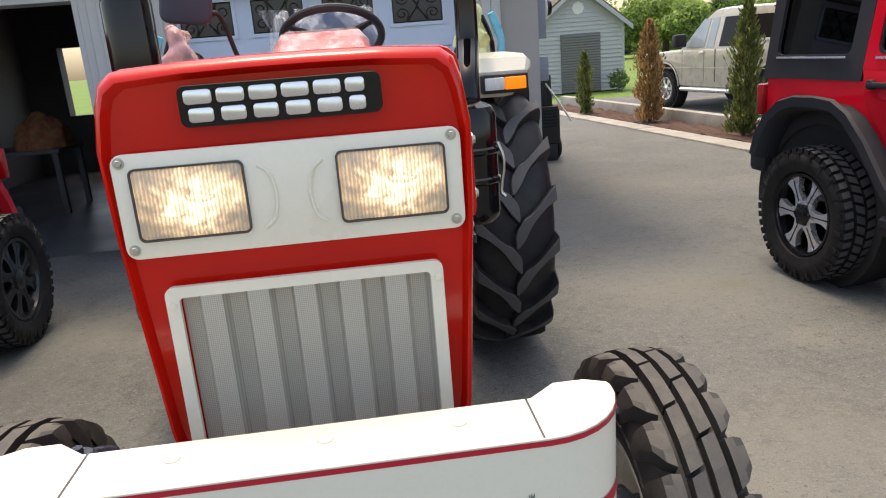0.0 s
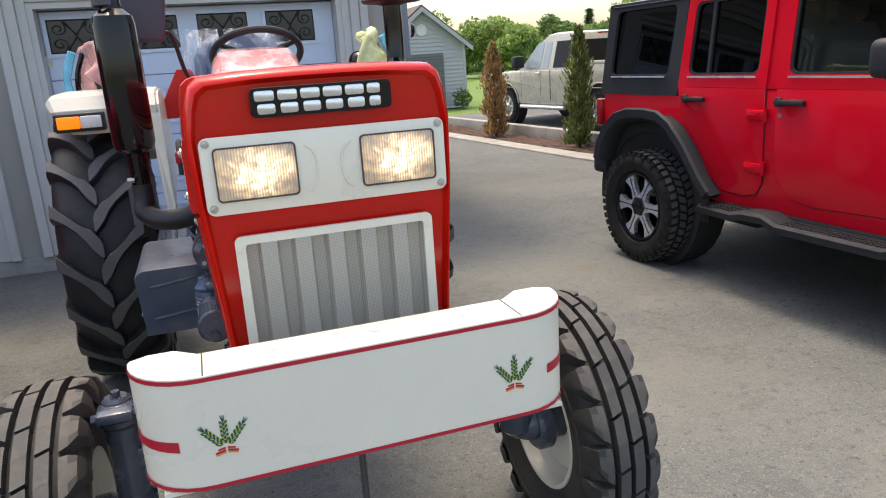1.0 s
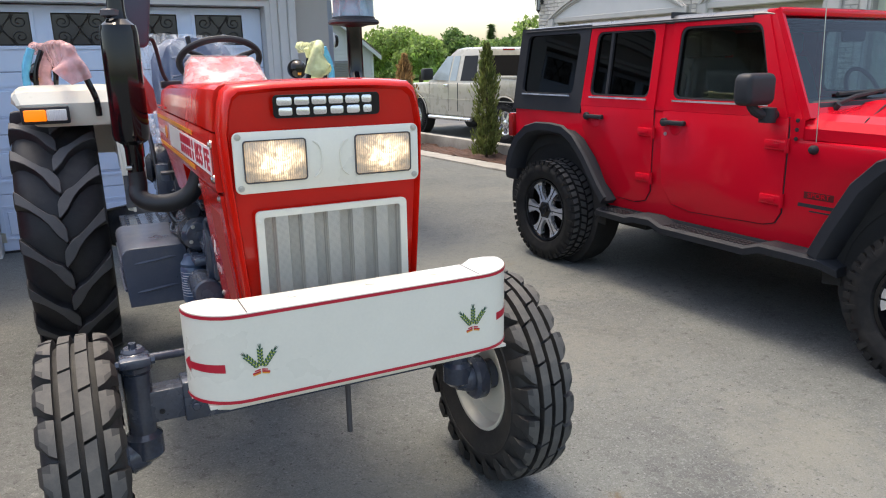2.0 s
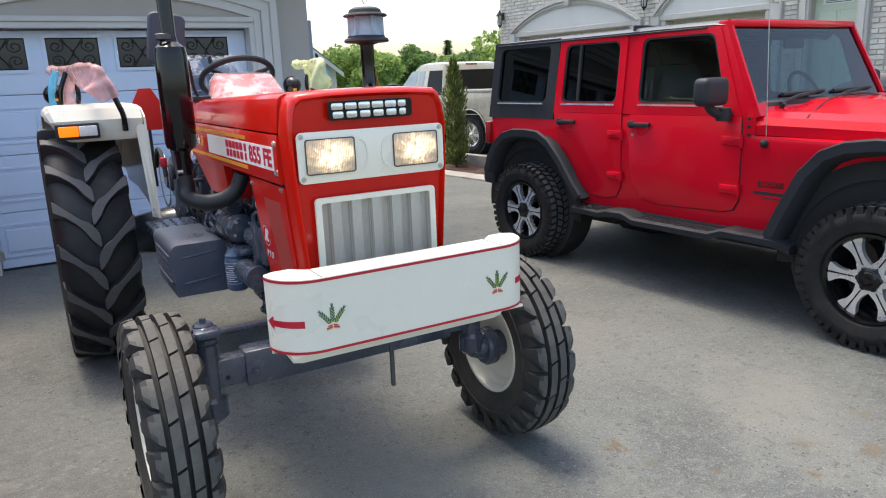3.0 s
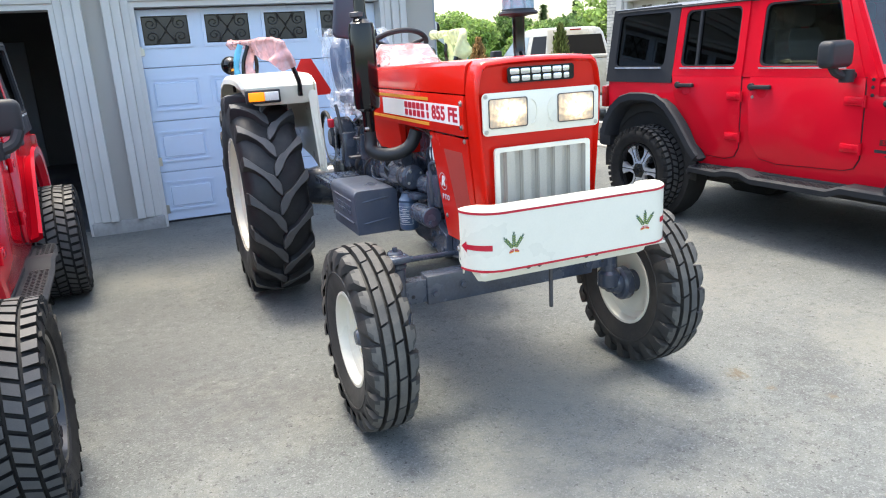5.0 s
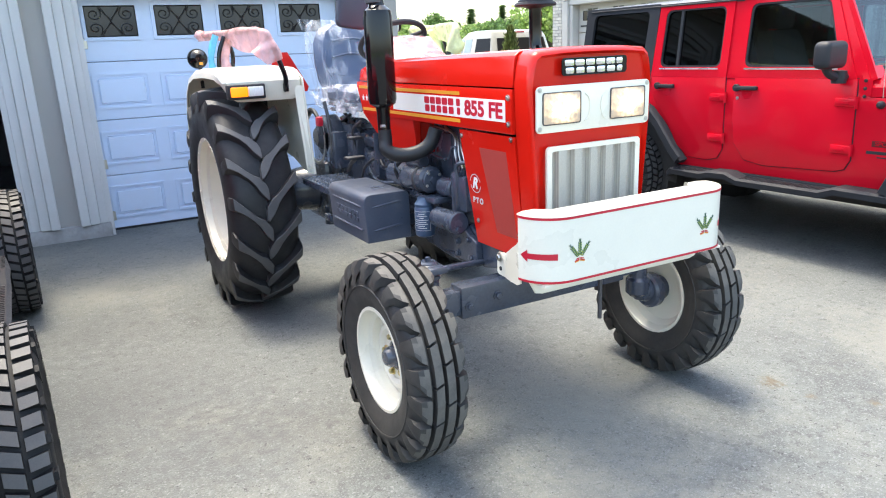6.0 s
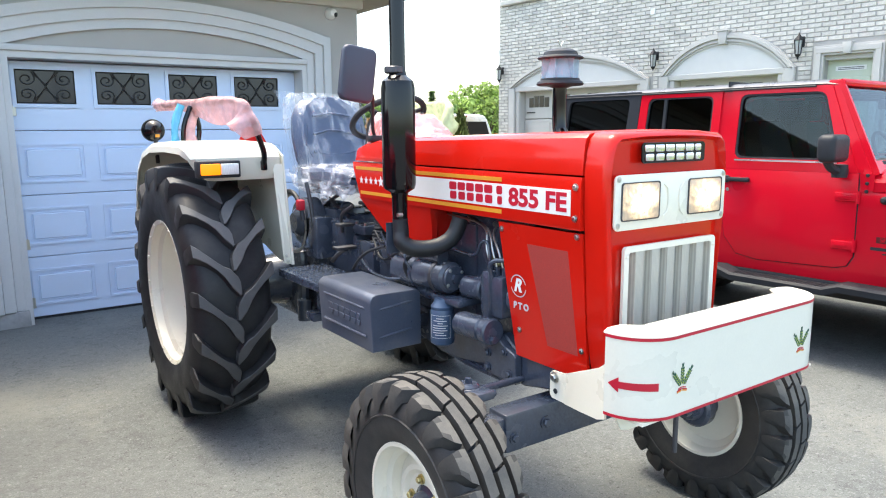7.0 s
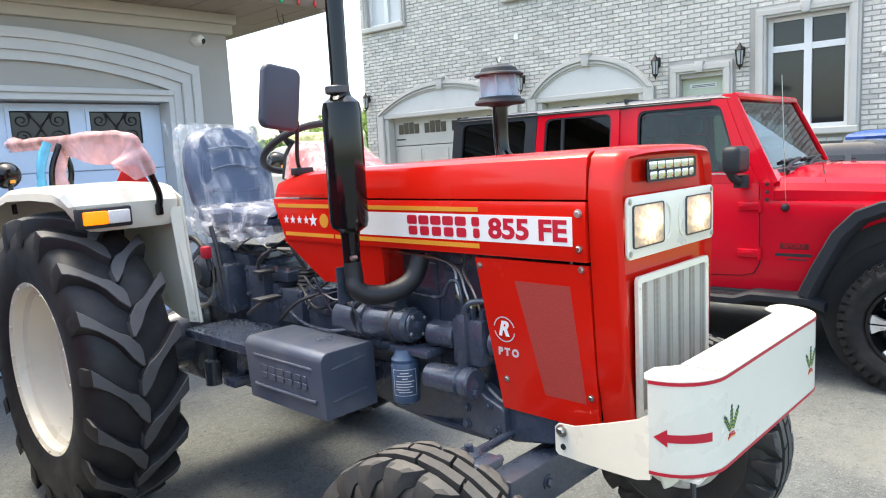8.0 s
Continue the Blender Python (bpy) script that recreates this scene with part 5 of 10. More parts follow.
        part("hub_drum", cyl((s * 0.61, 0.315, 0.412), (s * 0.67, 0.315, 0.412), 0.085, 0.085, n=28, bevel=0.012), CASTING, ax)
        bolt(ax, (s * 0.40, 0.275, 0.56), (0, -1, 0), 0.014, 0.014, CASTING)
        bolt(ax, (s * 0.26, 0.275, 0.58), (0, -1, 0), 0.016, 0.016, CASTING)
        bolt(ax, (s * 0.50, 0.285, 0.56), (0, -1, 0), 0.006, 0.004, BLACK_PLASTIC)
        part("tie_rod", cyl((s * 0.10, 0.44, 0.68), (s * 0.53, 0.40, 0.7), 0.014, n=12), CASTING, ax)
        part("steer_arm", tube([(s * 0.56, 0.315, 0.755), (s * 0.55, 0.38, 0.735), (s * 0.53, 0.42, 0.71)], 0.016, 8, 4), CASTING, ax)
    part("drag_link", tube([(-0.16, 1.4, 0.7), (-0.17, 0.9, 0.63), (-0.24, 0.5, 0.66)], 0.014, 10, 6), CASTING, T)
    part("pivot", lathe([(0, 0), (0.06, 0), (0.06, 0.2), (0, 0.2)], (0, 0.22, 0.66), (0, 1, 0), 20), CASTING, T)
    # front wheels
    for s in (-1, 1):
        cx, cy, cz = s * 0.72, 0.315, 0.412
        rim_out = [(0.05, 0.004), (0.098, 0.004), (0.112, 0.018), (0.128, 0.018), (0.146, 0.0), (0.164, -0.004), (0.17, 0.028), (0.186, 0.04), (0.192, 0.068), (0.2, 0.08), (0.212, 0.08), (0.214, 0.074), (0.202, 0.066),
                   (0.196, 0.036), (0.18, 0.024), (0.178, -0.02), (0.196, -0.036), (0.202, -0.066), (0.214, -0.074), (0.212, -0.08), (0.2, -0.08), (0.192, -0.068), (0.186, -0.04), (0.168, -0.028), (0.16, -0.016), (0.1, -0.012), (0.05, -0.01)]
        rim = part("front_wheel", lathe_x(rim_out, cx, cy, cz, s), CREAM, T, "cream pressed-steel front wheel")
        carcass, blocks = front_tyre(cx)
        part("tyre", placed(carcass, cy, cz), RUBBER_DUSTY, rim, "black ribbed steering tyre with dusty tread")
        for block in islands("tread_block", placed(blocks, cy, cz), RUBBER_DUSTY, rim):
            scuffed(block, DUSTY_TREAD, cy, cz, 0.402)
        part("hub", lathe_x([(0.058, -0.08), (0.06, 0.004), (0.045, 0.012), (0.04, 0.035), (0.03, 0.05), (0.0, 0.055)], cx, cy, cz, s, 20), CASTING, rim)
        for k in range(5):
            a = 2 * math.pi * k / 5 + 0.3
            bolt(rim, (cx + s * 0.004, cy + 0.078 * math.sin(a), cz + 0.078 * math.cos(a)), (s, 0, 0), 0.011, 0.02, BRASS, "wheel_nut")
        part("valve", cyl((cx + s * 0.02, cy - 0.16, cz + 0.03), (cx + s * 0.05, cy - 0.15, cz + 0.03), 0.005, n=8), BLACK_PLASTIC, rim)
    # -- rear wheels --
    for s in (-1, 1):
        cx, cy, cz = s * 0.752, 2.58, 0.698
        rim_out = [(0.1, -0.02), (0.2, -0.02), (0.215, 0.0), (0.26, 0.0), (0.275, -0.02), (0.3, -0.02), (0.315, 0.03), (0.322, 0.1), (0.345, 0.115), (0.352, 0.15), (0.372, 0.16), (0.376, 0.152), (0.36, 0.14), (0.354, 0.1),
                   (0.335, 0.06), (0.33, -0.06), (0.354, -0.1), (0.36, -0.14), (0.376, -0.152), (0.372, -0.16), (0.352, -0.15), (0.345, -0.115), (0.322, -0.1), (0.312, -0.04), (0.27, -0.035), (0.1, -0.035)]
        rim = part("rear_wheel", lathe_x([(a * 1.07 if a > 0.25 else a, b * 1.13) for a, b in rim_out], cx, cy, cz, s, 56), CREAM, T, "cream steel rear wheel")
        carcass, lugs = rear_tyre(cx, s)
        part("tyre", placed(carcass, cy, cz), RUBBER_NEW, rim, "large black lugged rear tyre")
        for lug in islands("lug", placed(lugs, cy, cz), RUBBER_NEW, rim):
            scuffed(lug, TREAD_TOP, cy, cz, 0.682)
        part("hub", lathe_x([(0.12, -0.2), (0.12, -0.02), (0.08, 0.0), (0.07, 0.04), (0, 0.05)], cx, cy, cz, s, 24), CASTING, rim)
        for k in range(8):
            a = 2 * math.pi * k / 8
            bolt(rim, (cx - s * 0.02, cy + 0.15 * math.sin(a), cz + 0.15 * math.cos(a)), (s, 0, 0), 0.014, 0.02, BRASS, "wheel_nut")
        for k in range(16):
            a = 2 * math.pi * k / 16
            part("bead_bolt", cyl((cx + s * 0.176, cy + 0.386 * math.sin(a), cz + 0.386 * math.cos(a)), (cx + s * 0.183, cy + 0.386 * math.sin(a), cz + 0.386 * math.cos(a)), 0.006, n=6), CREAM, rim)
        # fender: pressed top with a turned-down front, and an inner guard plate
        cross = [(-0.905, -0.02), (-0.9, 0.012), (-0.88, 0.032), (-0.835, 0.038), (-0.5, 0.038), (-0.432, 0.03), (-0.422, 0.01), (-0.42, -0.02)]
        path = [(2.158, 1.345), (2.142, 1.37), (2.135, 1.43), (2.16, 1.462), (2.22, 1.475), (2.5, 1.482), (2.84, 1.472), (3.03, 1.435), (3.17, 1.35), (3.27, 1.2), (3.31, 1.05)]
        rows_o, rows_i = [], []
        for i, (y, z) in enumerate(path):
            a, b = path[max(i - 1, 0)], path[min(i + 1, len(path) - 1)]
            d = Vector((b[0] - a[0], b[1] - a[1])).normalized()
            nv = Vector((-d.y, d.x))
            flare = 0.8 if i == 0 else (0.87 if i == 1 else (0.95 if i == 2 else 1.0))
            row = []
            for x, h in cross:
                xx = x if x > -0.5 else -0.5 + (x + 0.5) * flare
                row.append((-s * xx, y + nv.x * h, z + nv.y * h))
            rows_o.append(row)
        bm = bmesh.new()
        vs = [[bm.verts.new(p) for p in r_] for r_ in rows_o]
        for a, b in zip(vs, vs[1:]):
            for k in range(len(cross) - 1):
                bm.faces.new((a[k], a[k + 1], b[k + 1], b[k]))
        bmesh.ops.recalc_face_normals(bm, faces=bm.faces)
        bmesh.ops.solidify(bm, geom=bm.faces[:], thickness=0.006)
        fen = part("fender", bm, CREAM, T, "cream pressed-steel rear fender")
        guard = [(2.09, 1.44), (2.2, 1.49), (2.3, 1.498), (2.84, 1.488), (3.17, 1.36), (3.31, 1.05), (3.23, 0.98), (2.75, 0.98), (2.4, 0.94), (2.2, 0.885), (2.02, 0.88)]
        part("inner_guard", prism(guard, shift(s * 0.42 - 0.004, 0, 0) @ YZ, 0.008), CREAM, fen)
        part("front_guard", loft([[(s * 0.415, 2.09, 1.40), (s * 0.47, 2.11, 1.40), (s * 0.47, 2.118, 1.40), (s * 0.415, 2.1, 1.40)],
                                  [(s * 0.412, 2.015, 0.88), (s * 0.45, 2.06, 0.885), (s * 0.45, 2.068, 0.885), (s * 0.412, 2.025, 0.88)]]), CREAM, fen)
        for y, z in ((2.04, 0.9), (2.052, 0.925)):
            bolt(fen, (s * 0.436, y, z), (0.3 * s, -0.8, 0), 0.007, 0.007)
        lampb = part("indicator", box(s * 0.655, s * 0.866, 2.056, 2.12, 1.343, 1.426, 0.008), BLACK_PLASTIC, fen, "amber and clear front indicator")
        part("amber_lens", box(s * 0.758, s * 0.853, 2.044, 2.073, 1.358, 1.412, 0.005), AMBER, lampb)
        part("clear_lens", box(s * 0.668, s * 0.756, 2.044, 2.073, 1.358, 1.412, 0.005), CLEAR_LENS, lampb)
        # grab rail with its wrapping
        rail = [(s * 0.525, 2.088, 1.40), (s * 0.53, 2.065, 1.46), (s * 0.56, 2.06, 1.55), (s * 0.60, 2.06, 1.66), (s * 0.635, 2.1, 1.705), (s * 0.67, 2.22, 1.715), (s * 0.73, 2.55, 1.715), (s * 0.78, 2.88, 1.715), (s * 0.80, 3.05, 1.715)]
        rl = part("grab_rail", tube(rail, 0.0145, 10, 4), BLACK_GLOSS, T, "black tubular grab rail on the fender")
        part("rail_foot", box(s * 0.51, s * 0.54, 2.075, 2.1, 1.37, 1.42, 0.006), BLACK_GLOSS, rl)
        for x, y, top in ((0.8, 2.52, 1.70), (0.71, 2.56, 1.71)):
            part("rail_post", tube([(s * x, y, 1.5), (s * (x - 0.01), y, 1.6), (s * (0.735 if x < 0.8 else 0.75), y, top)], 0.013, 8, 3), BLACK_GLOSS, rl)
        wrap_mat = PINK_FILM if s < 0 else YELLOW_FILM
        seg = smooth_path(rail[2:], 10)
        bm = bmesh.new()
        rings = []
        sd = 3.0 if s < 0 else 17.0
        for i, p in enumerate(seg):
            q = i / (len(seg) - 1)
            d = (seg[min(i + 1, len(seg) - 1)] - seg[max(i - 1, 0)]).normalized()
            side = d.cross(Vector((0, 0, 1)))
            side = side.normalized() if side.length > 0.2 else Vector((0, 1, 0))
            up = side.cross(d).normalized()
            fold = noise.noise(Vector((i * 0.1, sd, 0)))
            drop = 0.03 + max(0.0, math.sin(min(1, q * 1.2 + 0.12) * math.pi)) * (0.11 + 0.06 * fold)
            puff = 0.026 + 0.01 * noise.noise(Vector((i * 0.16, sd, 5))) + (0.018 * math.exp(-((q - 0.93) / 0.05) ** 2))
            lean_ = 0.025 * noise.noise(Vector((i * 0.14, sd, 9)))
            rg = []
            for cu, cv in ((0, 1), (0.7, 0.75), (1, 0.1), (0.8, -0.35), (0.55, -0.7), (0.25, -1), (-0.25, -1.02), (-0.5, -0.68), (-0.8, -0.33), (-1, 0.12), (-0.7, 0.75)):
                h = cv * (puff if cv > 0 else drop)
                wr = 0.012 * noise.noise(Vector((i * 0.3 + cu, cv * 2.5, sd)))
                rg.append(bm.verts.new(p + side * (cu * (puff if cv > 0 else puff * (1 + 0.3 * cv)) + wr + (lean_ * -cv if cv < 0 else 0)) + up * h))
            rings.append(rg)
        nn = 11
        for a, b in zip(rings, rings[1:]):
            for j in range(nn):
                bm.faces.new((a[j], a[(j + 1) % nn], b[(j + 1) % nn], b[j]))
        part("film_wrap", bm, wrap_mat, rl, "crumpled pink plastic film" if s < 0 else "crumpled pale yellow plastic film", angle=80)
        for (x, y), m2, lo in (((0.838, 2.52), BLUE_FILM, 1.508), ((0.75, 2.56), wrap_mat, 1.508)):
            bm = bmesh.new()
            bm_tube(bm, [(s * x, y, lo), (s * (x + 0.004), y - 0.006, lo + 0.06), (s * (x - 0.012), y + 0.005, lo + 0.13), (s * (x - 0.04), y, lo + 0.2)], [0.021, 0.018, 0.022, 0.02] if m2 is BLUE_FILM else [0.038, 0.03, 0.034, 0.03], 9, 3)
            part("post_wrap", bm, m2, rl, "crumpled film round a rail post", angle=60)
        wl = part("work_lamp", lathe([(0, -0.03), (0.03, -0.028), (0.055, -0.005), (0.066, 0.03), (0.068, 0.05), (0.06, 0.056), (0, 0.05)], (s * 0.80, 3.12, 1.575), (0, 1, 0), 26), BLACK_GLOSS, T, "round black rear work lamp")
        part("lamp_sticker", box(s * 0.795 - 0.012, s * 0.795 + 0.012, 3.088, 3.0915, 1.535, 1.552), DECAL_YELLOW, wl)
        part("lamp_stem", cyl((s * 0.80, 3.1, 1.38), (s * 0.80, 3.12, 1.53), 0.012, n=8), BLACK_PLASTIC, wl)
    # -- exhaust --
    ex = part("muffler", lathe([(0.028, 1.215), (0.03, 1.32), (0.034, 1.335), (0.058, 1.35), (0.063, 1.37), (0.063, 1.72), (0.058, 1.745), (0.034, 1.765), (0.03, 1.78), (0.0285, 1.8), (0.0285, 2.42), (0.024, 2.42), (0.024, 2.2)], (-0.455, 0.885, 0), n=32), BLACK_GLOSS, T, "gloss black upright muffler and stack")
    part("collar", lathe([(0.0305, 0), (0.036, 0.004), (0.036, 0.022), (0.0305, 0.026)], (-0.47, 0.885, 1.772), n=24), DARK_STEEL, ex)
    part("clamp_bolt", cyl((-0.49, 0.845, 1.255), (-0.47, 0.845, 1.255), 0.008, n=8), STEEL, ex)
    part("exhaust_elbow", tube([(-0.455, 0.885, 1.235), (-0.454, 0.882, 1.185), (-0.457, 0.87, 1.148), (-0.425, 0.848, 1.124), (-0.37, 0.82, 1.12), (-0.315, 0.798, 1.135), (-0.275, 0.782, 1.17), (-0.25, 0.775, 1.23)], [0.03, 0.031, 0.032, 0.033, 0.033, 0.032, 0.032], 16, 5), CAST_BLACK, ex, "dark cast exhaust elbow")
    part("heat_bracket", box(-0.5, -0.44, 0.91, 0.916, 1.1, 1.22), CASTING, ex)
    # -- air intake on the far side --
    ac = part("air_cleaner", lathe([(0, 1.075), (0.05, 1.08), (0.066, 1.095), (0.07, 1.11), (0.07, 1.19), (0.075, 1.195), (0.075, 1.205), (0.07, 1.21), (0.07, 1.27), (0.075, 1.275), (0.075, 1.285), (0.07, 1.29), (0.07, 1.375), (0.06, 1.395), (0.03, 1.41), (0.03, 1.42), (0, 1.42)], (0.405, 0.80, 0), n=30), BLACK_GLOSS, T, "black oil-bath air cleaner canister")
    for a in (-0.5, 1.6, 3.7):
        part("clip", tube([(0.405 + 0.074 * math.cos(a), 0.80 + 0.074 * math.sin(a), 1.3), (0.405 + 0.09 * math.cos(a), 0.80 + 0.09 * math.sin(a), 1.25), (0.405 + 0.078 * math.cos(a), 0.80 + 0.078 * math.sin(a), 1.17), (0.405 + 0.09 * math.cos(a), 0.80 + 0.09 * math.sin(a), 1.15)], 0.005, 6, 3), STEEL, ac)
    part("intake_pipe", tube([(0.405, 0.80, 1.41), (0.41, 0.83, 1.47), (0.43, 0.93, 1.54), (0.435, 0.955, 1.6), (0.435, 0.955, 1.8)], 0.032, 18, 5), BLACK_GLOSS, ac)
    pc = part("pre_cleaner", lathe([(0.032, 1.77), (0.06, 1.778), (0.1, 1.781), (0.105, 1.787), (0.1, 1.797), (0.088, 1.802), (0.086, 1.81), (0.06, 1.812), (0, 1.812)], (0.435, 0.955, 0), n=32), BLACK_PLASTIC, T, "pre-cleaner with a clear dust bowl and black cap")
    part("dust_bowl", lathe([(0.083, 1.806), (0.087, 1.815), (0.086, 1.895), (0.083, 1.9)], (0.435, 0.955, 0), n=32), BOWL, pc, "milky plastic dust bowl")
    # Blue in the core's colour offsets red light bounced off the bonnet.
    part("bowl_core", lathe([(0, 1.812), (0.07, 1.812), (0.055, 1.86), (0.045, 1.9), (0, 1.9)], (0.435, 0.955, 0), n=20), mat("milky_plastic", (0.34, 0.48, 0.56), 0.25), pc)
    for k in range(6):
        a = k * math.pi / 3
        part("bowl_rib", box(-0.0015, 0.0015, 0.03, 0.083, 1.812, 1.9), bpy.data.materials["milky_plastic"], pc).matrix_local = shift(0.435, 0.955, 0) @ Matrix.Rotation(a, 4, "Z")
    part("cap", lathe([(0, 1.897), (0.099, 1.895), (0.102, 1.899), (0.098, 1.905), (0.078, 1.911), (0.072, 1.926), (0.055, 1.936), (0, 1.94)], (0.435, 0.955, 0), n=32), BLACK_PLASTIC, pc)
    pc.location.z -= 0.022
    part("wing_nut", tube([(0.42, 0.955, 1.975), (0.435, 0.955, 1.95), (0.45, 0.955, 1.972)], 0.004, 6), STEEL, pc)
    # -- mirrors --
    mi = part("mirror", prism(rrect(-0.085, 0.075, -0.115, 0.115, 0.03, 4), shift(-0.385, 1.30, 1.80) @ Matrix.Rotation(radians(8), 4, "Y") @ XZ, 0.035, 0.012, 3), MIRROR_BACK, T, "dark blue-grey mirror housing")
    part("mirror_arm", tube([(-0.33, 1.33, 1.71), (-0.31, 1.335, 1.715), (-0.295, 1.36, 1.68), (-0.275, 1.40, 1.58), (-0.25, 1.42, 1.53)], 0.008, 8, 4), BLACK_PLASTIC, mi)
    part("mirror_base", box(-0.285, -0.2, 1.4, 1.44, 1.515, 1.545, 0.006), BLACK_PLASTIC, mi)
    # -- dash and steering --
    rows = []
    for y, hw, z in ((1.30, 0.12, 1.525), (1.38, 0.17, 1.55), (1.52, 0.165, 1.635), (1.62, 0.15, 1.648), (1.655, 0.145, 1.62)):
        rows.append([(-hw - 0.02, y, 1.47), (-hw, y, z - 0.035), (-hw + 0.03, y, z), (hw - 0.03, y, z), (hw, y, z - 0.035), (hw + 0.02, y, 1.47)])
    da = part("dash_cowl", loft(rows), RED, T, "red instrument cowl")
    top = [[(x * 1.02, y, z + 0.006 if z > 1.48 else 1.5) for x, y, z in r_] for r_ in rows]
    # Film over the cowl; its milky colour carries the sky's reflection.
    part("dash_sheen_film", loft(top, close_u=False), DASH_SHEEN_FILM, da, "milky film on the instrument cowl, sky reflection put into its colour", angle=70)
    part("instrument_panel", loft([[(-0.15, 1.652, 1.48), (0.15, 1.652, 1.48), (0.15, 1.7, 1.5), (-0.15, 1.7, 1.5)], [(-0.145, 1.645, 1.635), (0.145, 1.645, 1.635), (0.14, 1.69, 1.60), (-0.14, 1.69, 1.60)]]), BLACK_PLASTIC, da)
    cap = part("fuel_cap", lathe([(0.036, 0), (0.036, 0.02), (0.03, 0.032), (0, 0.034)], (0.245, 1.22, 1.50), n=18), DARK_CAP, T)
    nrm = Vector((0, 0.52, 0.85)).normalized()
    cen = Vector((0.035, 1.785, 1.628))
    u, v = Vector((1, 0, 0)), nrm.cross(Vector((1, 0, 0)))
    sw = part("steering_wheel", tube([cen + 0.19 * (u * math.cos(2 * math.pi * k / 36) + v * math.sin(2 * math.pi * k / 36)) for k in range(36)], 0.0155, 10, 0, True), BLACK_PLASTIC, T, "black steering wheel")
    bm = bmesh.new()
    for a in (90, 210, 330):
        e = cen + 0.185 * (u * math.cos(radians(a)) + v * math.sin(radians(a)))
        bm_tube(bm, [cen - nrm * 0.03, (cen + e) / 2 - nrm * 0.012, e], [0.02, 0.015, 0.011], 8, 3)
    bm_cyl(bm, cen - nrm * 0.05, cen - nrm * 0.005, 0.035, 0.03, n=16, bevel=0.005)
    bm_cyl(bm, cen - nrm * 0.05, cen - nrm * 0.3, 0.022, n=12)
    part("spokes", bm, BLACK_PLASTIC, sw)
    part("throttle_lever", tube([(-0.06, 1.7, 1.6), (-0.1, 1.73, 1.66), (-0.11, 1.75, 1.74)], [0.006, 0.006, 0.012], 8, 3), BLACK_PLASTIC, T)
    # -- seat in its film --
    rows = []
    for y, hw, z0, z1 in ((1.76, 0.19, 1.305, 1.345), (1.80, 0.225, 1.285, 1.372), (1.95, 0.24, 1.28, 1.378), (2.15, 0.235, 1.28, 1.365), (2.33, 0.22, 1.29, 1.37), (2.37, 0.2, 1.30, 1.36)):
        rows.append([(-hw + 0.03, y, z0), (hw - 0.03, y, z0), (hw, y, z0 + 0.03), (hw, y, z1 - 0.02), (hw - 0.04, y, z1), (0, y, z1 - 0.012), (-hw + 0.04, y, z1), (-hw, y, z1 - 0.02), (-hw, y, z0 + 0.03)])
    se = part("seat", loft(rows), SEAT, T, "navy vinyl seat wrapped in clear film")
    rows = []
    for z, hw, y0, y1 in ((1.34, 0.2, 2.29, 2.40), (1.40, 0.225, 2.30, 2.42), (1.52, 0.235, 2.33, 2.45), (1.64, 0.225, 2.37, 2.475), (1.71, 0.19, 2.395, 2.485), (1.75, 0.13, 2.42, 2.485), (1.762, 0.06, 2.435, 2.48)):
        rows.append([(-hw, y0 + 0.04, z), (-hw + 0.05, y0, z), (0, y0 + 0.018, z), (hw - 0.05, y0, z), (hw, y0 + 0.04, z), (hw - 0.02, y1, z), (0, y1 + 0.01, z), (-hw + 0.02, y1, z)])
    back = part("backrest", loft(rows), SEAT, se)
    for pts in ([(-0.13, 2.335, 1.55), (0, 2.352, 1.57), (0.13, 2.335, 1.55)], [(-0.14, 2.312, 1.45), (0, 2.33, 1.43), (0.14, 2.312, 1.45)], [(-0.12, 2.365, 1.65), (0, 2.378, 1.665), (0.12, 2.365, 1.65)],
                [(-0.17, 2.33, 1.6), (-0.18, 2.32, 1.5), (-0.15, 2.306, 1.42)], [(0.17, 2.33, 1.6), (0.18, 2.32, 1.5), (0.15, 2.306, 1.42)]):
        part("quilt_seam", tube(pts, 0.006, 6, 5), SEAT, back)
    # clear film: a loose, crumpled skin round backrest and cushion
    rng = random.Random(3)

    def film(rows, seed, amount):
        bm = bmesh.new()
        vs = []
        for r_ in rows:
            vs.append([bm.verts.new(p) for p in r_])
        n = len(rows[0])
        for a, b in zip(vs, vs[1:]):
            for k in range(n):
                bm.faces.new((a[k], a[(k + 1) % n], b[(k + 1) % n], b[k]))
        bmesh.ops.subdivide_edges(bm, edges=bm.edges, cuts=4, use_grid_fill=True, smooth=0.3)
        for v_ in bm.verts:
            w_ = noise.noise_vector(v_.co * 11 + Vector((seed, 0, 0))) * amount + noise.noise_vector(v_.co * 29 + Vector((0, seed, 0))) * amount * 0.4
            v_.co += w_
        return bm
    rows = []
    for z, hw, y0, y1 in ((1.345, 0.235, 2.27, 2.44), (1.45, 0.25, 2.285, 2.46), (1.58, 0.255, 2.32, 2.48), (1.68, 0.25, 2.355, 2.5), (1.74, 0.24, 2.39, 2.505), (1.775, 0.2, 2.42, 2.5)):
        rows.append([(-hw - 0.02, (y0 + y1) / 2, z), (-hw + 0.04, y0, z), (0, y0 - 0.002, z), (hw - 0.05, y0, z), (hw, (y0 + y1) / 2, z), (hw - 0.04, y1, z), (0, y1, z), (-hw + 0.04, y1, z)])
    bm = film(rows, 1, 0.012)
    bm_tmp = [(-0.25, 2.44, 1.66), (-0.32, 2.43, 1.79), (-0.19, 2.46, 1.785)]
    bm.faces.new([bm.verts.new(p) for p in bm_tmp])
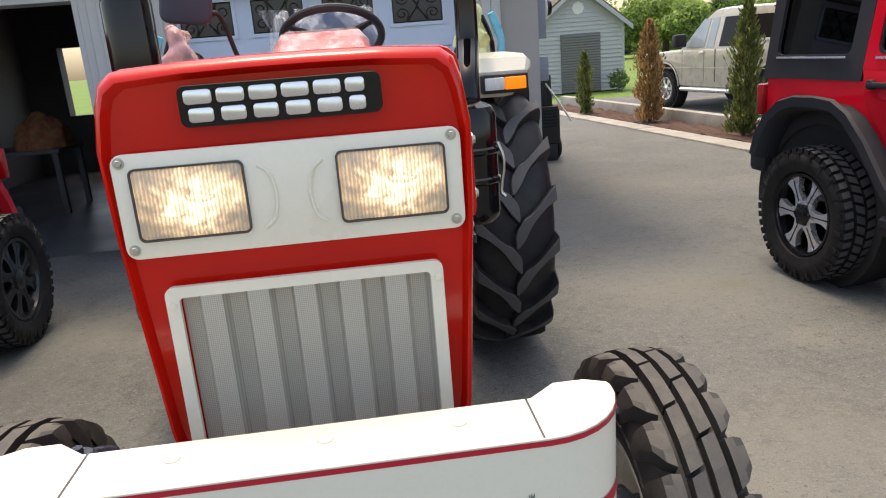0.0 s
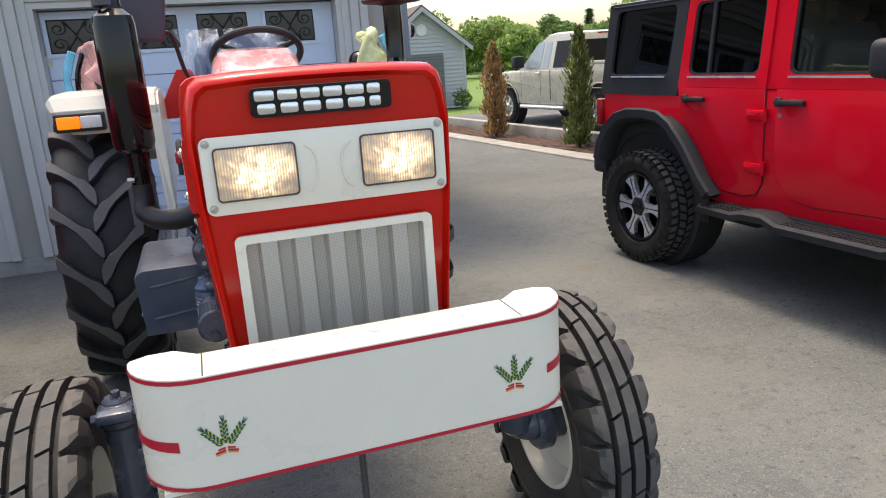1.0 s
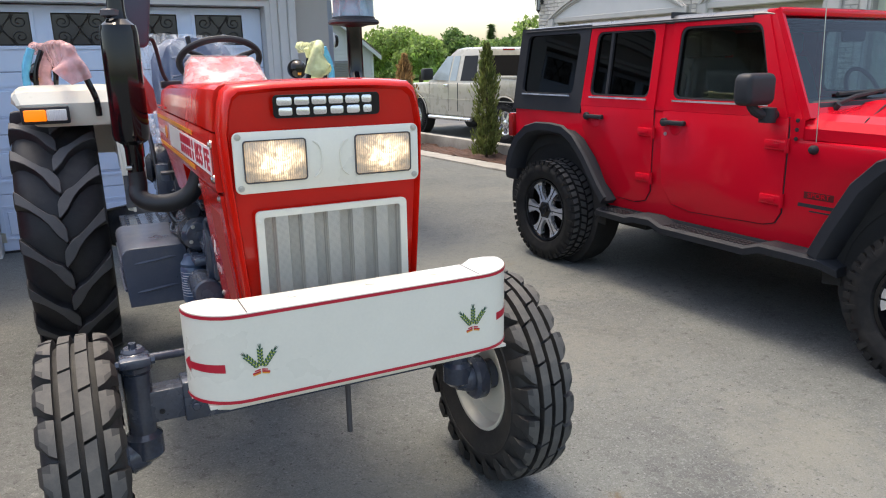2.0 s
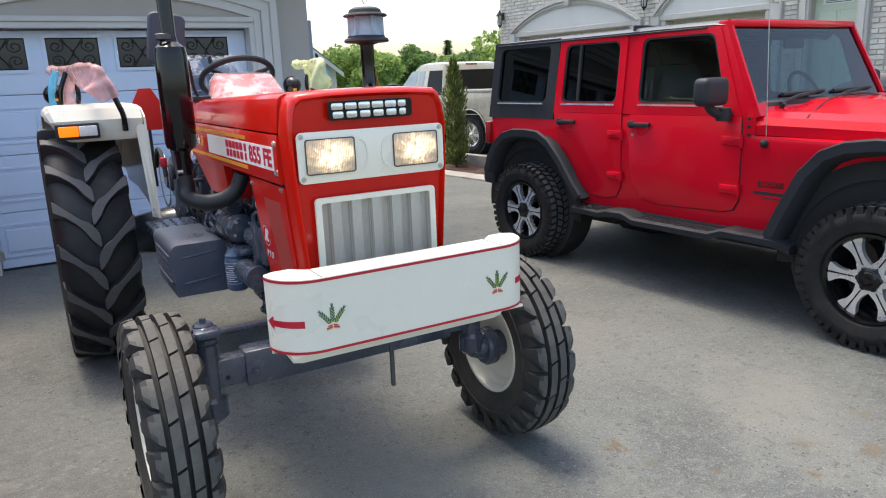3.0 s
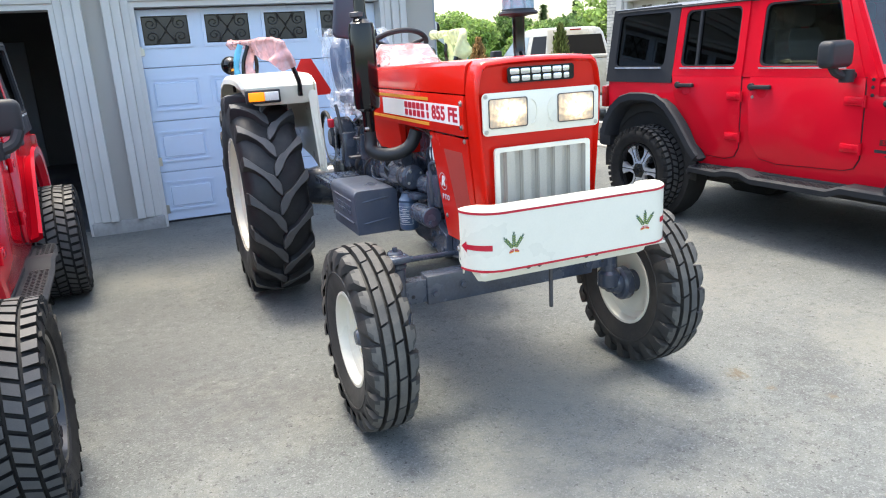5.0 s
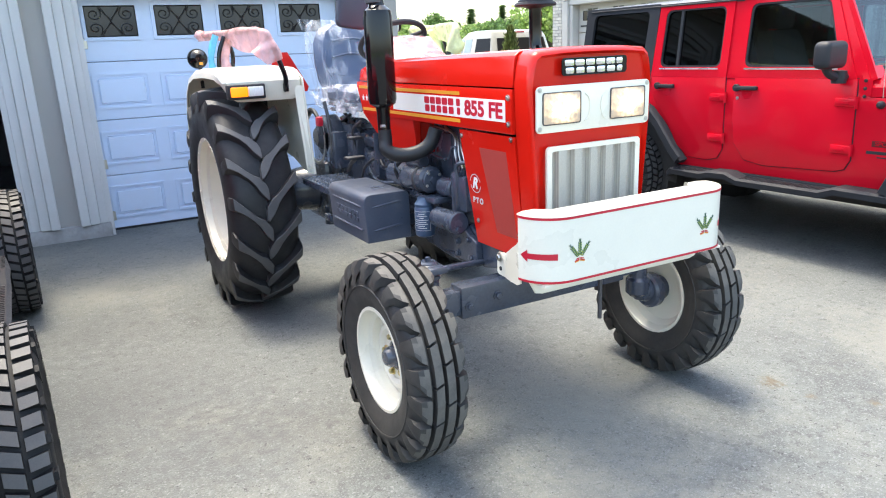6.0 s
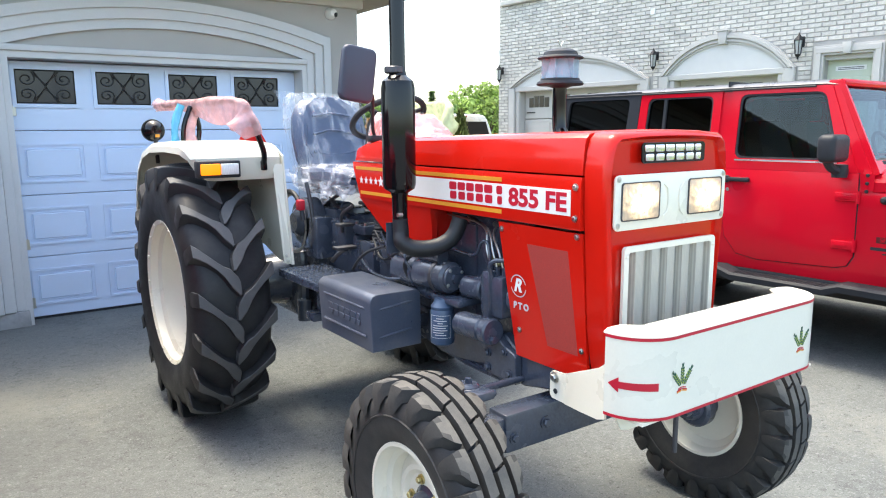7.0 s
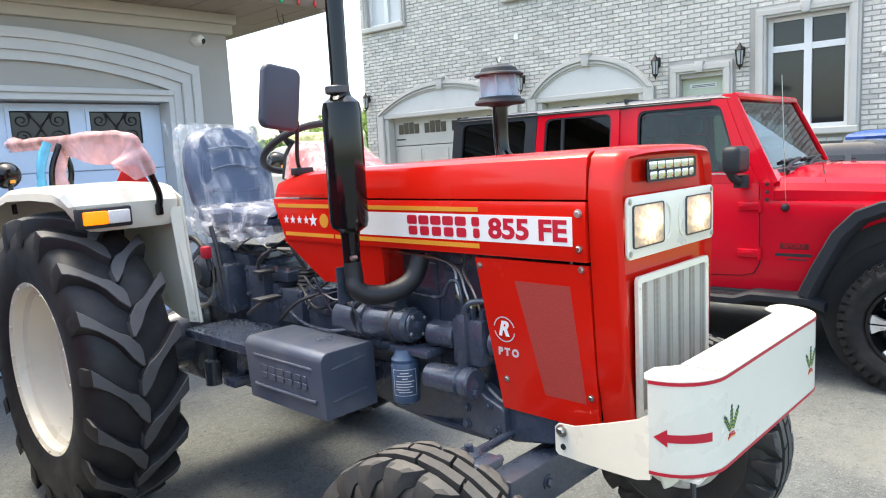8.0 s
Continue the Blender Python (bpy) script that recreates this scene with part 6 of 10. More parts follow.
    part("seat_film", bm, FILM, se, "loose clear plastic film", angle=60)
    rows = []
    for y, hw, z0, z1 in ((1.735, 0.215, 1.285, 1.36), (1.82, 0.25, 1.25, 1.39), (2.0, 0.262, 1.235, 1.392), (2.2, 0.258, 1.24, 1.385), (2.4, 0.24, 1.25, 1.385)):
        rows.append([(-hw + 0.02, y, z0), (hw - 0.02, y, z0), (hw + 0.012, y, z0 + 0.03), (hw, y, z1 - 0.02), (hw - 0.05, y, z1), (0, y, z1 - 0.006), (-hw + 0.05, y, z1), (-hw, y, z1 - 0.02), (-hw - 0.012, y, z0 + 0.03)])
    part("cushion_film", film(rows, 7, 0.011), CUSHION_FILM, se, "loose clear plastic film", angle=60)
    # the film hangs in a loose skirt from the cushion's near side and front
    edge = smooth_path([(0.2, 1.73, 1.3), (-0.1, 1.72, 1.3), (-0.24, 1.76, 1.3), (-0.265, 1.9, 1.3), (-0.27, 2.1, 1.31), (-0.265, 2.3, 1.32), (-0.26, 2.42, 1.36)], 5)
    rows = []
    for q in range(6):
        rows.append([(p.x * (1 + 0.05 * q / 5) + 0.012 * math.sin(i * 1.3 + q), p.y - (0.02 * q / 5 if p.y < 1.8 else 0), p.z - q / 5 * (0.02 + 0.085 * math.sin(math.pi * i / (len(edge) - 1)) ** 2 * (0.75 + 0.35 * math.sin(i * 0.9)))) for i, p in enumerate(edge)])
    part("film_skirt", loft(rows, close_u=False), CUSHION_FILM, se, "loose clear plastic film", angle=80)
    bm = bmesh.new()
    for s in (-1, 1):
        for z in (1.14, 1.23):
            bm_tube(bm, [(s * 0.16, 1.85, z + 0.02), (s * 0.16, 2.35, z)], 0.012, 8)
        bm_tube(bm, [(s * 0.15, 1.9, 1.12), (s * 0.15, 2.3, 1.27)], 0.01, 8)
        bm_tube(bm, [(s * 0.15, 2.3, 1.12), (s * 0.15, 1.9, 1.27)], 0.01, 8)
    bm_box(bm, -0.18, 0.18, 1.85, 2.35, 1.255, 1.28, 0.005)
    part("seat_mount", bm, BLACK_PLASTIC, T)
    # -- warning sign behind the seat --
    sg = part("warning_triangle", prism([(-0.125, 1.42), (0.125, 1.42), (0.135, 1.445), (0.03, 1.635), (-0.03, 1.635), (-0.135, 1.445)], shift(-0.29, 2.88, -0.03) @ Matrix.Translation((0, 0, 0)) @ XZ @ Matrix.Translation((0, 1.53, 0)) @ Matrix.Scale(1.25, 4) @ Matrix.Translation((0, -1.56, 0)), 0.004), SIGN_RED, T, "red reflective warning triangle")
    part("sign_post", cyl((-0.29, 2.89, 0.95), (-0.29, 2.89, 1.5), 0.01, n=8), BLACK_PLASTIC, sg)
    # -- engine and drivetrain, right side shown --
    bm = bmesh.new()
    bm_box(bm, -0.17, 0.17, 0.45, 1.28, 0.78, 1.24, 0.015)
    bm_box(bm, -0.15, 0.15, 0.5, 1.2, 1.24, 1.36, 0.02)
    for k in range(3):
        bm_box(bm, -0.178, -0.16, 0.55 + k * 0.22, 0.70 + k * 0.22, 0.86, 1.2, 0.006)
    part("engine_block", bm, CASTING, T)
    bm = bmesh.new()
    rows = [[(-0.19, 0.5, 0.8), (0.19, 0.5, 0.8), (0.19, 1.25, 0.8), (-0.19, 1.25, 0.8)], [(-0.19, 0.53, 0.7), (0.19, 0.53, 0.7), (0.19, 1.2, 0.7), (-0.19, 1.2, 0.7)], [(-0.185, 0.56, 0.635), (0.185, 0.56, 0.635), (0.185, 1.02, 0.635), (-0.185, 1.02, 0.635)], [(-0.15, 0.6, 0.605), (0.15, 0.6, 0.605), (0.15, 0.95, 0.605), (-0.15, 0.95, 0.605)]]
    sump = loft(rows)
    for k in range(10):
        y = 0.56 + k * 0.06
        bm_cyl(sump, (-0.2, y, 0.79), (-0.188, y, 0.79), 0.011, n=6)
    part("sump", sump, CASTING, T)
    bm = bmesh.new()
    for s in (-1, 1):
        bm_prism(bm, [(0.10, 0.80), (0.10, 0.70), (0.24, 0.695), (0.42, 0.66), (0.585, 0.67), (0.59, 0.81), (0.53, 0.83), (0.47, 0.79), (0.3, 0.775)], shift(s * 0.215 - 0.02, 0, 0) @ YZ, 0.04, 0.006, 1)
    bm_box(bm, -0.21, 0.21, 0.1, 0.14, 0.70, 0.80, 0.005)
    bm_box(bm, -0.16, 0.16, 0.4, 0.52, 0.66, 0.82, 0.01)
    ch = part("axle_support", bm, CASTING, T)
    for s in (-1, 1):
        for y, z in ((0.555, 0.79), (0.555, 0.73), (0.555, 0.69), (0.47, 0.745)):
            bolt(ch, (s * 0.235, y, z), (s, 0, 0), 0.012, 0.012, CASTING)
    for s in (-1, 1):
        bm = bmesh.new()
        bm_prism(bm, round_poly([(0.425, 0.665), (0.6, 0.672), (0.605, 0.818), (0.545, 0.838), (0.505, 0.8), (0.43, 0.775)], 0.012, 3), shift(s * 0.25 - 0.016, 0, 0) @ YZ, 0.032, 0.004, 1)
        pl = part("engine_bracket", bm, CASTING, T)
        for y, z in ((0.582, 0.8), (0.582, 0.75), (0.582, 0.695), (0.49, 0.775), (0.46, 0.7)):
            bolt(pl, (s * 0.266, y, z), (s, 0, 0), 0.012, 0.014, CASTING)
    # injector lines, wires, covers and clamps about the engine
    for k in range(3):
        y = 0.53 + k * 0.035
        part("injector_line", tube([(-0.24, y, 1.07), (-0.245, y + 0.02, 1.13), (-0.22, y + 0.08, 1.19 + 0.012 * k), (-0.18, 0.62 + k * 0.2, 1.23)], 0.0045, 7, 5), STEEL, T)
    for pts, r_, m_ in (([(-0.24, 1.34, 1.0), (-0.29, 1.28, 1.06), (-0.3, 1.18, 1.05), (-0.27, 1.08, 1.09)], 0.003, STEEL), ([(-0.22, 1.5, 1.02), (-0.27, 1.42, 1.0), (-0.28, 1.34, 1.04), (-0.24, 1.24, 1.07), (-0.22, 1.16, 1.12)], 0.0028, DARK_STEEL),
                        ([(-0.2, 1.56, 1.08), (-0.23, 1.48, 1.1), (-0.25, 1.38, 1.06), (-0.24, 1.3, 1.1)], 0.005, BLACK_PLASTIC), ([(-0.28, 1.62, 0.9), (-0.31, 1.5, 0.97), (-0.3, 1.42, 1.02), (-0.26, 1.34, 1.05)], 0.007, BLACK_PLASTIC),
                        ([(-0.3, 1.02, 0.98), (-0.34, 1.04, 1.04), (-0.31, 1.06, 1.09), (-0.24, 1.1, 1.1)], 0.006, CASTING)):
        part("cable", tube(pts, r_, 7, 5), m_, T)
    for y0, y1, z0, z1, x in ((1.34, 1.5, 0.95, 1.06, -0.215), (1.55, 1.72, 0.88, 1.03, -0.205), (1.78, 1.93, 0.97, 1.12, -0.235)):
        bm = box(x, x + 0.08, y0, y1, z0, z1, 0.01)
        cv = part("side_cover", bm, CASTING, T)
        for y in (y0 + 0.018, y1 - 0.018):
            for z in (z0 + 0.018, z1 - 0.018):
                bolt(cv, (x, y, z), (-1, 0, 0), 0.007, 0.008, CASTING)
    part("top_cover", box(-0.19, 0.05, 1.66, 1.9, 1.05, 1.1, 0.012), CASTING, T)
    for y in (1.69, 1.78, 1.87):
        part("cover_bolt", cyl((-0.165, y, 1.1), (-0.165, y, 1.112), 0.009, n=6), STEEL, T)
    part("starter_band", lathe([(0.063, 0), (0.0665, 0.003), (0.0665, 0.022), (0.063, 0.025)], (-0.27, 0.86, 0.992), (0, 1, -0.04), 28), DARK_STEEL, T)
    for k in range(4):
        a = k * math.pi / 2 + 0.6
        bolt(T, (-0.27 + 0.04 * math.cos(a), 0.786, 0.995 + 0.04 * math.sin(a)), (0, -1, 0), 0.005, 0.006)
    for y in (0.5, 0.66, 0.82, 0.98, 1.14):
        part("head_bolt", cyl((-0.178, y, 1.215), (-0.168, y, 1.215), 0.01, n=6), STEEL, T)
    st = bmesh.new()
    bm_cyl(st, (-0.27, 0.80, 0.995), (-0.27, 1.02, 0.985), 0.062, n=28, bevel=0.012)
    bm_cyl(st, (-0.27, 0.785, 0.995), (-0.27, 0.80, 0.995), 0.05, n=24, bevel=0.004)
    bm_cyl(st, (-0.27, 0.77, 0.995), (-0.27, 0.79, 0.995), 0.02, n=6)
    bm_cyl(st, (-0.255, 1.02, 0.98), (-0.24, 1.2, 0.975), 0.07, 0.08, n=28, bevel=0.01)
    bm_cyl(st, (-0.28, 0.85, 1.075), (-0.28, 1.0, 1.07), 0.032, n=20, bevel=0.006)
    part("starter_motor", st, CASTING, T)
    ip = bmesh.new()
    bm_box(ip, -0.27, -0.17, 0.50, 0.63, 0.89, 1.045, 0.012)
    bm_box(ip, -0.285, -0.2, 0.56, 0.60, 0.87, 1.06, 0.008)
    bm_cyl(ip, (-0.235, 0.63, 0.975), (-0.235, 0.75, 0.97), 0.045, n=24, bevel=0.006)
    bm_cyl(ip, (-0.215, 0.50, 0.965), (-0.21, 0.47, 0.967), 0.05, n=24, bevel=0.006)
    for k in range(3):
        bm_cyl(ip, (-0.24, 0.52 + k * 0.04, 1.045), (-0.24, 0.52 + k * 0.04, 1.075), 0.011, n=8)
    part("injection_pump", ip, CASTING, T)
    of = part("oil_filter", lathe([(0, 0.725), (0.035, 0.727), (0.046, 0.735), (0.048, 0.745), (0.048, 0.862), (0.044, 0.872), (0.046, 0.876), (0.046, 0.884), (0.034, 0.9), (0.03, 0.915), (0, 0.918)], (-0.30, 0.83, 0), n=28), FILTER_BLUE, T, "blue-grey spin-on oil filter with a pale label")
    lb = bmesh.new()

    def on_can(a0, a1, z0, z1):
        n_ = max(int((a1 - a0) / 8), 1)
        for q in range(n_):
            a, b = radians(a0 + (a1 - a0) * q / n_), radians(a0 + (a1 - a0) * (q + 1) / n_)
            lb.faces.new([lb.verts.new((-0.30 + 0.0487 * math.cos(t_), 0.83 + 0.0487 * math.sin(t_), zz)) for t_, zz in ((a, z0), (b, z0), (b, z1), (a, z1))])
    for a0, a1, z0, z1 in ((172, 274, 0.852, 0.8535), (172, 274, 0.762, 0.7635), (172, 174, 0.762, 0.8535), (272, 274, 0.762, 0.8535)):
        on_can(a0, a1, z0, z1)
    for k, (a0, a1) in enumerate(((205, 240), (190, 255), (212, 236), (184, 262), (184, 250), (184, 258), (184, 240), (196, 252))):
        on_can(a0, a1, 0.84 - k * 0.0095, 0.8425 - k * 0.0095)
    part("label_print", lb, DECAL_WHITE, of, "pale unreadable label lines")
    ff = bmesh.new()
    bm_cyl(ff, (-0.295, 0.56, 0.845), (-0.295, 0.72, 0.84), 0.046, n=26, bevel=0.012)
    bm_cyl(ff, (-0.295, 0.515, 0.847), (-0.295, 0.56, 0.845), 0.05, n=26, bevel=0.006)
    bm_cyl(ff, (-0.3, 0.50, 0.82), (-0.3, 0.52, 0.82), 0.015, n=6)
    part("fuel_filter", ff, CASTING, T)
    br = bmesh.new()
    bm_box(br, -0.31, -0.16, 0.71, 0.90, 0.895, 0.925, 0.01)
    bm_cyl(br, (-0.26, 0.90, 0.91), (-0.26, 1.04, 0.90), 0.022, n=16)
    bm_cyl(br, (-0.26, 0.97, 0.905), (-0.26, 0.99, 0.905), 0.028, n=16)
    part("filter_head", br, CASTING, T)
    pp = [([(-0.2, 1.0, 1.10), (-0.22, 0.8, 1.09), (-0.235, 0.7, 1.10), (-0.24, 0.66, 1.15), (-0.24, 0.62, 1.155), (-0.245, 0.60, 1.10), (-0.245, 0.60, 1.05)], 0.007, CASTING),
          ([(-0.2, 0.66, 1.10), (-0.23, 0.58, 1.08), (-0.23, 0.52, 1.10), (-0.22, 0.44, 1.11)], 0.008, BRASS),
          ([(-0.265, 0.56, 1.03), (-0.278, 0.56, 1.08), (-0.27, 0.53, 1.105), (-0.25, 0.45, 1.11)], 0.009, CASTING),
          ([(-0.3, 1.05, 0.93), (-0.33, 1.06, 1.02), (-0.29, 1.0, 1.09)], 0.009, BLACK_PLASTIC),
          ([(-0.28, 1.25, 1.02), (-0.30, 1.15, 1.05), (-0.29, 1.05, 1.02), (-0.28, 0.9, 1.04)], 0.006, BLACK_PLASTIC),
          ([(-0.2, 1.55, 1.05), (-0.24, 1.4, 0.98), (-0.23, 1.25, 1.03)], 0.006, BLACK_PLASTIC),
          ([(-0.22, 1.45, 1.08), (-0.25, 1.38, 1.1), (-0.25, 1.3, 1.0), (-0.24, 1.26, 0.95)], 0.005, CASTING),
          ([(-0.24, 1.6, 0.95), (-0.3, 1.4, 0.93), (-0.33, 1.2, 0.935), (-0.3, 1.1, 0.95)], 0.006, CASTING)]
    for pts, r_, m_ in pp:
        part("pipe", tube(pts, r_, 8, 5), m_, T)
    gb = bmesh.new()
    bm_box(gb, -0.17, 0.17, 1.28, 1.75, 0.62, 1.02, 0.02)
    bm_box(gb, -0.2, 0.2, 1.28, 1.32, 0.6, 1.06, 0.01)
    bm_box(gb, -0.19, 0.19, 1.75, 2.7, 0.5, 1.05, 0.025)
    bm_box(gb, -0.15, 0.15, 1.9, 2.6, 1.05, 1.13, 0.02)
    bm_box(gb, -0.2, -0.02, 1.95, 2.35, 1.04, 1.16, 0.012)
    bm_cyl(gb, (-0.1, 2.0, 1.14), (-0.1, 2.3, 1.14), 0.05, n=18, bevel=0.01)
    for k in range(7):
        bm_cyl(gb, (-0.205, 1.80 + k * 0.12, 0.98), (-0.19, 1.80 + k * 0.12, 0.98), 0.012, n=6)
        bm_cyl(gb, (-0.205, 1.86 + k * 0.1, 1.075), (-0.19, 1.86 + k * 0.1, 1.075), 0.01, n=6)
    for s in (-1, 1):
        bm_cyl(gb, (s * 0.18, 2.58, 0.698), (s * 0.62, 2.58, 0.698), 0.17, 0.1, n=28, bevel=0.02)
        bm_box(gb, s * 0.2, s * 0.26, 2.3, 2.7, 0.5, 0.9, 0.03)
        bm_cyl(gb, (s * 0.25, 2.28, 0.62), (s * 0.25, 2.28, 0.5), 0.04, n=14)
    part("transmission", gb, CASTING, T)
    brk = bmesh.new()
    bm_cyl(brk, (-0.19, 2.18, 1.08), (-0.30, 2.18, 1.08), 0.13, n=32, bevel=0.015)
    bm_cyl(brk, (-0.30, 2.18, 1.08), (-0.34, 2.18, 1.08), 0.08, 0.06, n=24, bevel=0.01)
    bm_box(brk, -0.3, -0.18, 1.98, 2.12, 0.9, 1.12, 0.01)
    part("brake_housing", brk, CASTING, T)
    qd = bmesh.new()
    arc = [(-0.36, 2.16 + 0.16 * math.cos(radians(a)), 1.08 + 0.17 * math.sin(radians(a))) for a in range(20, 171, 10)]
    bm_tube(qd, arc, 0.013, 8)
    qo = part("lever_quadrant", qd, BLACK_PLASTIC, T, "black lever quadrant with a red stop")
    part("red_stop", box(-0.38, -0.345, 2.0, 2.05, 1.16, 1.215, 0.008), DECAL_RED, qo)
    part("quadrant_plate", lathe([(0.145, 0), (0.15, 0.004), (0.165, 0.004), (0.165, 0), (0.145, 0)], (-0.345, 2.16, 1.08), (-1, 0, 0), 30), STEEL, qo)
    for x, y, z in ((-0.13, 1.60, 1.02), (0.1, 1.60, 1.02)):
        bt = bmesh.new()
        for k in range(5):
            bm_lathe(bt, [(0.045 - k * 0.004, 0), (0.05 - k * 0.004, 0.008), (0.045 - k * 0.004, 0.016)], shift(x, y, z + k * 0.017), 18)
        bm_cyl(bt, (x, y, z), (x, y, z + 0.09), 0.03, 0.02, n=14)
        bm_tube(bt, [(x, y, z + 0.08), (x - 0.03, y + 0.05, z + 0.18), (x - 0.02, y + 0.12, z + 0.28)], 0.009, 8, 4)
        bm_lathe(bt, [(0, -0.02), (0.02, -0.012), (0.024, 0.005), (0.016, 0.022), (0, 0.026)], shift(x - 0.02, y + 0.125, z + 0.3), 14)
        part("gear_lever", bt, BLACK_PLASTIC, T)
    lv = bmesh.new()
    bm_tube(lv, [(-0.27, 1.98, 0.9), (-0.29, 2.02, 1.05), (-0.3, 2.04, 1.2), (-0.31, 2.06, 1.3)], 0.011, 8, 4)
    bm_tube(lv, [(-0.24, 1.8, 1.06), (-0.25, 1.78, 1.15), (-0.22, 1.72, 1.2)], 0.008, 8, 4)
    bm_box(lv, -0.30, -0.22, 1.70, 1.76, 1.1, 1.115, 0.004)
    bm_box(lv, -0.36, -0.25, 1.62, 1.68, 1.0, 1.015, 0.004)
    bm_tube(lv, [(-0.3, 1.65, 1.0), (-0.29, 1.75, 0.96), (-0.25, 1.9, 0.9)], 0.012, 8, 4)
    part("pedal_linkage", lv, DARK_STEEL, T)
    part("red_button", lathe([(0.014, 0), (0.014, 0.01), (0.009, 0.015), (0, 0.016)], (-0.2, 1.82, 1.055), n=14), DECAL_RED, T)
    for s in (-1, 1):
        fp = bmesh.new()
        bm_box(fp, s * 0.24, s * 0.50, 1.46, 2.02, 0.86, 0.868, 0.003, 1)
        bm_box(fp, s * 0.49, s * 0.50, 1.46, 2.02, 0.83, 0.86, 0.003, 1)
        for i in range(5):
            for j in range(11):
                bm_lathe(fp, [(0.008, 0), (0.006, 0.005), (0, 0.006)], shift(s * (0.27 + i * 0.05), 1.49 + j * 0.05, 0.868), 8)
        ft = part("footplate", fp, CASTING, T)
        bm = bmesh.new()
        bm_tube(bm, [(s * 0.4, 1.7, 0.85), (s * 0.4, 1.74, 0.72), (s * 0.36, 1.78, 0.66)], 0.02, 8, 3)
        bm_box(bm, s * 0.2, s * 0.46, 1.6, 1.66, 0.80, 0.855, 0.006)
        bm_box(bm, s * 0.33, s * 0.45, 1.72, 1.82, 0.64, 0.68, 0.006)
        part("step_bracket", bm, CASTING, ft)
    # -- tool box --
    prof = [(-0.528, 0.69), (-0.30, 0.69), (-0.302, 0.9)]
    prof += [(-0.327 + 0.025 * math.cos(radians(a)), 0.9 + 0.025 * math.sin(radians(a))) for a in (15, 40, 65, 90)]
    prof += [(-0.506 + 0.034 * math.cos(radians(a)), 0.892 + 0.034 * math.sin(radians(a))) for a in (90, 108, 126, 144, 162, 180)]
    cx_, cz_ = -0.42, 0.8
    tbx = part("tool_box", loft([[(cx_ + (x - cx_) * k, y, cz_ + (z - cz_) * k) for x, z in prof] for y, k in ((0.985, 0.98), (0.9875, 0.996), (0.993, 1.0), (1.45, 1.0), (1.457, 0.985))]), BOX_GREY, T, "grey-blue pressed-steel tool box with raised ribs", angle=30)
    for z, k in ((0.75, 0.005), (0.865, 0.0)):
        part("box_rib", tube([(-0.532 - k * 0.2, 1.03, z), (-0.5375, 1.05, z), (-0.5375, 1.39, z), (-0.532, 1.41, z)], 0.006, 8), BOX_GREY, tbx)
        part("box_rib", tube([(-0.495, 0.99, z - 0.002), (-0.475, 0.985, z), (-0.37, 0.985, z + 0.012), (-0.345, 0.99, z + 0.013)], 0.006, 8), BOX_GREY, tbx)
    for i in range(6):
        y = 1.36 - i * 0.052
        for z0, z1 in ((0.8125, 0.835), (0.785, 0.8075)):
            part("raised_bar", prism(rrect(y - (0.042 if i < 5 else 0.026), y, z0, z1, 0.006, 2), shift(-0.5405, 0, 0) @ YZ, 0.004, 0.0015, 1), BOX_GREY, tbx)
    part("box_bracket", box(-0.32, -0.18, 1.1, 1.35, 0.72, 0.78, 0.01), CASTING, tbx)
    # -- panel emblem on the nose sides --
    for s in (-1, 1):
        xx = s * (0.2945 - (1.252 - 1.03) * 0.09)
        em = None
        for a0 in (12, 192):
            arc = [(0.405 + 0.0385 * math.cos(radians(a0 + 14 * k)), 1.035 + 0.0385 * math.sin(radians(a0 + 14 * k))) for k in range(12)]
            bm = bmesh.new()
            for (ya, za), (yb, zb) in zip(arc, arc[1:]):
                p = [(0.405 + (y - 0.405) * k, 1.035 + (z - 1.035) * k) for y, z, k in ((ya, za, 0.95), (yb, zb, 0.95), (yb, zb, 1.05), (ya, za, 1.05))]
                bm.faces.new([bm.verts.new((s * (0.2945 - (1.252 - z) * 0.09 + 0.0012), y, z)) for y, z in p])
            ob = part("emblem_arc" if em else "panel_emblem", bm, DECAL_GREY, em or T, "" if em else "broken ring emblem with a pale letter")
            em = em or ob
        r1 = Matrix(((0, 0, s, xx + s * 0.001), (-1 if s < 0 else 1, 0, 0, 0.405), (0, 1, 0, 1.035), (0, 0, 0, 1)))
        tm = text_mesh("R", 0.062, 0.0006, 1.0, 0.0025)
        for v in tm.verts:
            v.co.x += 0.25 * v.co.y
        part("emblem_letter", moved(tm, r1), DECAL_WHITE, em)
        r2 = Matrix(((0, 0, s, s * (0.2945 - (1.252 - 0.955) * 0.09) + s * 0.001), (-1 if s < 0 else 1, 0, 0, 0.398), (0, 1, 0, 0.962), (0, 0, 0, 1)))
        islands("character", moved(text_mesh("P T O", 0.031, 0.0006, 1.0, 0.0016), r2), DECAL_GREY, em)
    return T


VENT_RED = mat("perforated_red_screen", (0.4, 0.045, 0.035), 0.5, var=0.25, scale=260, bump=0.002, bscale=420)
BRASS = mat("yellow_zinc", (0.6, 0.5, 0.25), 0.35, metal=1.0, var=0.2)
CAST_BLACK = mat("dark_cast_iron", (0.012, 0.013, 0.016), 0.5, var=0.2, bump=0.0015, bscale=160)
SIGN_RED = mat("reflective_red", (0.7, 0.015, 0.012), 0.35, var=0.05)
FILTER_BLUE = mat("filter_paint", (0.05, 0.085, 0.15), 0.35, var=0.1, coat=0.3)



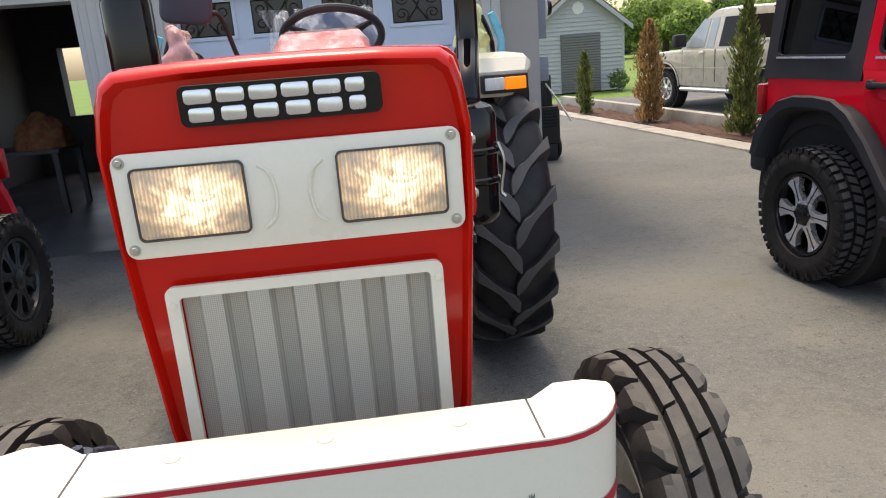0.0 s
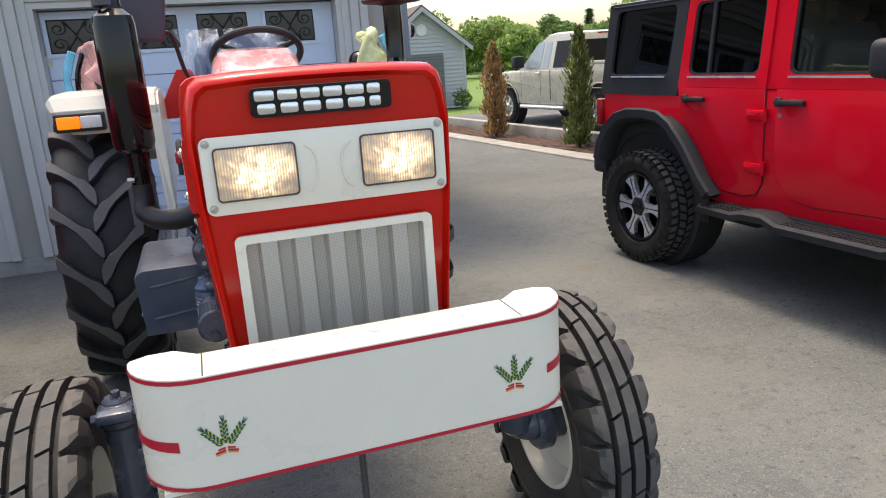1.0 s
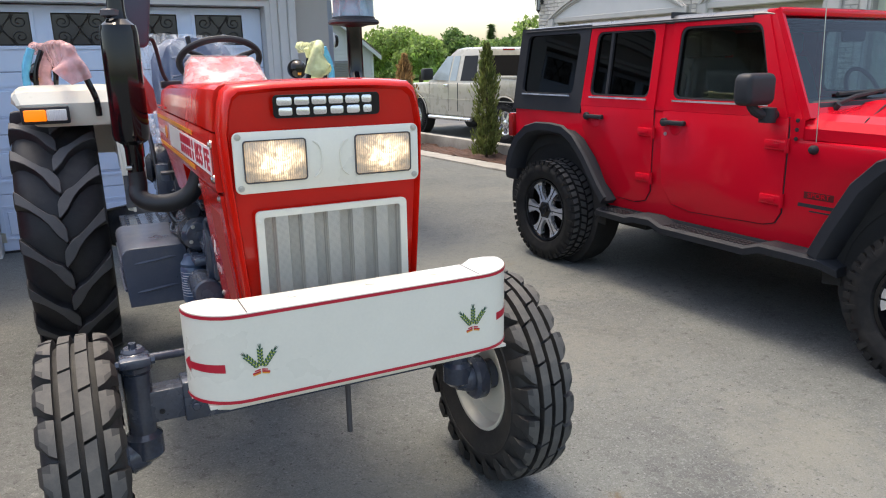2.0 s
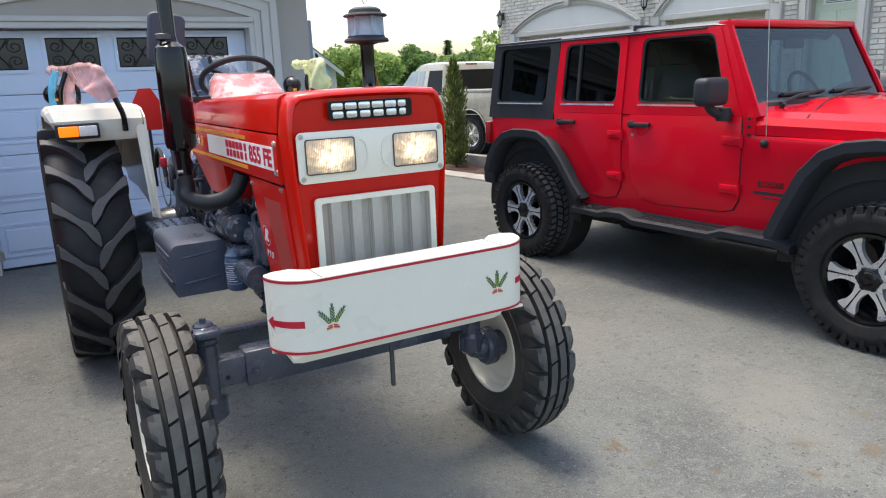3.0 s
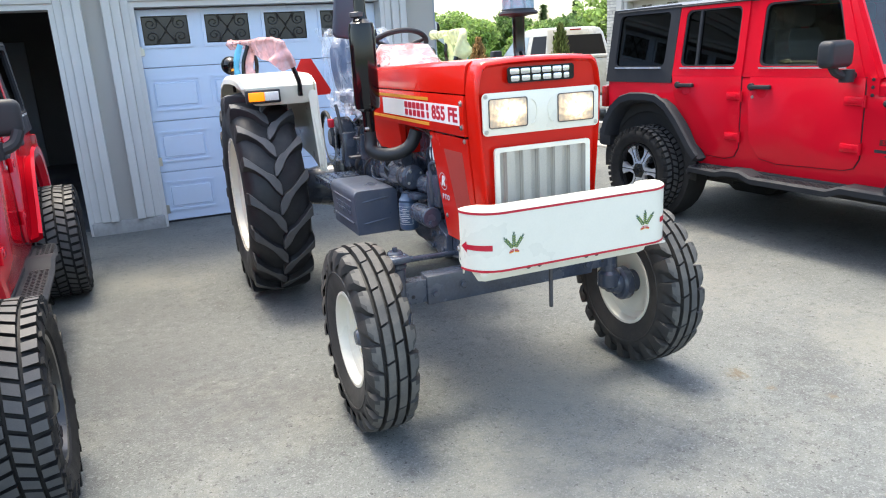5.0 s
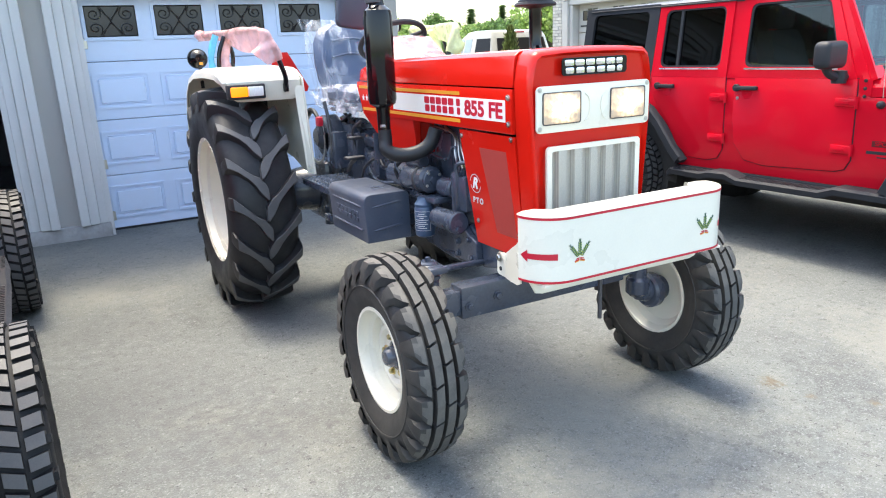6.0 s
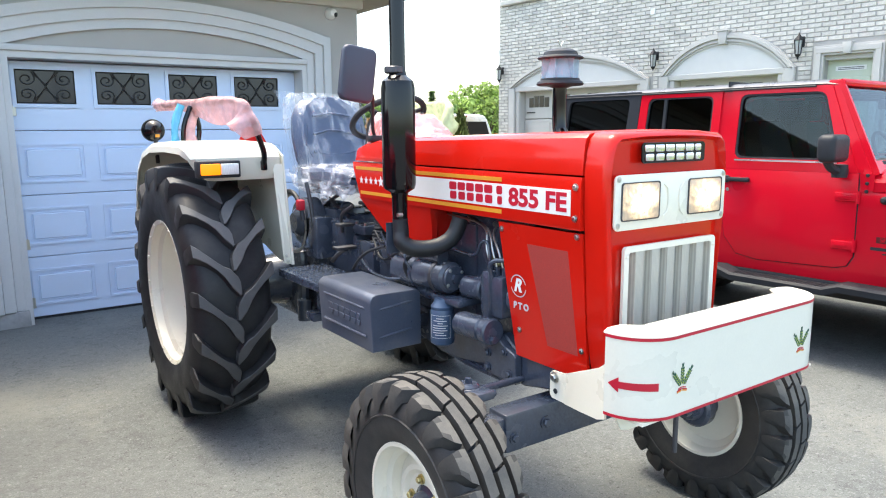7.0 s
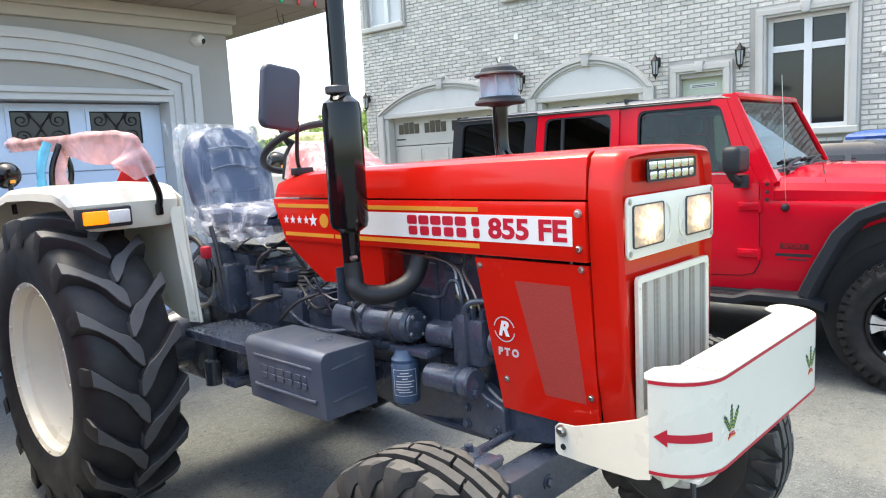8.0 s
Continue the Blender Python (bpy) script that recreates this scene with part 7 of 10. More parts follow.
def film_material(name, col, alpha, rough=0.3, swing=0.25, crease=0.006, fold_glints=False):
    """Thin crumpled plastic: part see-through, part milky."""
    m = mat(name, col, rough, var=0.08, scale=12, bump=crease, bscale=34)
    nd, ln = m.node_tree.nodes, m.node_tree.links
    bs = nd["Principled BSDF"]
    n = nd.new("ShaderNodeTexNoise")
    n.inputs["Scale"].default_value, n.inputs["Detail"].default_value = 14, 5
    tc = nd.new("ShaderNodeTexCoord")
    if fold_glints:                                      # slantwise milky streaks stand in for highlights along the creases
        mp = nd.new("ShaderNodeMapping")
        mp.inputs["Rotation"].default_value, mp.inputs["Scale"].default_value = (0.5, 0.6, 0.3), (1.5, 1.0, 0.4)
        n.inputs["Distortion"].default_value, n.inputs["Scale"].default_value = 1.2, 8
        ln.new(tc.outputs["Object"], mp.inputs[0])
        ln.new(mp.outputs[0], n.inputs[0])
    else:
        ln.new(tc.outputs["Object"], n.inputs[0])
    r = nd.new("ShaderNodeMapRange")
    r.inputs[1].default_value, r.inputs[2].default_value, r.inputs[3].default_value, r.inputs[4].default_value = 0.46 if fold_glints else 0.4, 0.78 if fold_glints else 0.7, max(alpha - swing * 0.6, 0.04), min(alpha + swing, 0.97)
    ln.new(n.outputs[0], r.inputs[0])
    ln.new(r.outputs[0], bs.inputs["Alpha"])
    return m


BOWL = film_material("clear_bowl", (0.7, 0.8, 0.86), 0.16, 0.05, 0.08)
FILM = film_material("clear_plastic_film", (0.86, 0.88, 0.92), 0.15, 0.12, 0.36, 0.05, True)
CUSHION_FILM = film_material("bunched_clear_film", (0.68, 0.7, 0.78), 0.42, 0.12, 0.45, 0.05, True)
# Whitish colour here stands in for sky sheen on the instrument cowl.
DASH_SHEEN_FILM = film_material("sky_sheen_film", (0.88, 0.84, 0.84), 0.38, 0.15, 0.3)
PINK_FILM = film_material("pink_plastic_film", (0.9, 0.5, 0.47), 0.6, 0.25)
YELLOW_FILM = film_material("yellow_plastic_film", (0.8, 0.82, 0.42), 0.8)
BLUE_FILM = film_material("blue_plastic_film", (0.12, 0.5, 0.72), 0.85)
tractor = build_tractor()

# ---- road vehicles; each is built with its nose towards -y of its own frame ----
TINT_DARK = glass("dark_tinted_glass", (0.03, 0.03, 0.032), 0.03, 1.42)
TINT_LIGHT = glass("light_tinted_glass", (0.56, 0.62, 0.6), 0.0, 1.45)
WINDSHIELD = glass("windshield_glass", (0.36, 0.53, 0.66), 0.0, 1.55)
INTERIOR = mat("dark_cabin_trim", (0.03, 0.03, 0.032), 0.7, var=0.15, scale=8)
MACHINED = mat("machined_alloy", (0.76, 0.76, 0.78), 0.28, metal=0.75, var=0.06)
BLACK_WHEEL = mat("black_wheel_paint", (0.014, 0.014, 0.015), 0.35, var=0.1, coat=0.3)
PEARL = mat("pearl_beige_paint", (0.47, 0.435, 0.355), 0.3, var=0.02, coat=0.6, dirt=(0.34, 0.3, 0.24), dirt_amt=0.1)
TRUCK_GLASS = mat("privacy_glass", (0.014, 0.013, 0.013), 0.15, var=0.1, rvar=0.04)
TRUCK_GLASS.node_tree.nodes["Principled BSDF"].inputs["Specular IOR Level"].default_value = 0.12
# Pale base colour paints the sky's reflection into the cab glass.
PALE_GLASS = mat("painted_sky_glass", (0.3, 0.36, 0.38), 0.07, var=0.25, scale=2.5, rvar=0.03)
DARK_PAINT = mat("black_car_paint", (0.012, 0.013, 0.015), 0.2, var=0.06, coat=0.8)
TAIL_RED = mat("red_lamp_lens", (0.35, 0.008, 0.008), 0.15, var=0.05)
ROOF_GREY = mat("satin_dark_hard_top", (0.06, 0.063, 0.07), 0.3, var=0.1, bump=0.0004, bscale=400, coat=0.4)
UNDER = mat("underbody", (0.02, 0.02, 0.02), 0.9, var=0.2)


def place_thing(t, x, y, deg, z=0.0, size=1.0):
    t.matrix_world = pose(x, y, z, 0, 0, deg) @ Matrix.Scale(size, 4)
    return t


def tread_tyre(cx, r, w, rim, n=44):
    """An all-terrain tyre about the x axis: staggered blocks and shoulder lugs."""
    bm = bmesh.new()
    base = r - 0.018
    prof = [(rim, -w * 0.38), (rim + 0.015, -w * 0.46), (rim + 0.06, -w * 0.51), ((rim + r) / 2, -w * 0.52), (r - 0.05, -w * 0.5), (base - 0.014, -w * 0.44), (base, -w * 0.34), (base + 0.001, 0)]
    prof += [(a, -b) for a, b in prof[-2::-1]]
    carcass = bmesh.new()
    bm_lathe(carcass, prof, Matrix(((0, 0, 1, cx), (1, 0, 0, 0), (0, 1, 0, 0), (0, 0, 0, 1))), 64)
    d = 2 * math.pi / n

    def block(x0, x1, a0, a1, top, low, skew):
        p = []
        for rr, e in ((low, 1.0), (top, 0.88)):
            for x, k in ((x0, -0.5), (x1, 0.5)):
                for a in (a0, a1):
                    m, xm = (a0 + a1) / 2, (x0 + x1) / 2
                    aa = m + (a - m) * e + skew * k
                    p.append(bm.verts.new((cx + xm + (x - xm) * e, rr * math.sin(aa), rr * math.cos(aa))))
        fs = [bm.faces.new([p[i] for i in q]) for q in ((4, 5, 7, 6), (0, 1, 5, 4), (2, 6, 7, 3), (0, 4, 6, 2), (1, 3, 7, 5))]
        bmesh.ops.recalc_face_normals(bm, faces=fs)
    for k in range(n):
        a = k * d
        block(-w * 0.10, w * 0.10, a, a + d * 0.8, r, base - 0.01, 0.05)
        block(-w * 0.30, -w * 0.12, a + d * 0.4, a + d * 1.2, r - 0.001, base - 0.01, -0.05)
        block(w * 0.12, w * 0.30, a + d * 0.4, a + d * 1.2, r - 0.001, base - 0.01, -0.05)
        for s in (-1, 1):
            block(s * w * 0.32, s * w * 0.49, a, a + d * 0.72, r - 0.008, base - 0.03, 0.02 * s)
            if k % 2 == 0:
                block(s * w * 0.44, s * w * 0.525, a + d * 0.1, a + d * 0.6, r - 0.03, base - 0.07, 0.0)
    return carcass, bm


def alloy_wheel(parent, x, y, z, s, r, w, rim, spokes, face, dark, tyre_label, tread_in=0.0):
    """Rim and tyre; the machined face lies on the side s."""
    barrel = part("wheel", lathe_x([(rim * 0.88, -w * 0.42), (rim * 1.02, -w * 0.42), (rim * 0.9, -w * 0.3), (rim * 0.86, 0), (rim * 0.9, w * 0.3), (rim * 1.02, w * 0.40), (rim * 1.0, w * 0.43), (rim * 0.93, w * 0.42), (rim * 0.86, w * 0.25), (rim * 0.8, 0), (rim * 0.78, -w * 0.1), (0.03, -w * 0.1)], x, y, z, s, 44), dark, parent, "alloy wheel with a lugged tyre")
    carcass, blocks = tread_tyre(x - s * tread_in, r, w + 2 * tread_in, rim)
    part("tyre", moved(carcass, shift(0, y, z)), RUBBER, barrel, tyre_label)
    tread = tagged(part("tread", moved(blocks, shift(0, y, z)), RUBBER, barrel, "staggered tread blocks, dusty on top"), kind="stuff")
    scuffed(tread, TREAD_TOP, y, z, r - 0.012)
    for k in range(spokes):
        a = 2 * math.pi * (k + 0.5) / spokes
        bm = bmesh.new()
        # a spoke that narrows at its waist and splits at the rim
        out = [(0.0, 0.04), (rim * 0.28, 0.04), (rim * 0.36, 0.033), (rim * 0.46, 0.0265), (rim * 0.56, 0.0255), (rim * 0.66, 0.03), (rim * 0.76, 0.041), (rim * 0.84, 0.054), (rim * 0.9, 0.06), (rim * 0.905, 0.062), (rim * 1.0, 0.064)]
        rows = []
        for q, hw in out:
            h = w * 0.34 + 0.012 * (1 - q / rim) if q < rim * 0.9 else w * 0.37
            rows.append([(h, -hw, q), (h, -hw * 0.12, q), (h - 0.008, 0, q), (h, hw * 0.12, q), (h, hw, q), (h - 0.035, hw, q), (h - 0.035, -hw, q)])
        rows = [[(x + s * px, py, pz) for px, py, pz in row] for row in rows]
        sp = loft(rows)
        rot = shift(x, y, z) @ Matrix.Rotation(a, 4, "X") @ shift(-x, 0, 0)
        leg = part("spoke", moved(sp, rot), face, barrel)
        slot = loft([[(x + s * (h + d), py, q) for d, py in ((0.0015, -0.0035), (0.0015, 0.0035), (-0.012, 0.0035), (-0.012, -0.0035))] for q, h in ((rim * 0.34, w * 0.34 + 0.008), (rim * 0.88, w * 0.34 + 0.0018), (rim * 0.99, w * 0.37))])
        part("spoke_slot", moved(slot, rot), dark, leg)
    if face is MACHINED and rim > 0.24:
        bm = bmesh.new()
        for k in range(6):
            a = 2 * math.pi * (k + 0.5) / 6
            bm_cyl(bm, (x + s * w * 0.31, y + 0.056 * math.sin(a), z + 0.056 * math.cos(a)), (x + s * w * 0.415, y + 0.052 * math.sin(a), z + 0.052 * math.cos(a)), 0.018, n=10, bevel=0.004)
        bm_lathe(bm, [(0.058, 0), (0.05, w * 0.1), (0.036, w * 0.13), (0.02, w * 0.115), (0, w * 0.115)], shift(x + s * w * 0.32, y, z) @ Matrix.Diagonal((s, 1, 1, 1)) @ XAX, 20)
        part("hub_cover", bm, dark, barrel, "black lobed centre cap")
    part("hub_cap", lathe_x([(0.066, w * 0.30), (0.062, w * 0.40), (0.05, w * 0.43), (0, w * 0.44)], x, y, z, s, 24), dark if face is MACHINED else face, barrel)
    for k in range(5):
        a = 2 * math.pi * k / 5
        part("lug_nut", cyl((x + s * w * 0.34, y + 0.05 * math.sin(a), z + 0.05 * math.cos(a)), (x + s * w * 0.41, y + 0.05 * math.sin(a), z + 0.05 * math.cos(a)), 0.011, n=6), BLACK_GLOSS, barrel)
    return barrel


def off_roader(label, flare_mat, wheel_face, wheel_dark, track=0.80, flare_out=0.945, mirror_out=0.93):
    J = thing("off_road_car", label, "car")
    B = 0.80
    R0, F0, WR = 1.48, -1.42, 0.408

    def lean(bm, s):
        """Leans the upper body inwards."""
        for v in bm.verts:
            if v.co.z > 1.24:
                v.co.x -= s * (v.co.z - 1.24) * 0.11
        return bm
    # tub with wheel openings
    def arch_pts(c, r, a0, a1, n=10):
        return [(c + r * math.cos(radians(a0 + (a1 - a0) * k / n)), 0.44 + r * math.sin(radians(a0 + (a1 - a0) * k / n))) for k in range(n + 1)]
    outline = [(2.06, 0.66), (2.06, 1.235), (-0.60, 1.255), (-0.62, 1.14), (-1.98, 1.10), (-2.02, 0.72)] 
    outline += [(-1.97, 0.62)] + arch_pts(F0, 0.52, 160, 14) + [(-0.9, 0.53), (0.86, 0.53)] + arch_pts(R0, 0.52, 166, 20)
    bm = bmesh.new()
    bm_prism(bm, outline, shift(-B, 0, 0) @ YZ, 2 * B, 0.025, 2)
    part("body", bm, JEEP_RED, J)
    part("underbody", box(-0.6, 0.6, -1.9, 1.95, 0.38, 0.55, 0.03), UNDER, J)
    part("fuel_tank", box(-0.55, 0.5, 0.72, 1.05, 0.33, 0.56, 0.03), UNDER, J)
    part("rear_axle", cyl((-0.7, 1.473, 0.42), (0.7, 1.473, 0.42), 0.05, n=14), UNDER, J)
    part("axle_housing", lathe([(0, -0.16), (0.1, -0.12), (0.15, 0), (0.1, 0.12), (0, 0.16)], (0.0, 1.473, 0.42), (1, 0, 0), 18), UNDER, J)
    part("silencer_box", box(-0.5, 0.5, 1.78, 1.93, 0.38, 0.56, 0.04), UNDER, J)
    part("cabin_floor", box(-0.74, 0.74, -0.6, 1.98, 1.2, 1.262), INTERIOR, J)
    for s in (-1, 1):
        X = s * B
        # doors
        def plate(name, out, depth, material, parent, lb="", bev=0.006):
            return part(name, prism(out, shift(X if s > 0 else X - depth, 0, 0) @ YZ, depth, bev, 2), material, parent, lb)
        fd = plate("front_door", [(-0.53, 1.25), (-0.535, 0.72), (-0.50, 0.655), (-0.43, 0.635), (0.10, 0.615), (0.26, 0.64), (0.36, 0.76), (0.385, 0.95), (0.385, 1.25)], 0.012, JEEP_RED, J)
        rd = plate("rear_door", [(0.465, 1.25), (0.462, 0.70), (0.50, 0.63), (0.60, 0.605), (0.78, 0.615), (0.90, 0.70), (1.02, 0.9), (1.17, 1.08), (1.20, 1.25)], 0.012, JEEP_RED, J)
        # dark shut lines round the doors
        for d, out in ((fd, [(-0.53, 1.25), (-0.535, 0.72), (-0.50, 0.655), (-0.43, 0.635), (0.10, 0.615), (0.26, 0.64), (0.36, 0.76), (0.385, 0.95), (0.385, 1.25)]),
                       (rd, [(0.465, 1.25), (0.462, 0.70), (0.50, 0.63), (0.60, 0.605), (0.78, 0.615), (0.90, 0.70), (1.02, 0.9), (1.17, 1.08), (1.20, 1.25)])):
            my, mz = sum(p[0] for p in out) / len(out), 0.95
            wide = [(my + (y - my) * 1.011, mz + (z - mz) * 1.012) for y, z in out]
            bm = bmesh.new()
            bm_ring(bm, wide, [(my + (y - my) * 0.99, mz + (z - mz) * 0.99) for y, z in out], shift(X - 0.001 if s > 0 else X - 0.002, 0, 0) @ YZ, 0.003)
            part("shut_line", bm, BLACK_PLASTIC, d)
        # door upper frames with glass
        for nm, d, out, inn, tint in (("upper_frame", fd, [(-0.52, 1.25), (0.385, 1.25), (0.385, 1.81), (-0.30, 1.81)], [(-0.40, 1.325), (0.32, 1.325), (0.32, 1.772), (-0.265, 1.772)], TINT_LIGHT),
                                      ("upper_frame", rd, [(0.465, 1.25), (1.20, 1.25), (1.17, 1.81), (0.465, 1.81)], [(0.53, 1.325), (1.12, 1.325), (1.10, 1.772), (0.53, 1.772)], TINT_DARK)):
            low0, low1 = inn[0][0], inn[1][0]
            out, inn = round_poly(out, 0.004), round_poly(inn, 0.055)
            bm = bmesh.new()
            bm_ring(bm, out, inn, shift(X - 0.02 if s > 0 else X - 0.012, 0, 0) @ YZ, 0.032)
            f = part(nm, lean(bm, s), JEEP_RED, d)
            bm = bmesh.new()
            bm_prism(bm, inn, shift(X - 0.012 * s, 0, 0) @ YZ, 0.004)
            g = part("window", lean(bm, s), tint, d, "tinted side window")
            g.visible_shadow = False
            bm = bmesh.new()
            bm_ring(bm, inn, [(a + (0.012 if a < (low0 + low1) / 2 else -0.012), b + (0.012 if b < 1.5 else -0.012)) for a, b in inn], shift(X - 0.006 if s > 0 else X - 0.006, 0, 0) @ YZ, 0.014)
            part("window_seal", lean(bm, s), BLACK_PLASTIC, d)
            part("bright_sill", box(X + s * 0.010, X + s * 0.017, low0 + 0.01, low1 - 0.01, 1.308, 1.319), MACHINED, d)
        part("window_bar", lean(box(X - s * 0.012, X + s * 0.004, 0.935, 0.96, 1.325, 1.772), s), BLACK_PLASTIC, rd)
        for y0, d in ((0.19, fd), (0.95, rd)):
            bm = bmesh.new()
            bm_box(bm, X + s * 0.012, X + s * 0.045, y0 - 0.01, y0 + 0.18, 1.16, 1.19, 0.009)
            bm_cyl(bm, (X + s * 0.012, y0 + 0.165, 1.176), (X + s * 0.04, y0 + 0.165, 1.176), 0.027, n=16, bevel=0.004)
            bm_box(bm, X + s * 0.012, X + s * 0.03, y0, y0 + 0.02, 1.16, 1.192, 0.004)
            part("door_handle", bm, BLACK_PLASTIC, d, "black door handle")
            part("handle_cup", lathe([(0.05, 0.0), (0.046, 0.003), (0.03, 0.002), (0, 0.001)], (X + s * 0.012, y0 + 0.08, 1.145), (s, 0, 0), 18), JEEP_RED, d)
        part("lock", lathe([(0.013, 0), (0.012, 0.004), (0, 0.005)], (X + s * 0.012, 0.35, 1.10), (s, 0, 0), 14), STEEL, fd)
        for y0, d in ((-0.53, fd), (0.46, rd)):
            for z in (1.10, 0.79):
                bm = bmesh.new()
                bm_box(bm, X + s * 0.01, X + s * 0.03, y0 - 0.02, y0 + 0.13, z - 0.028, z + 0.028, 0.008)
                bm_box(bm, X + s * 0.03, X + s * 0.034, y0 + 0.03, y0 + 0.11, z - 0.012, z + 0.012, 0.003)
                bm_cyl(bm, (X + s * 0.02, y0 - 0.01, z - 0.04), (X + s * 0.02, y0 - 0.01, z + 0.04), 0.012, n=10)
                part("door_hinge", bm, JEEP_RED, d)
        part("centre_pillar", lean(box(X - s * 0.03, X - s * 0.002, 0.36, 0.49, 1.25, 1.82), s), JEEP_RED, J)
        # hard top side with its quarter window
        bm = bmesh.new()
        out, inn = [(1.205, 1.19), (2.07, 1.19), (2.03, 1.83), (1.175, 1.83)], [(1.31, 1.33), (1.96, 1.33), (1.93, 1.775), (1.28, 1.775)]
        out, inn = round_poly(out, 0.01), round_poly(inn, 0.05)
        bm_ring(bm, out, inn, shift(X - 0.03 if s > 0 else X - 0.014, 0, 0) @ YZ, 0.044)
        ht = part("hard_top_side", lean(bm, s), GREY_PLASTIC, J, "dark grey hard top side")
        bm = bmesh.new()
        bm_prism(bm, inn, shift(X - 0.008 * s, 0, 0) @ YZ, 0.004)
        g = part("quarter_window", lean(bm, s), TINT_DARK, ht, "dark quarter window")
        g.visible_shadow = False
        part("bright_sill", box(X + s * 0.010, X + s * 0.019, 1.33, 1.94, 1.31, 1.321), MACHINED, ht)
        # pillars, mirror
        part("belt_rail", box(X - s * 0.05, X - s * 0.0, -0.55, 2.04, 1.245, 1.275), JEEP_RED, J)
        mr = part("door_mirror", prism(rrect(-0.02, 0.21, 1.325, 1.495, 0.04, 4), shift(s * mirror_out, -0.40, 0) @ Matrix.Rotation(radians(0 if s > 0 else 180), 4, "Z") @ XZ, 0.11, 0.03, 3), BLACK_PLASTIC, J, "black door mirror")
        part("mirror_arm", tube([(X + s * 0.01, -0.44, 1.265), (X + s * 0.09, -0.44, 1.265), (X + s * 0.16, -0.42, 1.29), (X + s * 0.19, -0.40, 1.35)], 0.028, 10, 3), BLACK_PLASTIC, mr)
        part("mirror_pivot", lathe([(0.045, -0.04), (0.05, 0), (0.045, 0.04), (0, 0.045)], (X + s * 0.075, -0.44, 1.265), n=16), BLACK_PLASTIC, mr)
        # flares
        def flare(path):
            rows = []
            for i, (y, z) in enumerate(path):
                a, b = path[max(i - 1, 0)], path[min(i + 1, len(path) - 1)]
                d = Vector((b[0] - a[0], b[1] - a[1])).normalized()
                nv = Vector((-d.y, d.x))
                pts = []
                for x, h in ((0.79, -0.02), (0.79, 0.03), (0.83, 0.03), (flare_out - 0.03, 0.018), (flare_out, -0.005), (flare_out + 0.005, -0.06), (flare_out - 0.015, -0.07), (flare_out - 0.02, -0.03), (flare_out - 0.065, -0.005)):
                    pts.append((s * x, y + nv.x * h * -1, z + nv.y * h * -1))
                rows.append(pts)
            return loft(rows)
        part("rear_flare", flare([(0.80, 0.58), (0.88, 0.66), (1.04, 0.86), (1.17, 0.985), (1.27, 1.035), (1.4, 1.045), (1.58, 1.04), (1.7, 1.01), (1.81, 0.935), (1.89, 0.82), (1.93, 0.7)]), flare_mat, J)
        part("front_flare", flare([(-2.12, 0.92), (-2.06, 1.02), (-1.95, 1.075), (-1.75, 1.095), (-1.4, 1.095), (-1.25, 1.075), (-1.14, 1.03), (-1.04, 0.92), (-0.93, 0.70), (-0.86, 0.54)]), flare_mat, J)
        for c in (R0, F0):
            ang = [radians(-6 + 192 * k / 28) for k in range(29)]
            bm = bmesh.new()
            bm_prism(bm, [(c + 0.6 * math.cos(a), 0.44 + 0.6 * math.sin(a)) for a in ang] + [(c + 0.495 * math.cos(a), 0.44 + 0.495 * math.sin(a)) for a in ang[::-1]], shift(X + 0.001 if s > 0 else X - 0.005, 0, 0) @ YZ, 0.004)
            part("arch_liner", bm, UNDER, J)
            part("wheel_well", lathe_x([(0.50, -0.24), (0.515, 0.0), (0.50, 0.0), (0.0, -0.235), (0.0, -0.24), (0.5, -0.24)], s * 0.80, c, 0.46, s, 28), UNDER, J)
            alloy_wheel(J, s * track, c, WR, s, WR, 0.285, 0.25, 6 if wheel_face is MACHINED else 8, wheel_face, wheel_dark, "black all-terrain tyre", 0.022)
        # side step
        rows = []
        for y, z, w0, w1 in ((0.95, 0.49, 0.78, 0.86), (0.86, 0.53, 0.78, 0.93), (0.55, 0.53, 0.78, 0.955), (0.47, 0.55, 0.78, 0.955), (0.32, 0.555, 0.78, 0.955), (0.22, 0.52, 0.78, 0.955), (-0.42, 0.52, 0.78, 0.955), (-0.52, 0.555, 0.78, 0.955), (-0.86, 0.55, 0.78, 0.95), (-0.94, 0.50, 0.78, 0.88)):
            rows.append([(s * w0, y, z - 0.055), (s * w0, y, z), (s * (w1 - 0.02), y, z), (s * w1, y, z - 0.015), (s * (w1 - 0.01), y, z - 0.055)])
        sb = part("side_step", loft(rows), GREY_PLASTIC, J, "dark grey moulded side step")
        for y0, y1 in ((-0.41, 0.21), (0.57, 0.84)):
            bm = bmesh.new()
            k = y0
            while k < y1:
                for j in range(4):
                    bm_box(bm, s * (0.83 + j * 0.027), s * (0.848 + j * 0.027), k, k + 0.016, 0.519 if y0 < 0 else 0.529, 0.524 if y0 < 0 else 0.534)
                k += 0.03
            part("step_pad", bm, BLACK_PLASTIC, sb)
        part("rocker", box(X - s * 0.03, X + s * 0.004, -0.86, 0.84, 0.50, 0.54, 0.01), BLACK_PLASTIC, J)
        part("tail_lamp", box(s * 0.70, s * 0.83, 2.05, 2.12, 0.95, 1.15, 0.015), TAIL_RED, J)
        part("cowl_side", prism([(-0.62, 1.25), (-0.62, 1.145), (-0.55, 1.145), (-0.53, 1.25)], shift(X if s > 0 else X - 0.006, 0, 0) @ YZ, 0.006), JEEP_RED, J)
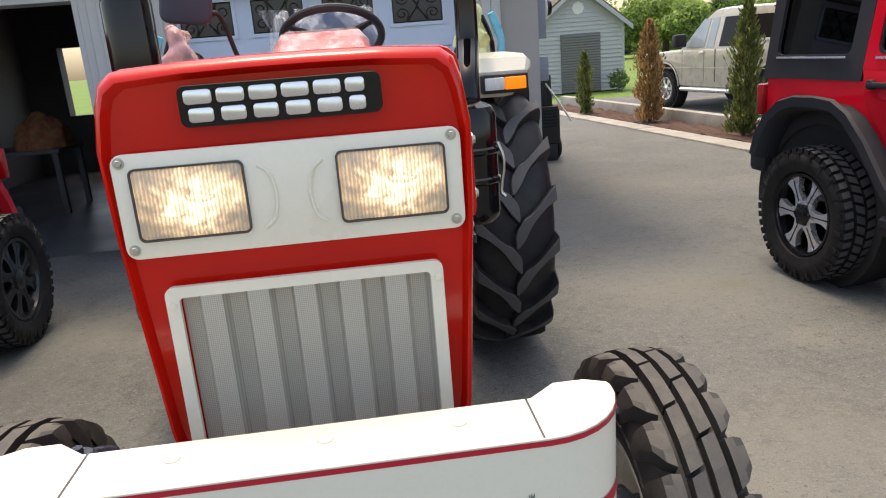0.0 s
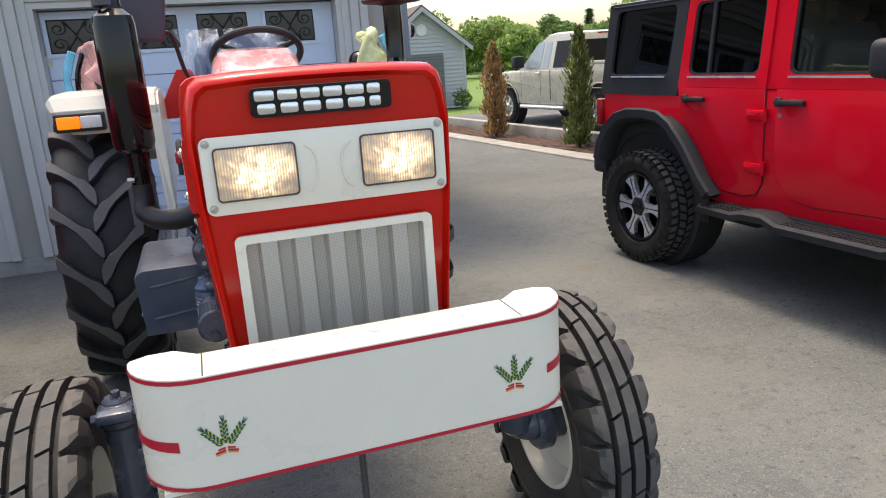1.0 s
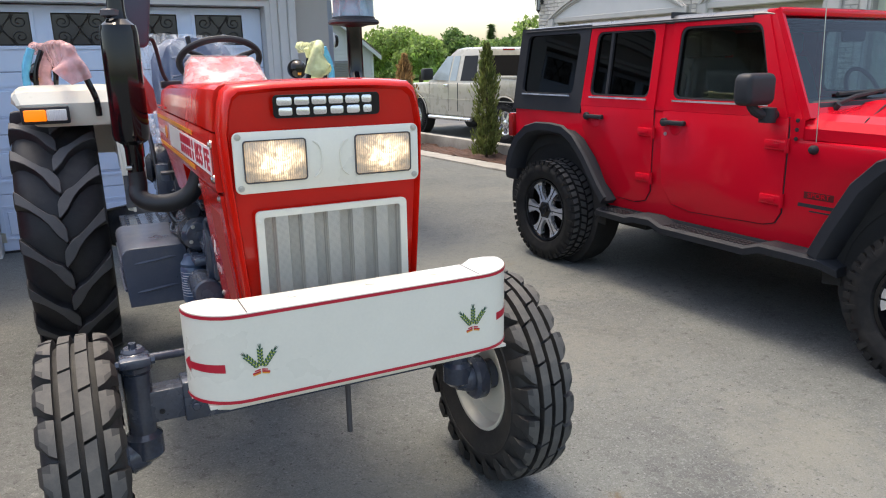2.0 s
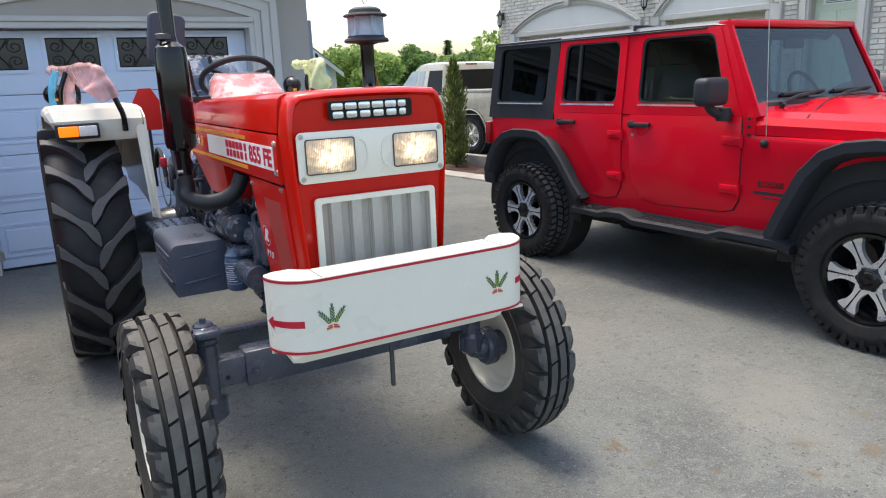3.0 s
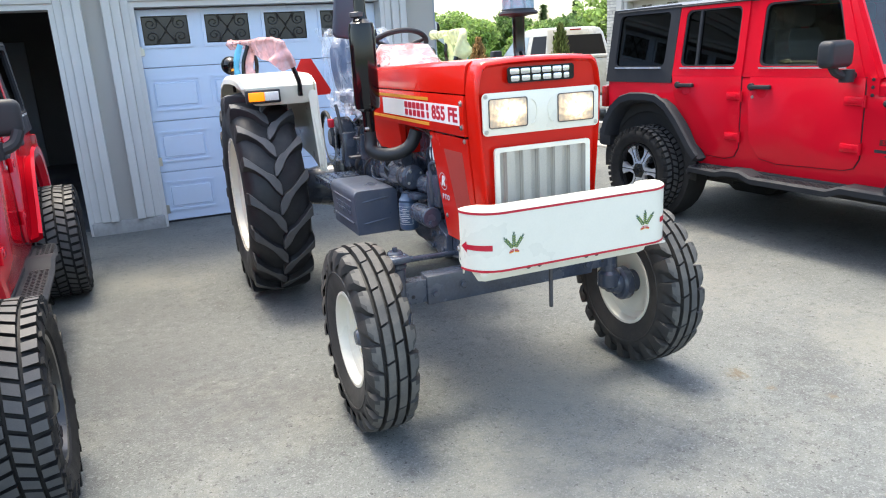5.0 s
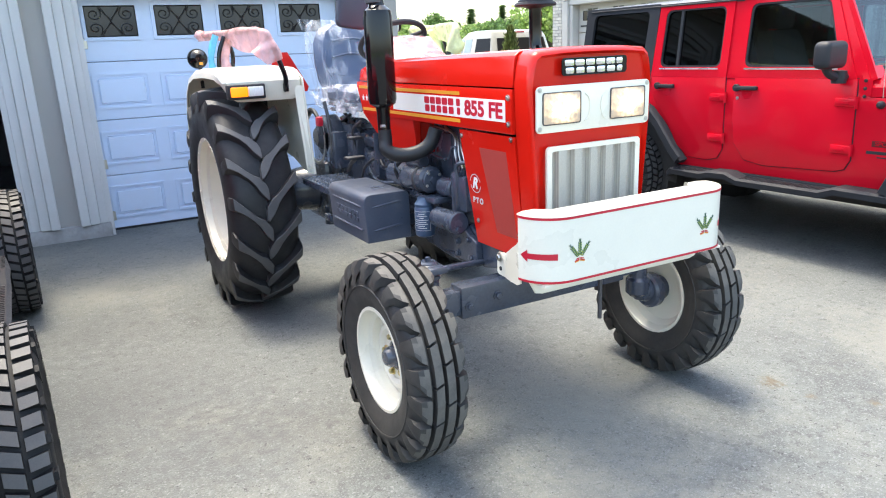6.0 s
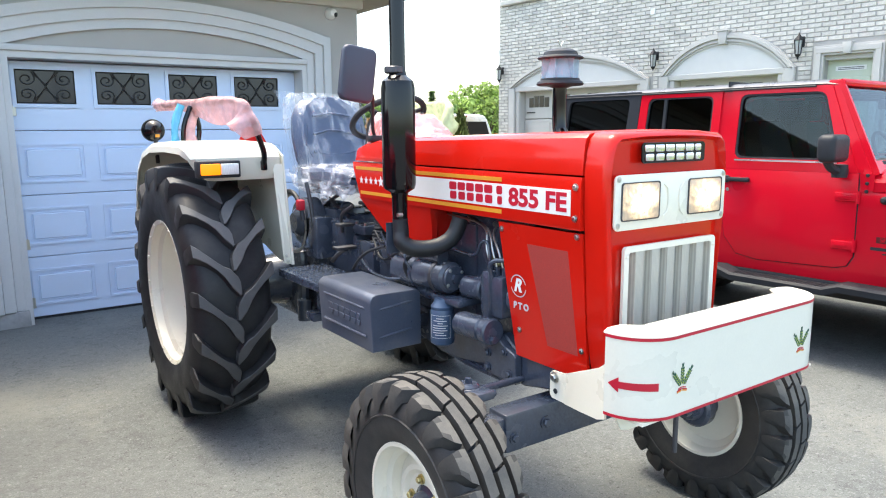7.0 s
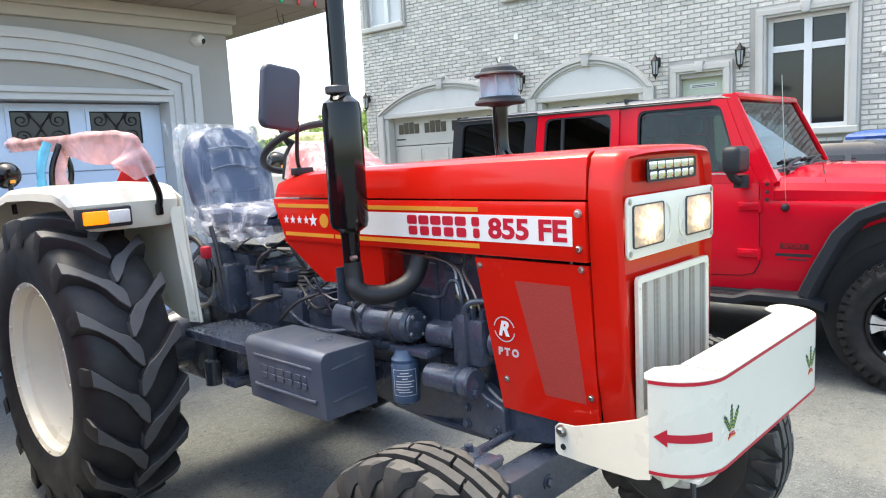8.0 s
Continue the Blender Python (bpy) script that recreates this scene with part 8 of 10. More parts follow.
        for z in (1.14, 1.19, 1.24, 1.30):
            bolt(J, (X + s * 0.006 if z < 1.25 else X - s * 0.02, -0.58 + (0.03 if z > 1.25 else 0), z), (s, 0, 0), 0.008, 0.006, BLACK_PLASTIC)
    # badge on the fender side: word and plain bars
    for s in (-1, 1):
        m = Matrix(((0, 0, s, s * 0.802), (-1 if s < 0 else 1, 0, 0, -0.745), (0, 1, 0, 0.842), (0, 0, 0, 1)))
        bd = part("fender_badge", box(s * 0.800, s * 0.8015, -0.83, -0.66, 0.823, 0.861), mat("dark_red_decal", (0.09, 0.005, 0.006), 0.4), J, "dark decal with a word and plain bars")
        islands("character", moved(text_mesh("SPORT", 0.038, 0.0005, 1.15), m), JEEP_RED, bd)
        part("badge_bar", box(s * 0.800, s * 0.8015, -0.85, -0.63, 0.775, 0.795), BLACK_PLASTIC, bd)
        part("badge_bar", box(s * 0.800, s * 0.8015, -0.82, -0.70, 0.752, 0.760), BLACK_PLASTIC, bd)
    # roof, windshield frame, hood
    rows = []
    for y, hw, z in ((2.05, 0.70, 1.80), (2.02, 0.735, 1.838), (1.2, 0.738, 1.85), (0.2, 0.738, 1.852), (-0.25, 0.735, 1.85), (-0.33, 0.725, 1.842)):
        rows.append([(-hw, y, 1.795), (-hw - 0.012, y, z - 0.03), (-hw + 0.015, y, z - 0.008), (-hw + 0.06, y, z), (0, y, z + 0.012), (hw - 0.06, y, z), (hw - 0.015, y, z - 0.008), (hw + 0.012, y, z - 0.03), (hw, y, 1.795)])
    rf = part("roof", loft(rows), ROOF_GREY, J, "dark grey hard top roof")
    for s in (-1, 1):
        part("gutter", box(s * 0.735, s * 0.76, -0.2, 1.98, 1.80, 1.812, 0.003, 1), BLACK_PLASTIC, rf)
    part("roof_seam", box(-0.74, 0.74, 0.415, 0.43, 1.82, 1.868), BLACK_PLASTIC, rf)
    part("rear_panel", prism([(-0.78, 1.2), (0.78, 1.2), (0.72, 1.82), (-0.72, 1.82)], shift(0, 2.03, 0) @ XZ, 0.03), TINT_DARK, J)
    fr = bmesh.new()
    A, Bt = Vector((0, -0.625, 1.245)), Vector((0, -0.335, 1.838))
    def wp(u, t, off=0.0):
        p = A.lerp(Bt, t)
        n = Vector((0, -(Bt - A).z, (Bt - A).y)).normalized()
        return Vector((u, p.y, p.z)) + n * off
    def wframe(out, inn, o0, o1):
        vs = [[fr.verts.new(wp(u, t, o)) for u, t in q] for q in (out, inn) for o in (o0, o1)]
        n = len(out)
        for i in range(n):
            j = (i + 1) % n
            for a, b in ((0, 1), (1, 3), (3, 2), (2, 0)):
                fr.faces.new((vs[a][i], vs[a][j], vs[b][j], vs[b][i]))
    wframe([(-0.79, 0), (0.79, 0), (0.735, 1), (-0.735, 1)], [(-0.765, 0.13), (0.765, 0.13), (0.715, 0.94), (-0.715, 0.94)], -0.04, 0.02)
    bmesh.ops.recalc_face_normals(fr, faces=fr.faces)
    wf = part("windshield_frame", fr, JEEP_RED, J)
    bm = bmesh.new()
    bm.faces.new([bm.verts.new(wp(u, t, 0.0)) for u, t in ((-0.765, 0.13), (0.765, 0.13), (0.715, 0.94), (-0.715, 0.94))])
    g = part("windshield", bm, WINDSHIELD, wf, "clear windshield")
    g.visible_shadow = False
    part("header", box(-0.735, 0.735, -0.375, -0.262, 1.80, 1.842, 0.015), JEEP_RED, wf)
    for s in (-1, 1):
        bm = bmesh.new()
        bm_prism(bm, [(-0.60, 1.25), (-0.5, 1.25), (-0.27, 1.82), (-0.335, 1.82)], shift(s * 0.8 - (0.035 if s > 0 else 0), 0, 0) @ YZ, 0.035)
        part("pillar", lean(bm, s), JEEP_RED, wf)
    for u0 in (-0.55, 0.05):
        bm = bmesh.new()
        bm_tube(bm, [wp(u0, 0.1, 0.03), wp(u0 + 0.2, 0.16, 0.035), wp(u0 + 0.42, 0.19, 0.03)], 0.013, 6)
        bm_tube(bm, [wp(u0 + 0.08, 0.2, 0.012), wp(u0 + 0.56, 0.21, 0.012)], 0.013, 6)
        bm_cyl(bm, wp(u0, 0.05, 0.0), wp(u0, 0.09, 0.05), 0.016, n=8)
        part("wiper", bm, BLACK_PLASTIC, wf)
    part("rear_view_mirror", box(-0.12, 0.12, -0.36, -0.33, 1.66, 1.73, 0.02), INTERIOR, wf)
    rows = []
    for y, hw, zs, zc in ((-0.60, 0.795, 1.245, 1.29), (-0.68, 0.79, 1.25, 1.31), (-0.9, 0.77, 1.245, 1.315), (-1.4, 0.68, 1.225, 1.30), (-1.8, 0.62, 1.20, 1.265), (-1.98, 0.58, 1.175, 1.225), (-2.04, 0.56, 1.13, 1.15)):
        rows.append([(-hw, y, zs - 0.11), (-hw - 0.003, y, zs - 0.05), (-hw + 0.03, y, zs - 0.005), (-hw + 0.1, y, zs + 0.028), (-0.32, y, zc), (-0.25, y, zc + 0.022), (0, y, zc + 0.03), (0.25, y, zc + 0.022), (0.32, y, zc), (hw - 0.1, y, zs + 0.028), (hw - 0.03, y, zs - 0.005), (hw + 0.003, y, zs - 0.05), (hw, y, zs - 0.11)])
    hd = part("bonnet", loft(rows), JEEP_RED, J, angle=14)
    part("bonnet_seam", tube([(-0.757, -0.9, 1.2), (-0.72, -0.9, 1.252), (-0.62, -0.88, 1.277), (-0.33, -0.8, 1.33), (0, -0.76, 1.358), (0.33, -0.8, 1.33), (0.62, -0.88, 1.277), (0.72, -0.9, 1.252), (0.757, -0.9, 1.2)], 0.004, 5, 4), BLACK_PLASTIC, hd)
    for s in (-1, 1):
        part("bonnet_latch", box(s * 0.55, s * 0.6, -1.62, -1.57, 1.265, 1.30, 0.008), BLACK_PLASTIC, hd)
        part("washer_jet", box(s * 0.2 - 0.015, s * 0.2 + 0.015, -0.9, -0.87, 1.352, 1.365, 0.004), BLACK_PLASTIC, hd)
    part("fender_top", box(-0.80, 0.80, -1.98, -0.6, 1.08, 1.12, 0.02), JEEP_RED, J)
    # nose
    gr = part("front_grille", box(-0.60, 0.60, -2.10, -2.0, 0.72, 1.16, 0.03), JEEP_RED, J)
    for k in range(7):
        part("grille_slot", box(-0.29 + k * 0.085, -0.25 + k * 0.085, -2.106, -2.09, 0.80, 1.10, 0.01), BLACK_PLASTIC, gr)
    for s in (-1, 1):
        part("headlamp", lathe([(0, 0), (0.09, 0.0), (0.088, 0.02), (0.05, 0.04), (0, 0.045)], (s * 0.44, -2.10, 0.97), (0, -1, 0), 24), CLEAR_LENS, gr)
    part("front_bumper", box(-0.82, 0.82, -2.32, -2.1, 0.55, 0.74, 0.03), GREY_PLASTIC, J)
    part("rear_bumper", box(-0.86, 0.86, 1.95, 2.13, 0.58, 0.76, 0.035), GREY_PLASTIC, J)
    part("aerial", cyl((-0.79, -0.69, 1.09), (-0.80, -0.66, 1.92), 0.0025, n=6), STEEL, J)
    part("aerial_base", lathe([(0.026, 0), (0.024, 0.02), (0.012, 0.04), (0, 0.042)], (-0.80, -0.69, 1.09), (-1, 0, 0.1), 16), BLACK_PLASTIC, J)
    # cabin
    for x in (-0.36, 0.36):
        for y in (-0.02, 0.92):
            st = bmesh.new()
            bm_box(st, x - 0.23, x + 0.23, y - 0.25, y + 0.25, 1.1, 1.28, 0.05)
            rows = [[(x - 0.2 * k, y + 0.2 + (z - 1.2) * 0.3, z), (x + 0.2 * k, y + 0.2 + (z - 1.2) * 0.3, z), (x + 0.2 * k, y + 0.34 + (z - 1.2) * 0.25, z), (x - 0.2 * k, y + 0.34 + (z - 1.2) * 0.25, z)] for z, k in ((1.2, 1), (1.3, 1.1), (1.5, 1.0), (1.58, 0.75))]
            sm = part("seat", loft(rows), INTERIOR, J)
            part("headrest", prism(rrect(x - 0.13, x + 0.13, 1.59, 1.75, 0.05, 4), shift(0, y + 0.32, 0) @ XZ, 0.09, 0.02, 2), INTERIOR, sm)
    part("dashboard", box(-0.72, 0.72, -0.62, -0.36, 1.1, 1.34, 0.04), INTERIOR, J)
    cw = Vector((0.36, -0.25, 1.33))
    part("steering_wheel", tube([cw + Vector((0.18 * math.cos(2 * math.pi * k / 24), 0.08 * math.sin(2 * math.pi * k / 24), 0.165 * math.sin(2 * math.pi * k / 24))) for k in range(24)], 0.014, 8, 0, True), INTERIOR, J)
    for s in (-1, 1):
        part("roll_bar", tube([(s * 0.62, -0.25, 1.76), (s * 0.64, 0.4, 1.78), (s * 0.64, 0.5, 1.74), (s * 0.66, 0.5, 1.26)], 0.03, 8, 3), INTERIOR, J)
    return J


place_thing(off_roader("bright red four-door off-road car with dark hard top, machined wheels", GREY_PLASTIC, MACHINED, BLACK_GLOSS), 3.725, 1.385, 3.2, 0.0, 1.018)
place_thing(off_roader("red off-road car with red wheel flares and black wheels", JEEP_RED, BLACK_WHEEL, BLACK_WHEEL, 0.91, 0.87, 0.80), -3.02, 1.74, 1.6)


def pickup():
    P = thing("pickup_truck", "pearl beige pickup truck with chrome wheels and dark cab windows", "truck")
    W, R0, F0 = 0.97, 1.6, -1.6

    def arch_pts(c, r, a0, a1, n=10):
        return [(c + r * math.cos(radians(a0 + (a1 - a0) * k / n)), 0.42 + r * math.sin(radians(a0 + (a1 - a0) * k / n))) for k in range(n + 1)]
    out = [(2.72, 0.62), (2.74, 1.24), (0.78, 1.27), (0.75, 1.16), (-1.15, 1.15), (-2.3, 1.1), (-2.55, 1.0), (-2.6, 0.6), (-2.2, 0.45)] + arch_pts(F0, 0.48, 170, 6) + [(-1.08, 0.44), (1.05, 0.44)] + arch_pts(R0, 0.48, 174, 8) + [(2.2, 0.5)]
    bm = bmesh.new()
    bm_prism(bm, out, shift(-W, 0, 0) @ YZ, 2 * W, 0.05, 3)
    part("body", bm, PEARL, P)
    # cab
    secs = []
    for z, hw, y0, y1 in ((1.12, 0.955, -1.2, 0.75), (1.2, 0.94, -1.08, 0.74), (1.74, 0.80, -0.42, 0.62), (1.835, 0.76, -0.28, 0.56), (1.87, 0.66, -0.12, 0.46)):
        secs.append([(-hw, y0 + 0.06, z), (-hw + 0.1, y0, z), (hw - 0.1, y0, z), (hw, y0 + 0.06, z), (hw, y1 - 0.04, z), (hw - 0.06, y1, z), (-hw + 0.06, y1, z), (-hw, y1 - 0.04, z)])
    part("cab", loft(secs), PEARL, P)
    for s in (-1, 1):
        def side(y, z, off=0.006):
            hw = 0.94 - (z - 1.2) * (0.14 / 0.54)
            return (s * (hw + off), y, z)
        def quad(name, pts, material, lb=""):
            bm = bmesh.new()
            a = [bm.verts.new(side(*p)) for p in pts]
            b = [bm.verts.new(side(*p, off=-0.01)) for p in pts]
            bm.faces.new(a), bm.faces.new(b[::-1])
            for i in range(len(pts)):
                bm.faces.new((a[i], a[(i + 1) % len(pts)], b[(i + 1) % len(pts)], b[i]))
            bmesh.ops.recalc_face_normals(bm, faces=bm.faces)
            return part(name, bm, material, P, lb)
        quad("door_window", [(-0.98, 1.2), (-0.32, 1.19), (-0.30, 1.7), (-0.50, 1.7)], PALE_GLASS, "side window with the sky's reflection painted into its pale colour")
        quad("vent_window", [(-0.26, 1.19), (-0.03, 1.19), (-0.03, 1.7), (-0.24, 1.7)], PALE_GLASS)
        quad("rear_side_window", [(0.12, 1.19), (0.66, 1.19), (0.57, 1.7), (0.12, 1.7)], TRUCK_GLASS)
        for y in (-1.0, -0.29, 0.05, 0.76):
            part("door_seam", box(s * W - 0.001, s * W + 0.002, y - (0.014 if y == 0.05 else 0.004), y + (0.014 if y == 0.05 else 0.004), 0.55, 1.15), BLACK_PLASTIC, P)
        part("body_crease", box(s * W - 0.002, s * W + 0.006, -2.0, 2.6, 0.795, 0.81, 0.002), PEARL, P)
        part("door_handle", box(s * W, s * (W + 0.03), -0.44, -0.28, 1.06, 1.12, 0.012), CHROME, P)
        mr = part("door_mirror", box(s * 0.99, s * 1.25, -0.95, -0.80, 1.2, 1.45, 0.04), BLACK_PLASTIC, P)
        part("running_board", cyl((s * 0.99, -1.0, 0.40), (s * 0.99, 0.55, 0.40), 0.045, n=14, bevel=0.01), CHROME, P)
        part("tail_lamp", box(s * 0.86, s * 0.985, 2.66, 2.75, 0.85, 1.18, 0.02), TAIL_RED, P)
        part("headlamp", box(s * 0.62, s * 0.95, -2.62, -2.5, 0.88, 1.06, 0.03), CLEAR_LENS, P)
        part("fender_badge", box(s * W, s * (W + 0.005), -1.12, -1.02, 1.08, 1.11), STEEL, P)
        for c in (R0, F0):
            part("wheel_well", lathe_x([(0.47, -0.24), (0.475, 0.0), (0.0, -0.235), (0.47, -0.24)], s * W - s * 0.005, c, 0.42, s, 26), UNDER, P)
            alloy_wheel(P, s * 0.85, c, 0.385, s, 0.385, 0.26, 0.23, 6, CHROME, MACHINED, "black road tyre")
            arc = [(s * (W + 0.006), c + 0.48 * math.cos(radians(a)), 0.42 + 0.48 * math.sin(radians(a))) for a in range(4, 177, 8)]
            part("arch_lip", tube(arc, 0.016, 6), PEARL, P)
    bm = bmesh.new()
    a = [bm.verts.new(p) for p in ((-0.76, 0.752, 1.25), (0.76, 0.752, 1.25), (0.70, 0.64, 1.7), (-0.70, 0.64, 1.7))]
    bm.faces.new(a)
    part("rear_window", bm, TRUCK_GLASS, P, "dark rear window")
    bm = bmesh.new()
    a = [bm.verts.new(p) for p in ((-0.80, -1.07, 1.22), (0.80, -1.07, 1.22), (0.68, -0.45, 1.72), (-0.68, -0.45, 1.72))]
    bm.faces.new(a)
    part("windshield", bm, DARK_PANE, P)
    part("brake_lamp", box(-0.16, 0.16, 0.54, 0.585, 1.8, 1.835, 0.006), TAIL_RED, P)
    part("bed_floor", box(-0.8, 0.8, 0.8, 2.65, 1.2, 1.255), UNDER, P)
    for s in (-1, 1):
        part("bed_rail", box(s * 0.84, s * 0.975, 0.79, 2.72, 1.235, 1.3, 0.015), PEARL, P)
    part("tailgate", box(-0.83, 0.83, 2.70, 2.76, 0.72, 1.28, 0.015), PEARL, P)
    part("rear_bumper", box(-0.95, 0.95, 2.74, 2.92, 0.52, 0.70, 0.03), CHROME, P)
    return P


place_thing(pickup(), 8.07, 12.75, 188.5, -0.05, 1.06)


def black_car():
    C = thing("black_saloon_car", "black saloon car parked close to the brick house", "car")
    secs = []
    for z, hw, y0, y1 in ((0.3, 0.82, -2.2, 2.25), (0.5, 0.9, -2.35, 2.35), (0.8, 0.91, -2.35, 2.36), (0.95, 0.88, -2.1, 2.3), (1.0, 0.82, -1.6, 2.15)):
        secs.append([(-hw, y0 + 0.25, z), (-hw + 0.3, y0, z), (hw - 0.3, y0, z), (hw, y0 + 0.25, z), (hw, y1 - 0.2, z), (hw - 0.25, y1, z), (-hw + 0.25, y1, z), (-hw, y1 - 0.2, z)])
    part("body", loft(secs), DARK_PAINT, C)
    secs = []
    for z, hw, y0, y1 in ((0.98, 0.83, -1.15, 1.75), (1.4, 0.66, -0.35, 1.0), (1.48, 0.6, -0.1, 0.75), (1.5, 0.4, 0.05, 0.6)):
        secs.append([(-hw, y0 + 0.1, z), (-hw + 0.15, y0, z), (hw - 0.15, y0, z), (hw, y0 + 0.1, z), (hw, y1 - 0.1, z), (hw - 0.15, y1, z), (-hw + 0.15, y1, z), (-hw, y1 - 0.1, z)])
    part("cabin", loft(secs), DARK_PAINT, C)
    for s in (-1, 1):
        bm = bmesh.new()
        for y0, y1, y2, y3 in ((-0.85, 0.12, 0.12, -0.25), (0.18, 1.2, 0.85, 0.18)):
            bm.faces.new([bm.verts.new((s * (0.835 - (z - 0.98) * 0.405 + 0.008), y, z)) for y, z in ((y0, 1.02), (y1, 1.02), (y2, 1.37), (y3, 1.37))])
        part("side_window", bm, DARK_PANE, C)
        part("door_mirror", box(s * 0.88, s * 1.06, -0.75, -0.62, 1.0, 1.13, 0.03), DARK_PAINT, C)
        for c in (1.35, -1.4):
            alloy_wheel(C, s * 0.78, c, 0.33, s, 0.33, 0.21, 0.21, 6, MACHINED, BLACK_GLOSS, "black road tyre")
    part("shark_fin", prism([(0.55, 1.49), (0.75, 1.48), (0.73, 1.55)], shift(-0.01, 0, 0) @ YZ, 0.02, 0.004, 1), DARK_PAINT, C)
    return C


place_thing(black_car(), 6.05, 0.75, 2.0)

# ---- shed, planting, distance ----
SIDING = mat("pale_grey_siding", (0.5, 0.52, 0.53), 0.6, var=0.05, scale=2)
LEAF = mat("tree_leaves", (0.25, 0.35, 0.1), 0.7, var=0.35, scale=1.2)
LEAF_DARK = mat("dark_leaves", (0.15, 0.235, 0.075), 0.75, var=0.35, scale=1.2)
CEDAR = mat("cedar_green", (0.15, 0.19, 0.055), 0.8, var=0.4, scale=9, dirt=(0.21, 0.15, 0.06), dirt_amt=0.6)
CEDAR_BROWN = mat("dry_cedar", (0.4, 0.25, 0.11), 0.85, var=0.4, scale=9, dirt=(0.07, 0.08, 0.025), dirt_amt=0.5)
BARK = mat("bark", (0.09, 0.065, 0.045), 0.9, var=0.3, scale=14, bump=0.006, bscale=60)
for lm in (LEAF, LEAF_DARK, CEDAR, CEDAR_BROWN):
    g = lm.node_tree
    gi, mr, vm = g.nodes.new("ShaderNodeNewGeometry"), g.nodes.new("ShaderNodeMapRange"), g.nodes.new("ShaderNodeVectorMath")
    mr.inputs[3].default_value, mr.inputs[4].default_value = 0.55, 1.5
    vm.operation = "SCALE"
    g.links.new(gi.outputs["Random Per Island"], mr.inputs[0])
    b = g.nodes["Principled BSDF"]
    g.links.new(b.inputs["Base Color"].links[0].from_socket, vm.inputs[0])
    g.links.new(mr.outputs[0], vm.inputs["Scale"])
    g.links.new(vm.outputs[0], b.inputs["Base Color"])
    # light passes through the leaves
    tl, ms = g.nodes.new("ShaderNodeBsdfTranslucent"), g.nodes.new("ShaderNodeMixShader")
    ms.inputs[0].default_value = 0.45
    g.links.new(vm.outputs[0], tl.inputs[0])
    g.links.new(b.outputs[0], ms.inputs[1])
    g.links.new(tl.outputs[0], ms.inputs[2])
    g.links.new(ms.outputs[0], g.nodes["Material Output"].inputs[0])


def shed():
    S = thing("garden_shed", "grey-sided garden shed with a gable roof and roller door", "shed")
    x0, x1, xm, y0, y1, ze, za, zb = 5.75, 8.71, 7.23, 22.0, 25.0, 2.05, 3.2, -0.12
    bm = bmesh.new()
    z, n = zb, 0
    while z < za - 0.1:
        zz = z + 0.13
        lim = lambda q: (x0 + 0.02, x1 - 0.02) if q < ze else (xm - (xm - x0) * (za - q) / (za - ze), xm + (x1 - xm) * (za - q) / (za - ze))
        a, b = lim(z), lim(zz)
        if b[1] - b[0] > 0.05:
            vs = [bm.verts.new(p) for p in ((a[0], y0 - 0.034, z), (a[1], y0 - 0.034, z), (b[1], y0 - 0.002, zz), (b[0], y0 - 0.002, zz), (a[0], y0 + 0.02, z), (a[1], y0 + 0.02, z))]
            bm.faces.new(vs[:4]), bm.faces.new((vs[4], vs[5], vs[1], vs[0]))
        z = zz
    part("siding", bm, SIDING, S)
    bm = bmesh.new()
    bm_prism(bm, [(x0 + 0.03, zb), (x1 - 0.03, zb), (x1 - 0.03, ze), (xm, za - 0.03), (x0 + 0.03, ze)], shift(0, y0, 0) @ XZ, y1 - y0)
    part("walls", bm, SIDING, S)
    for s, xe in ((-1, x0 - 0.25), (1, x1 + 0.25)):
        k = (za - ze) / (x1 - xm)
        zz = za - abs(xe - xm) * k
        bm = bmesh.new()
        bm_prism(bm, [(xm, za), (xe, zz), (xe, zz + 0.09), (xm, za + 0.1)], shift(0, y0 - 0.25, 0) @ XZ, y1 - y0 + 0.4)
        part("roof_slope", bm, SHINGLE, S)
        bm = bmesh.new()
        bm_prism(bm, [(xm, za - 0.12), (xe, zz - 0.12), (xe, zz + 0.03), (xm, za + 0.03)], shift(0, y0 - 0.28, 0) @ XZ, 0.03)
        part("barge_board", bm, SIDING, S)
    d = part("roller_door", box(6.63, 7.95, y0 - 0.045, y0 - 0.02, zb, 1.73), mat("grey_roller_door", (0.19, 0.195, 0.2), 0.5, var=0.05), S, "grey ribbed roller door")
    for k in range(22):
        part("rib", box(6.65, 7.93, y0 - 0.072, y0 - 0.044, zb + 0.02 + k * 0.082, zb + 0.075 + k * 0.082, 0.006, 1), bpy.data.materials["grey_roller_door"], d)
    part("vent", lathe([(0.2, 0), (0.2, 0.03), (0.17, 0.03), (0.16, 0.015), (0, 0.015)], (7.23, y0 - 0.02, 2.5), (0, -1, 0), 8), WHITE, S, "white octagonal gable vent")
    for x in (x0, x1):
        part("corner_post", box(x - 0.05, x + 0.05, y0 - 0.03, y0 + 0.05, zb, ze, 0.01, 1), SIDING, S)
    return S


shed()


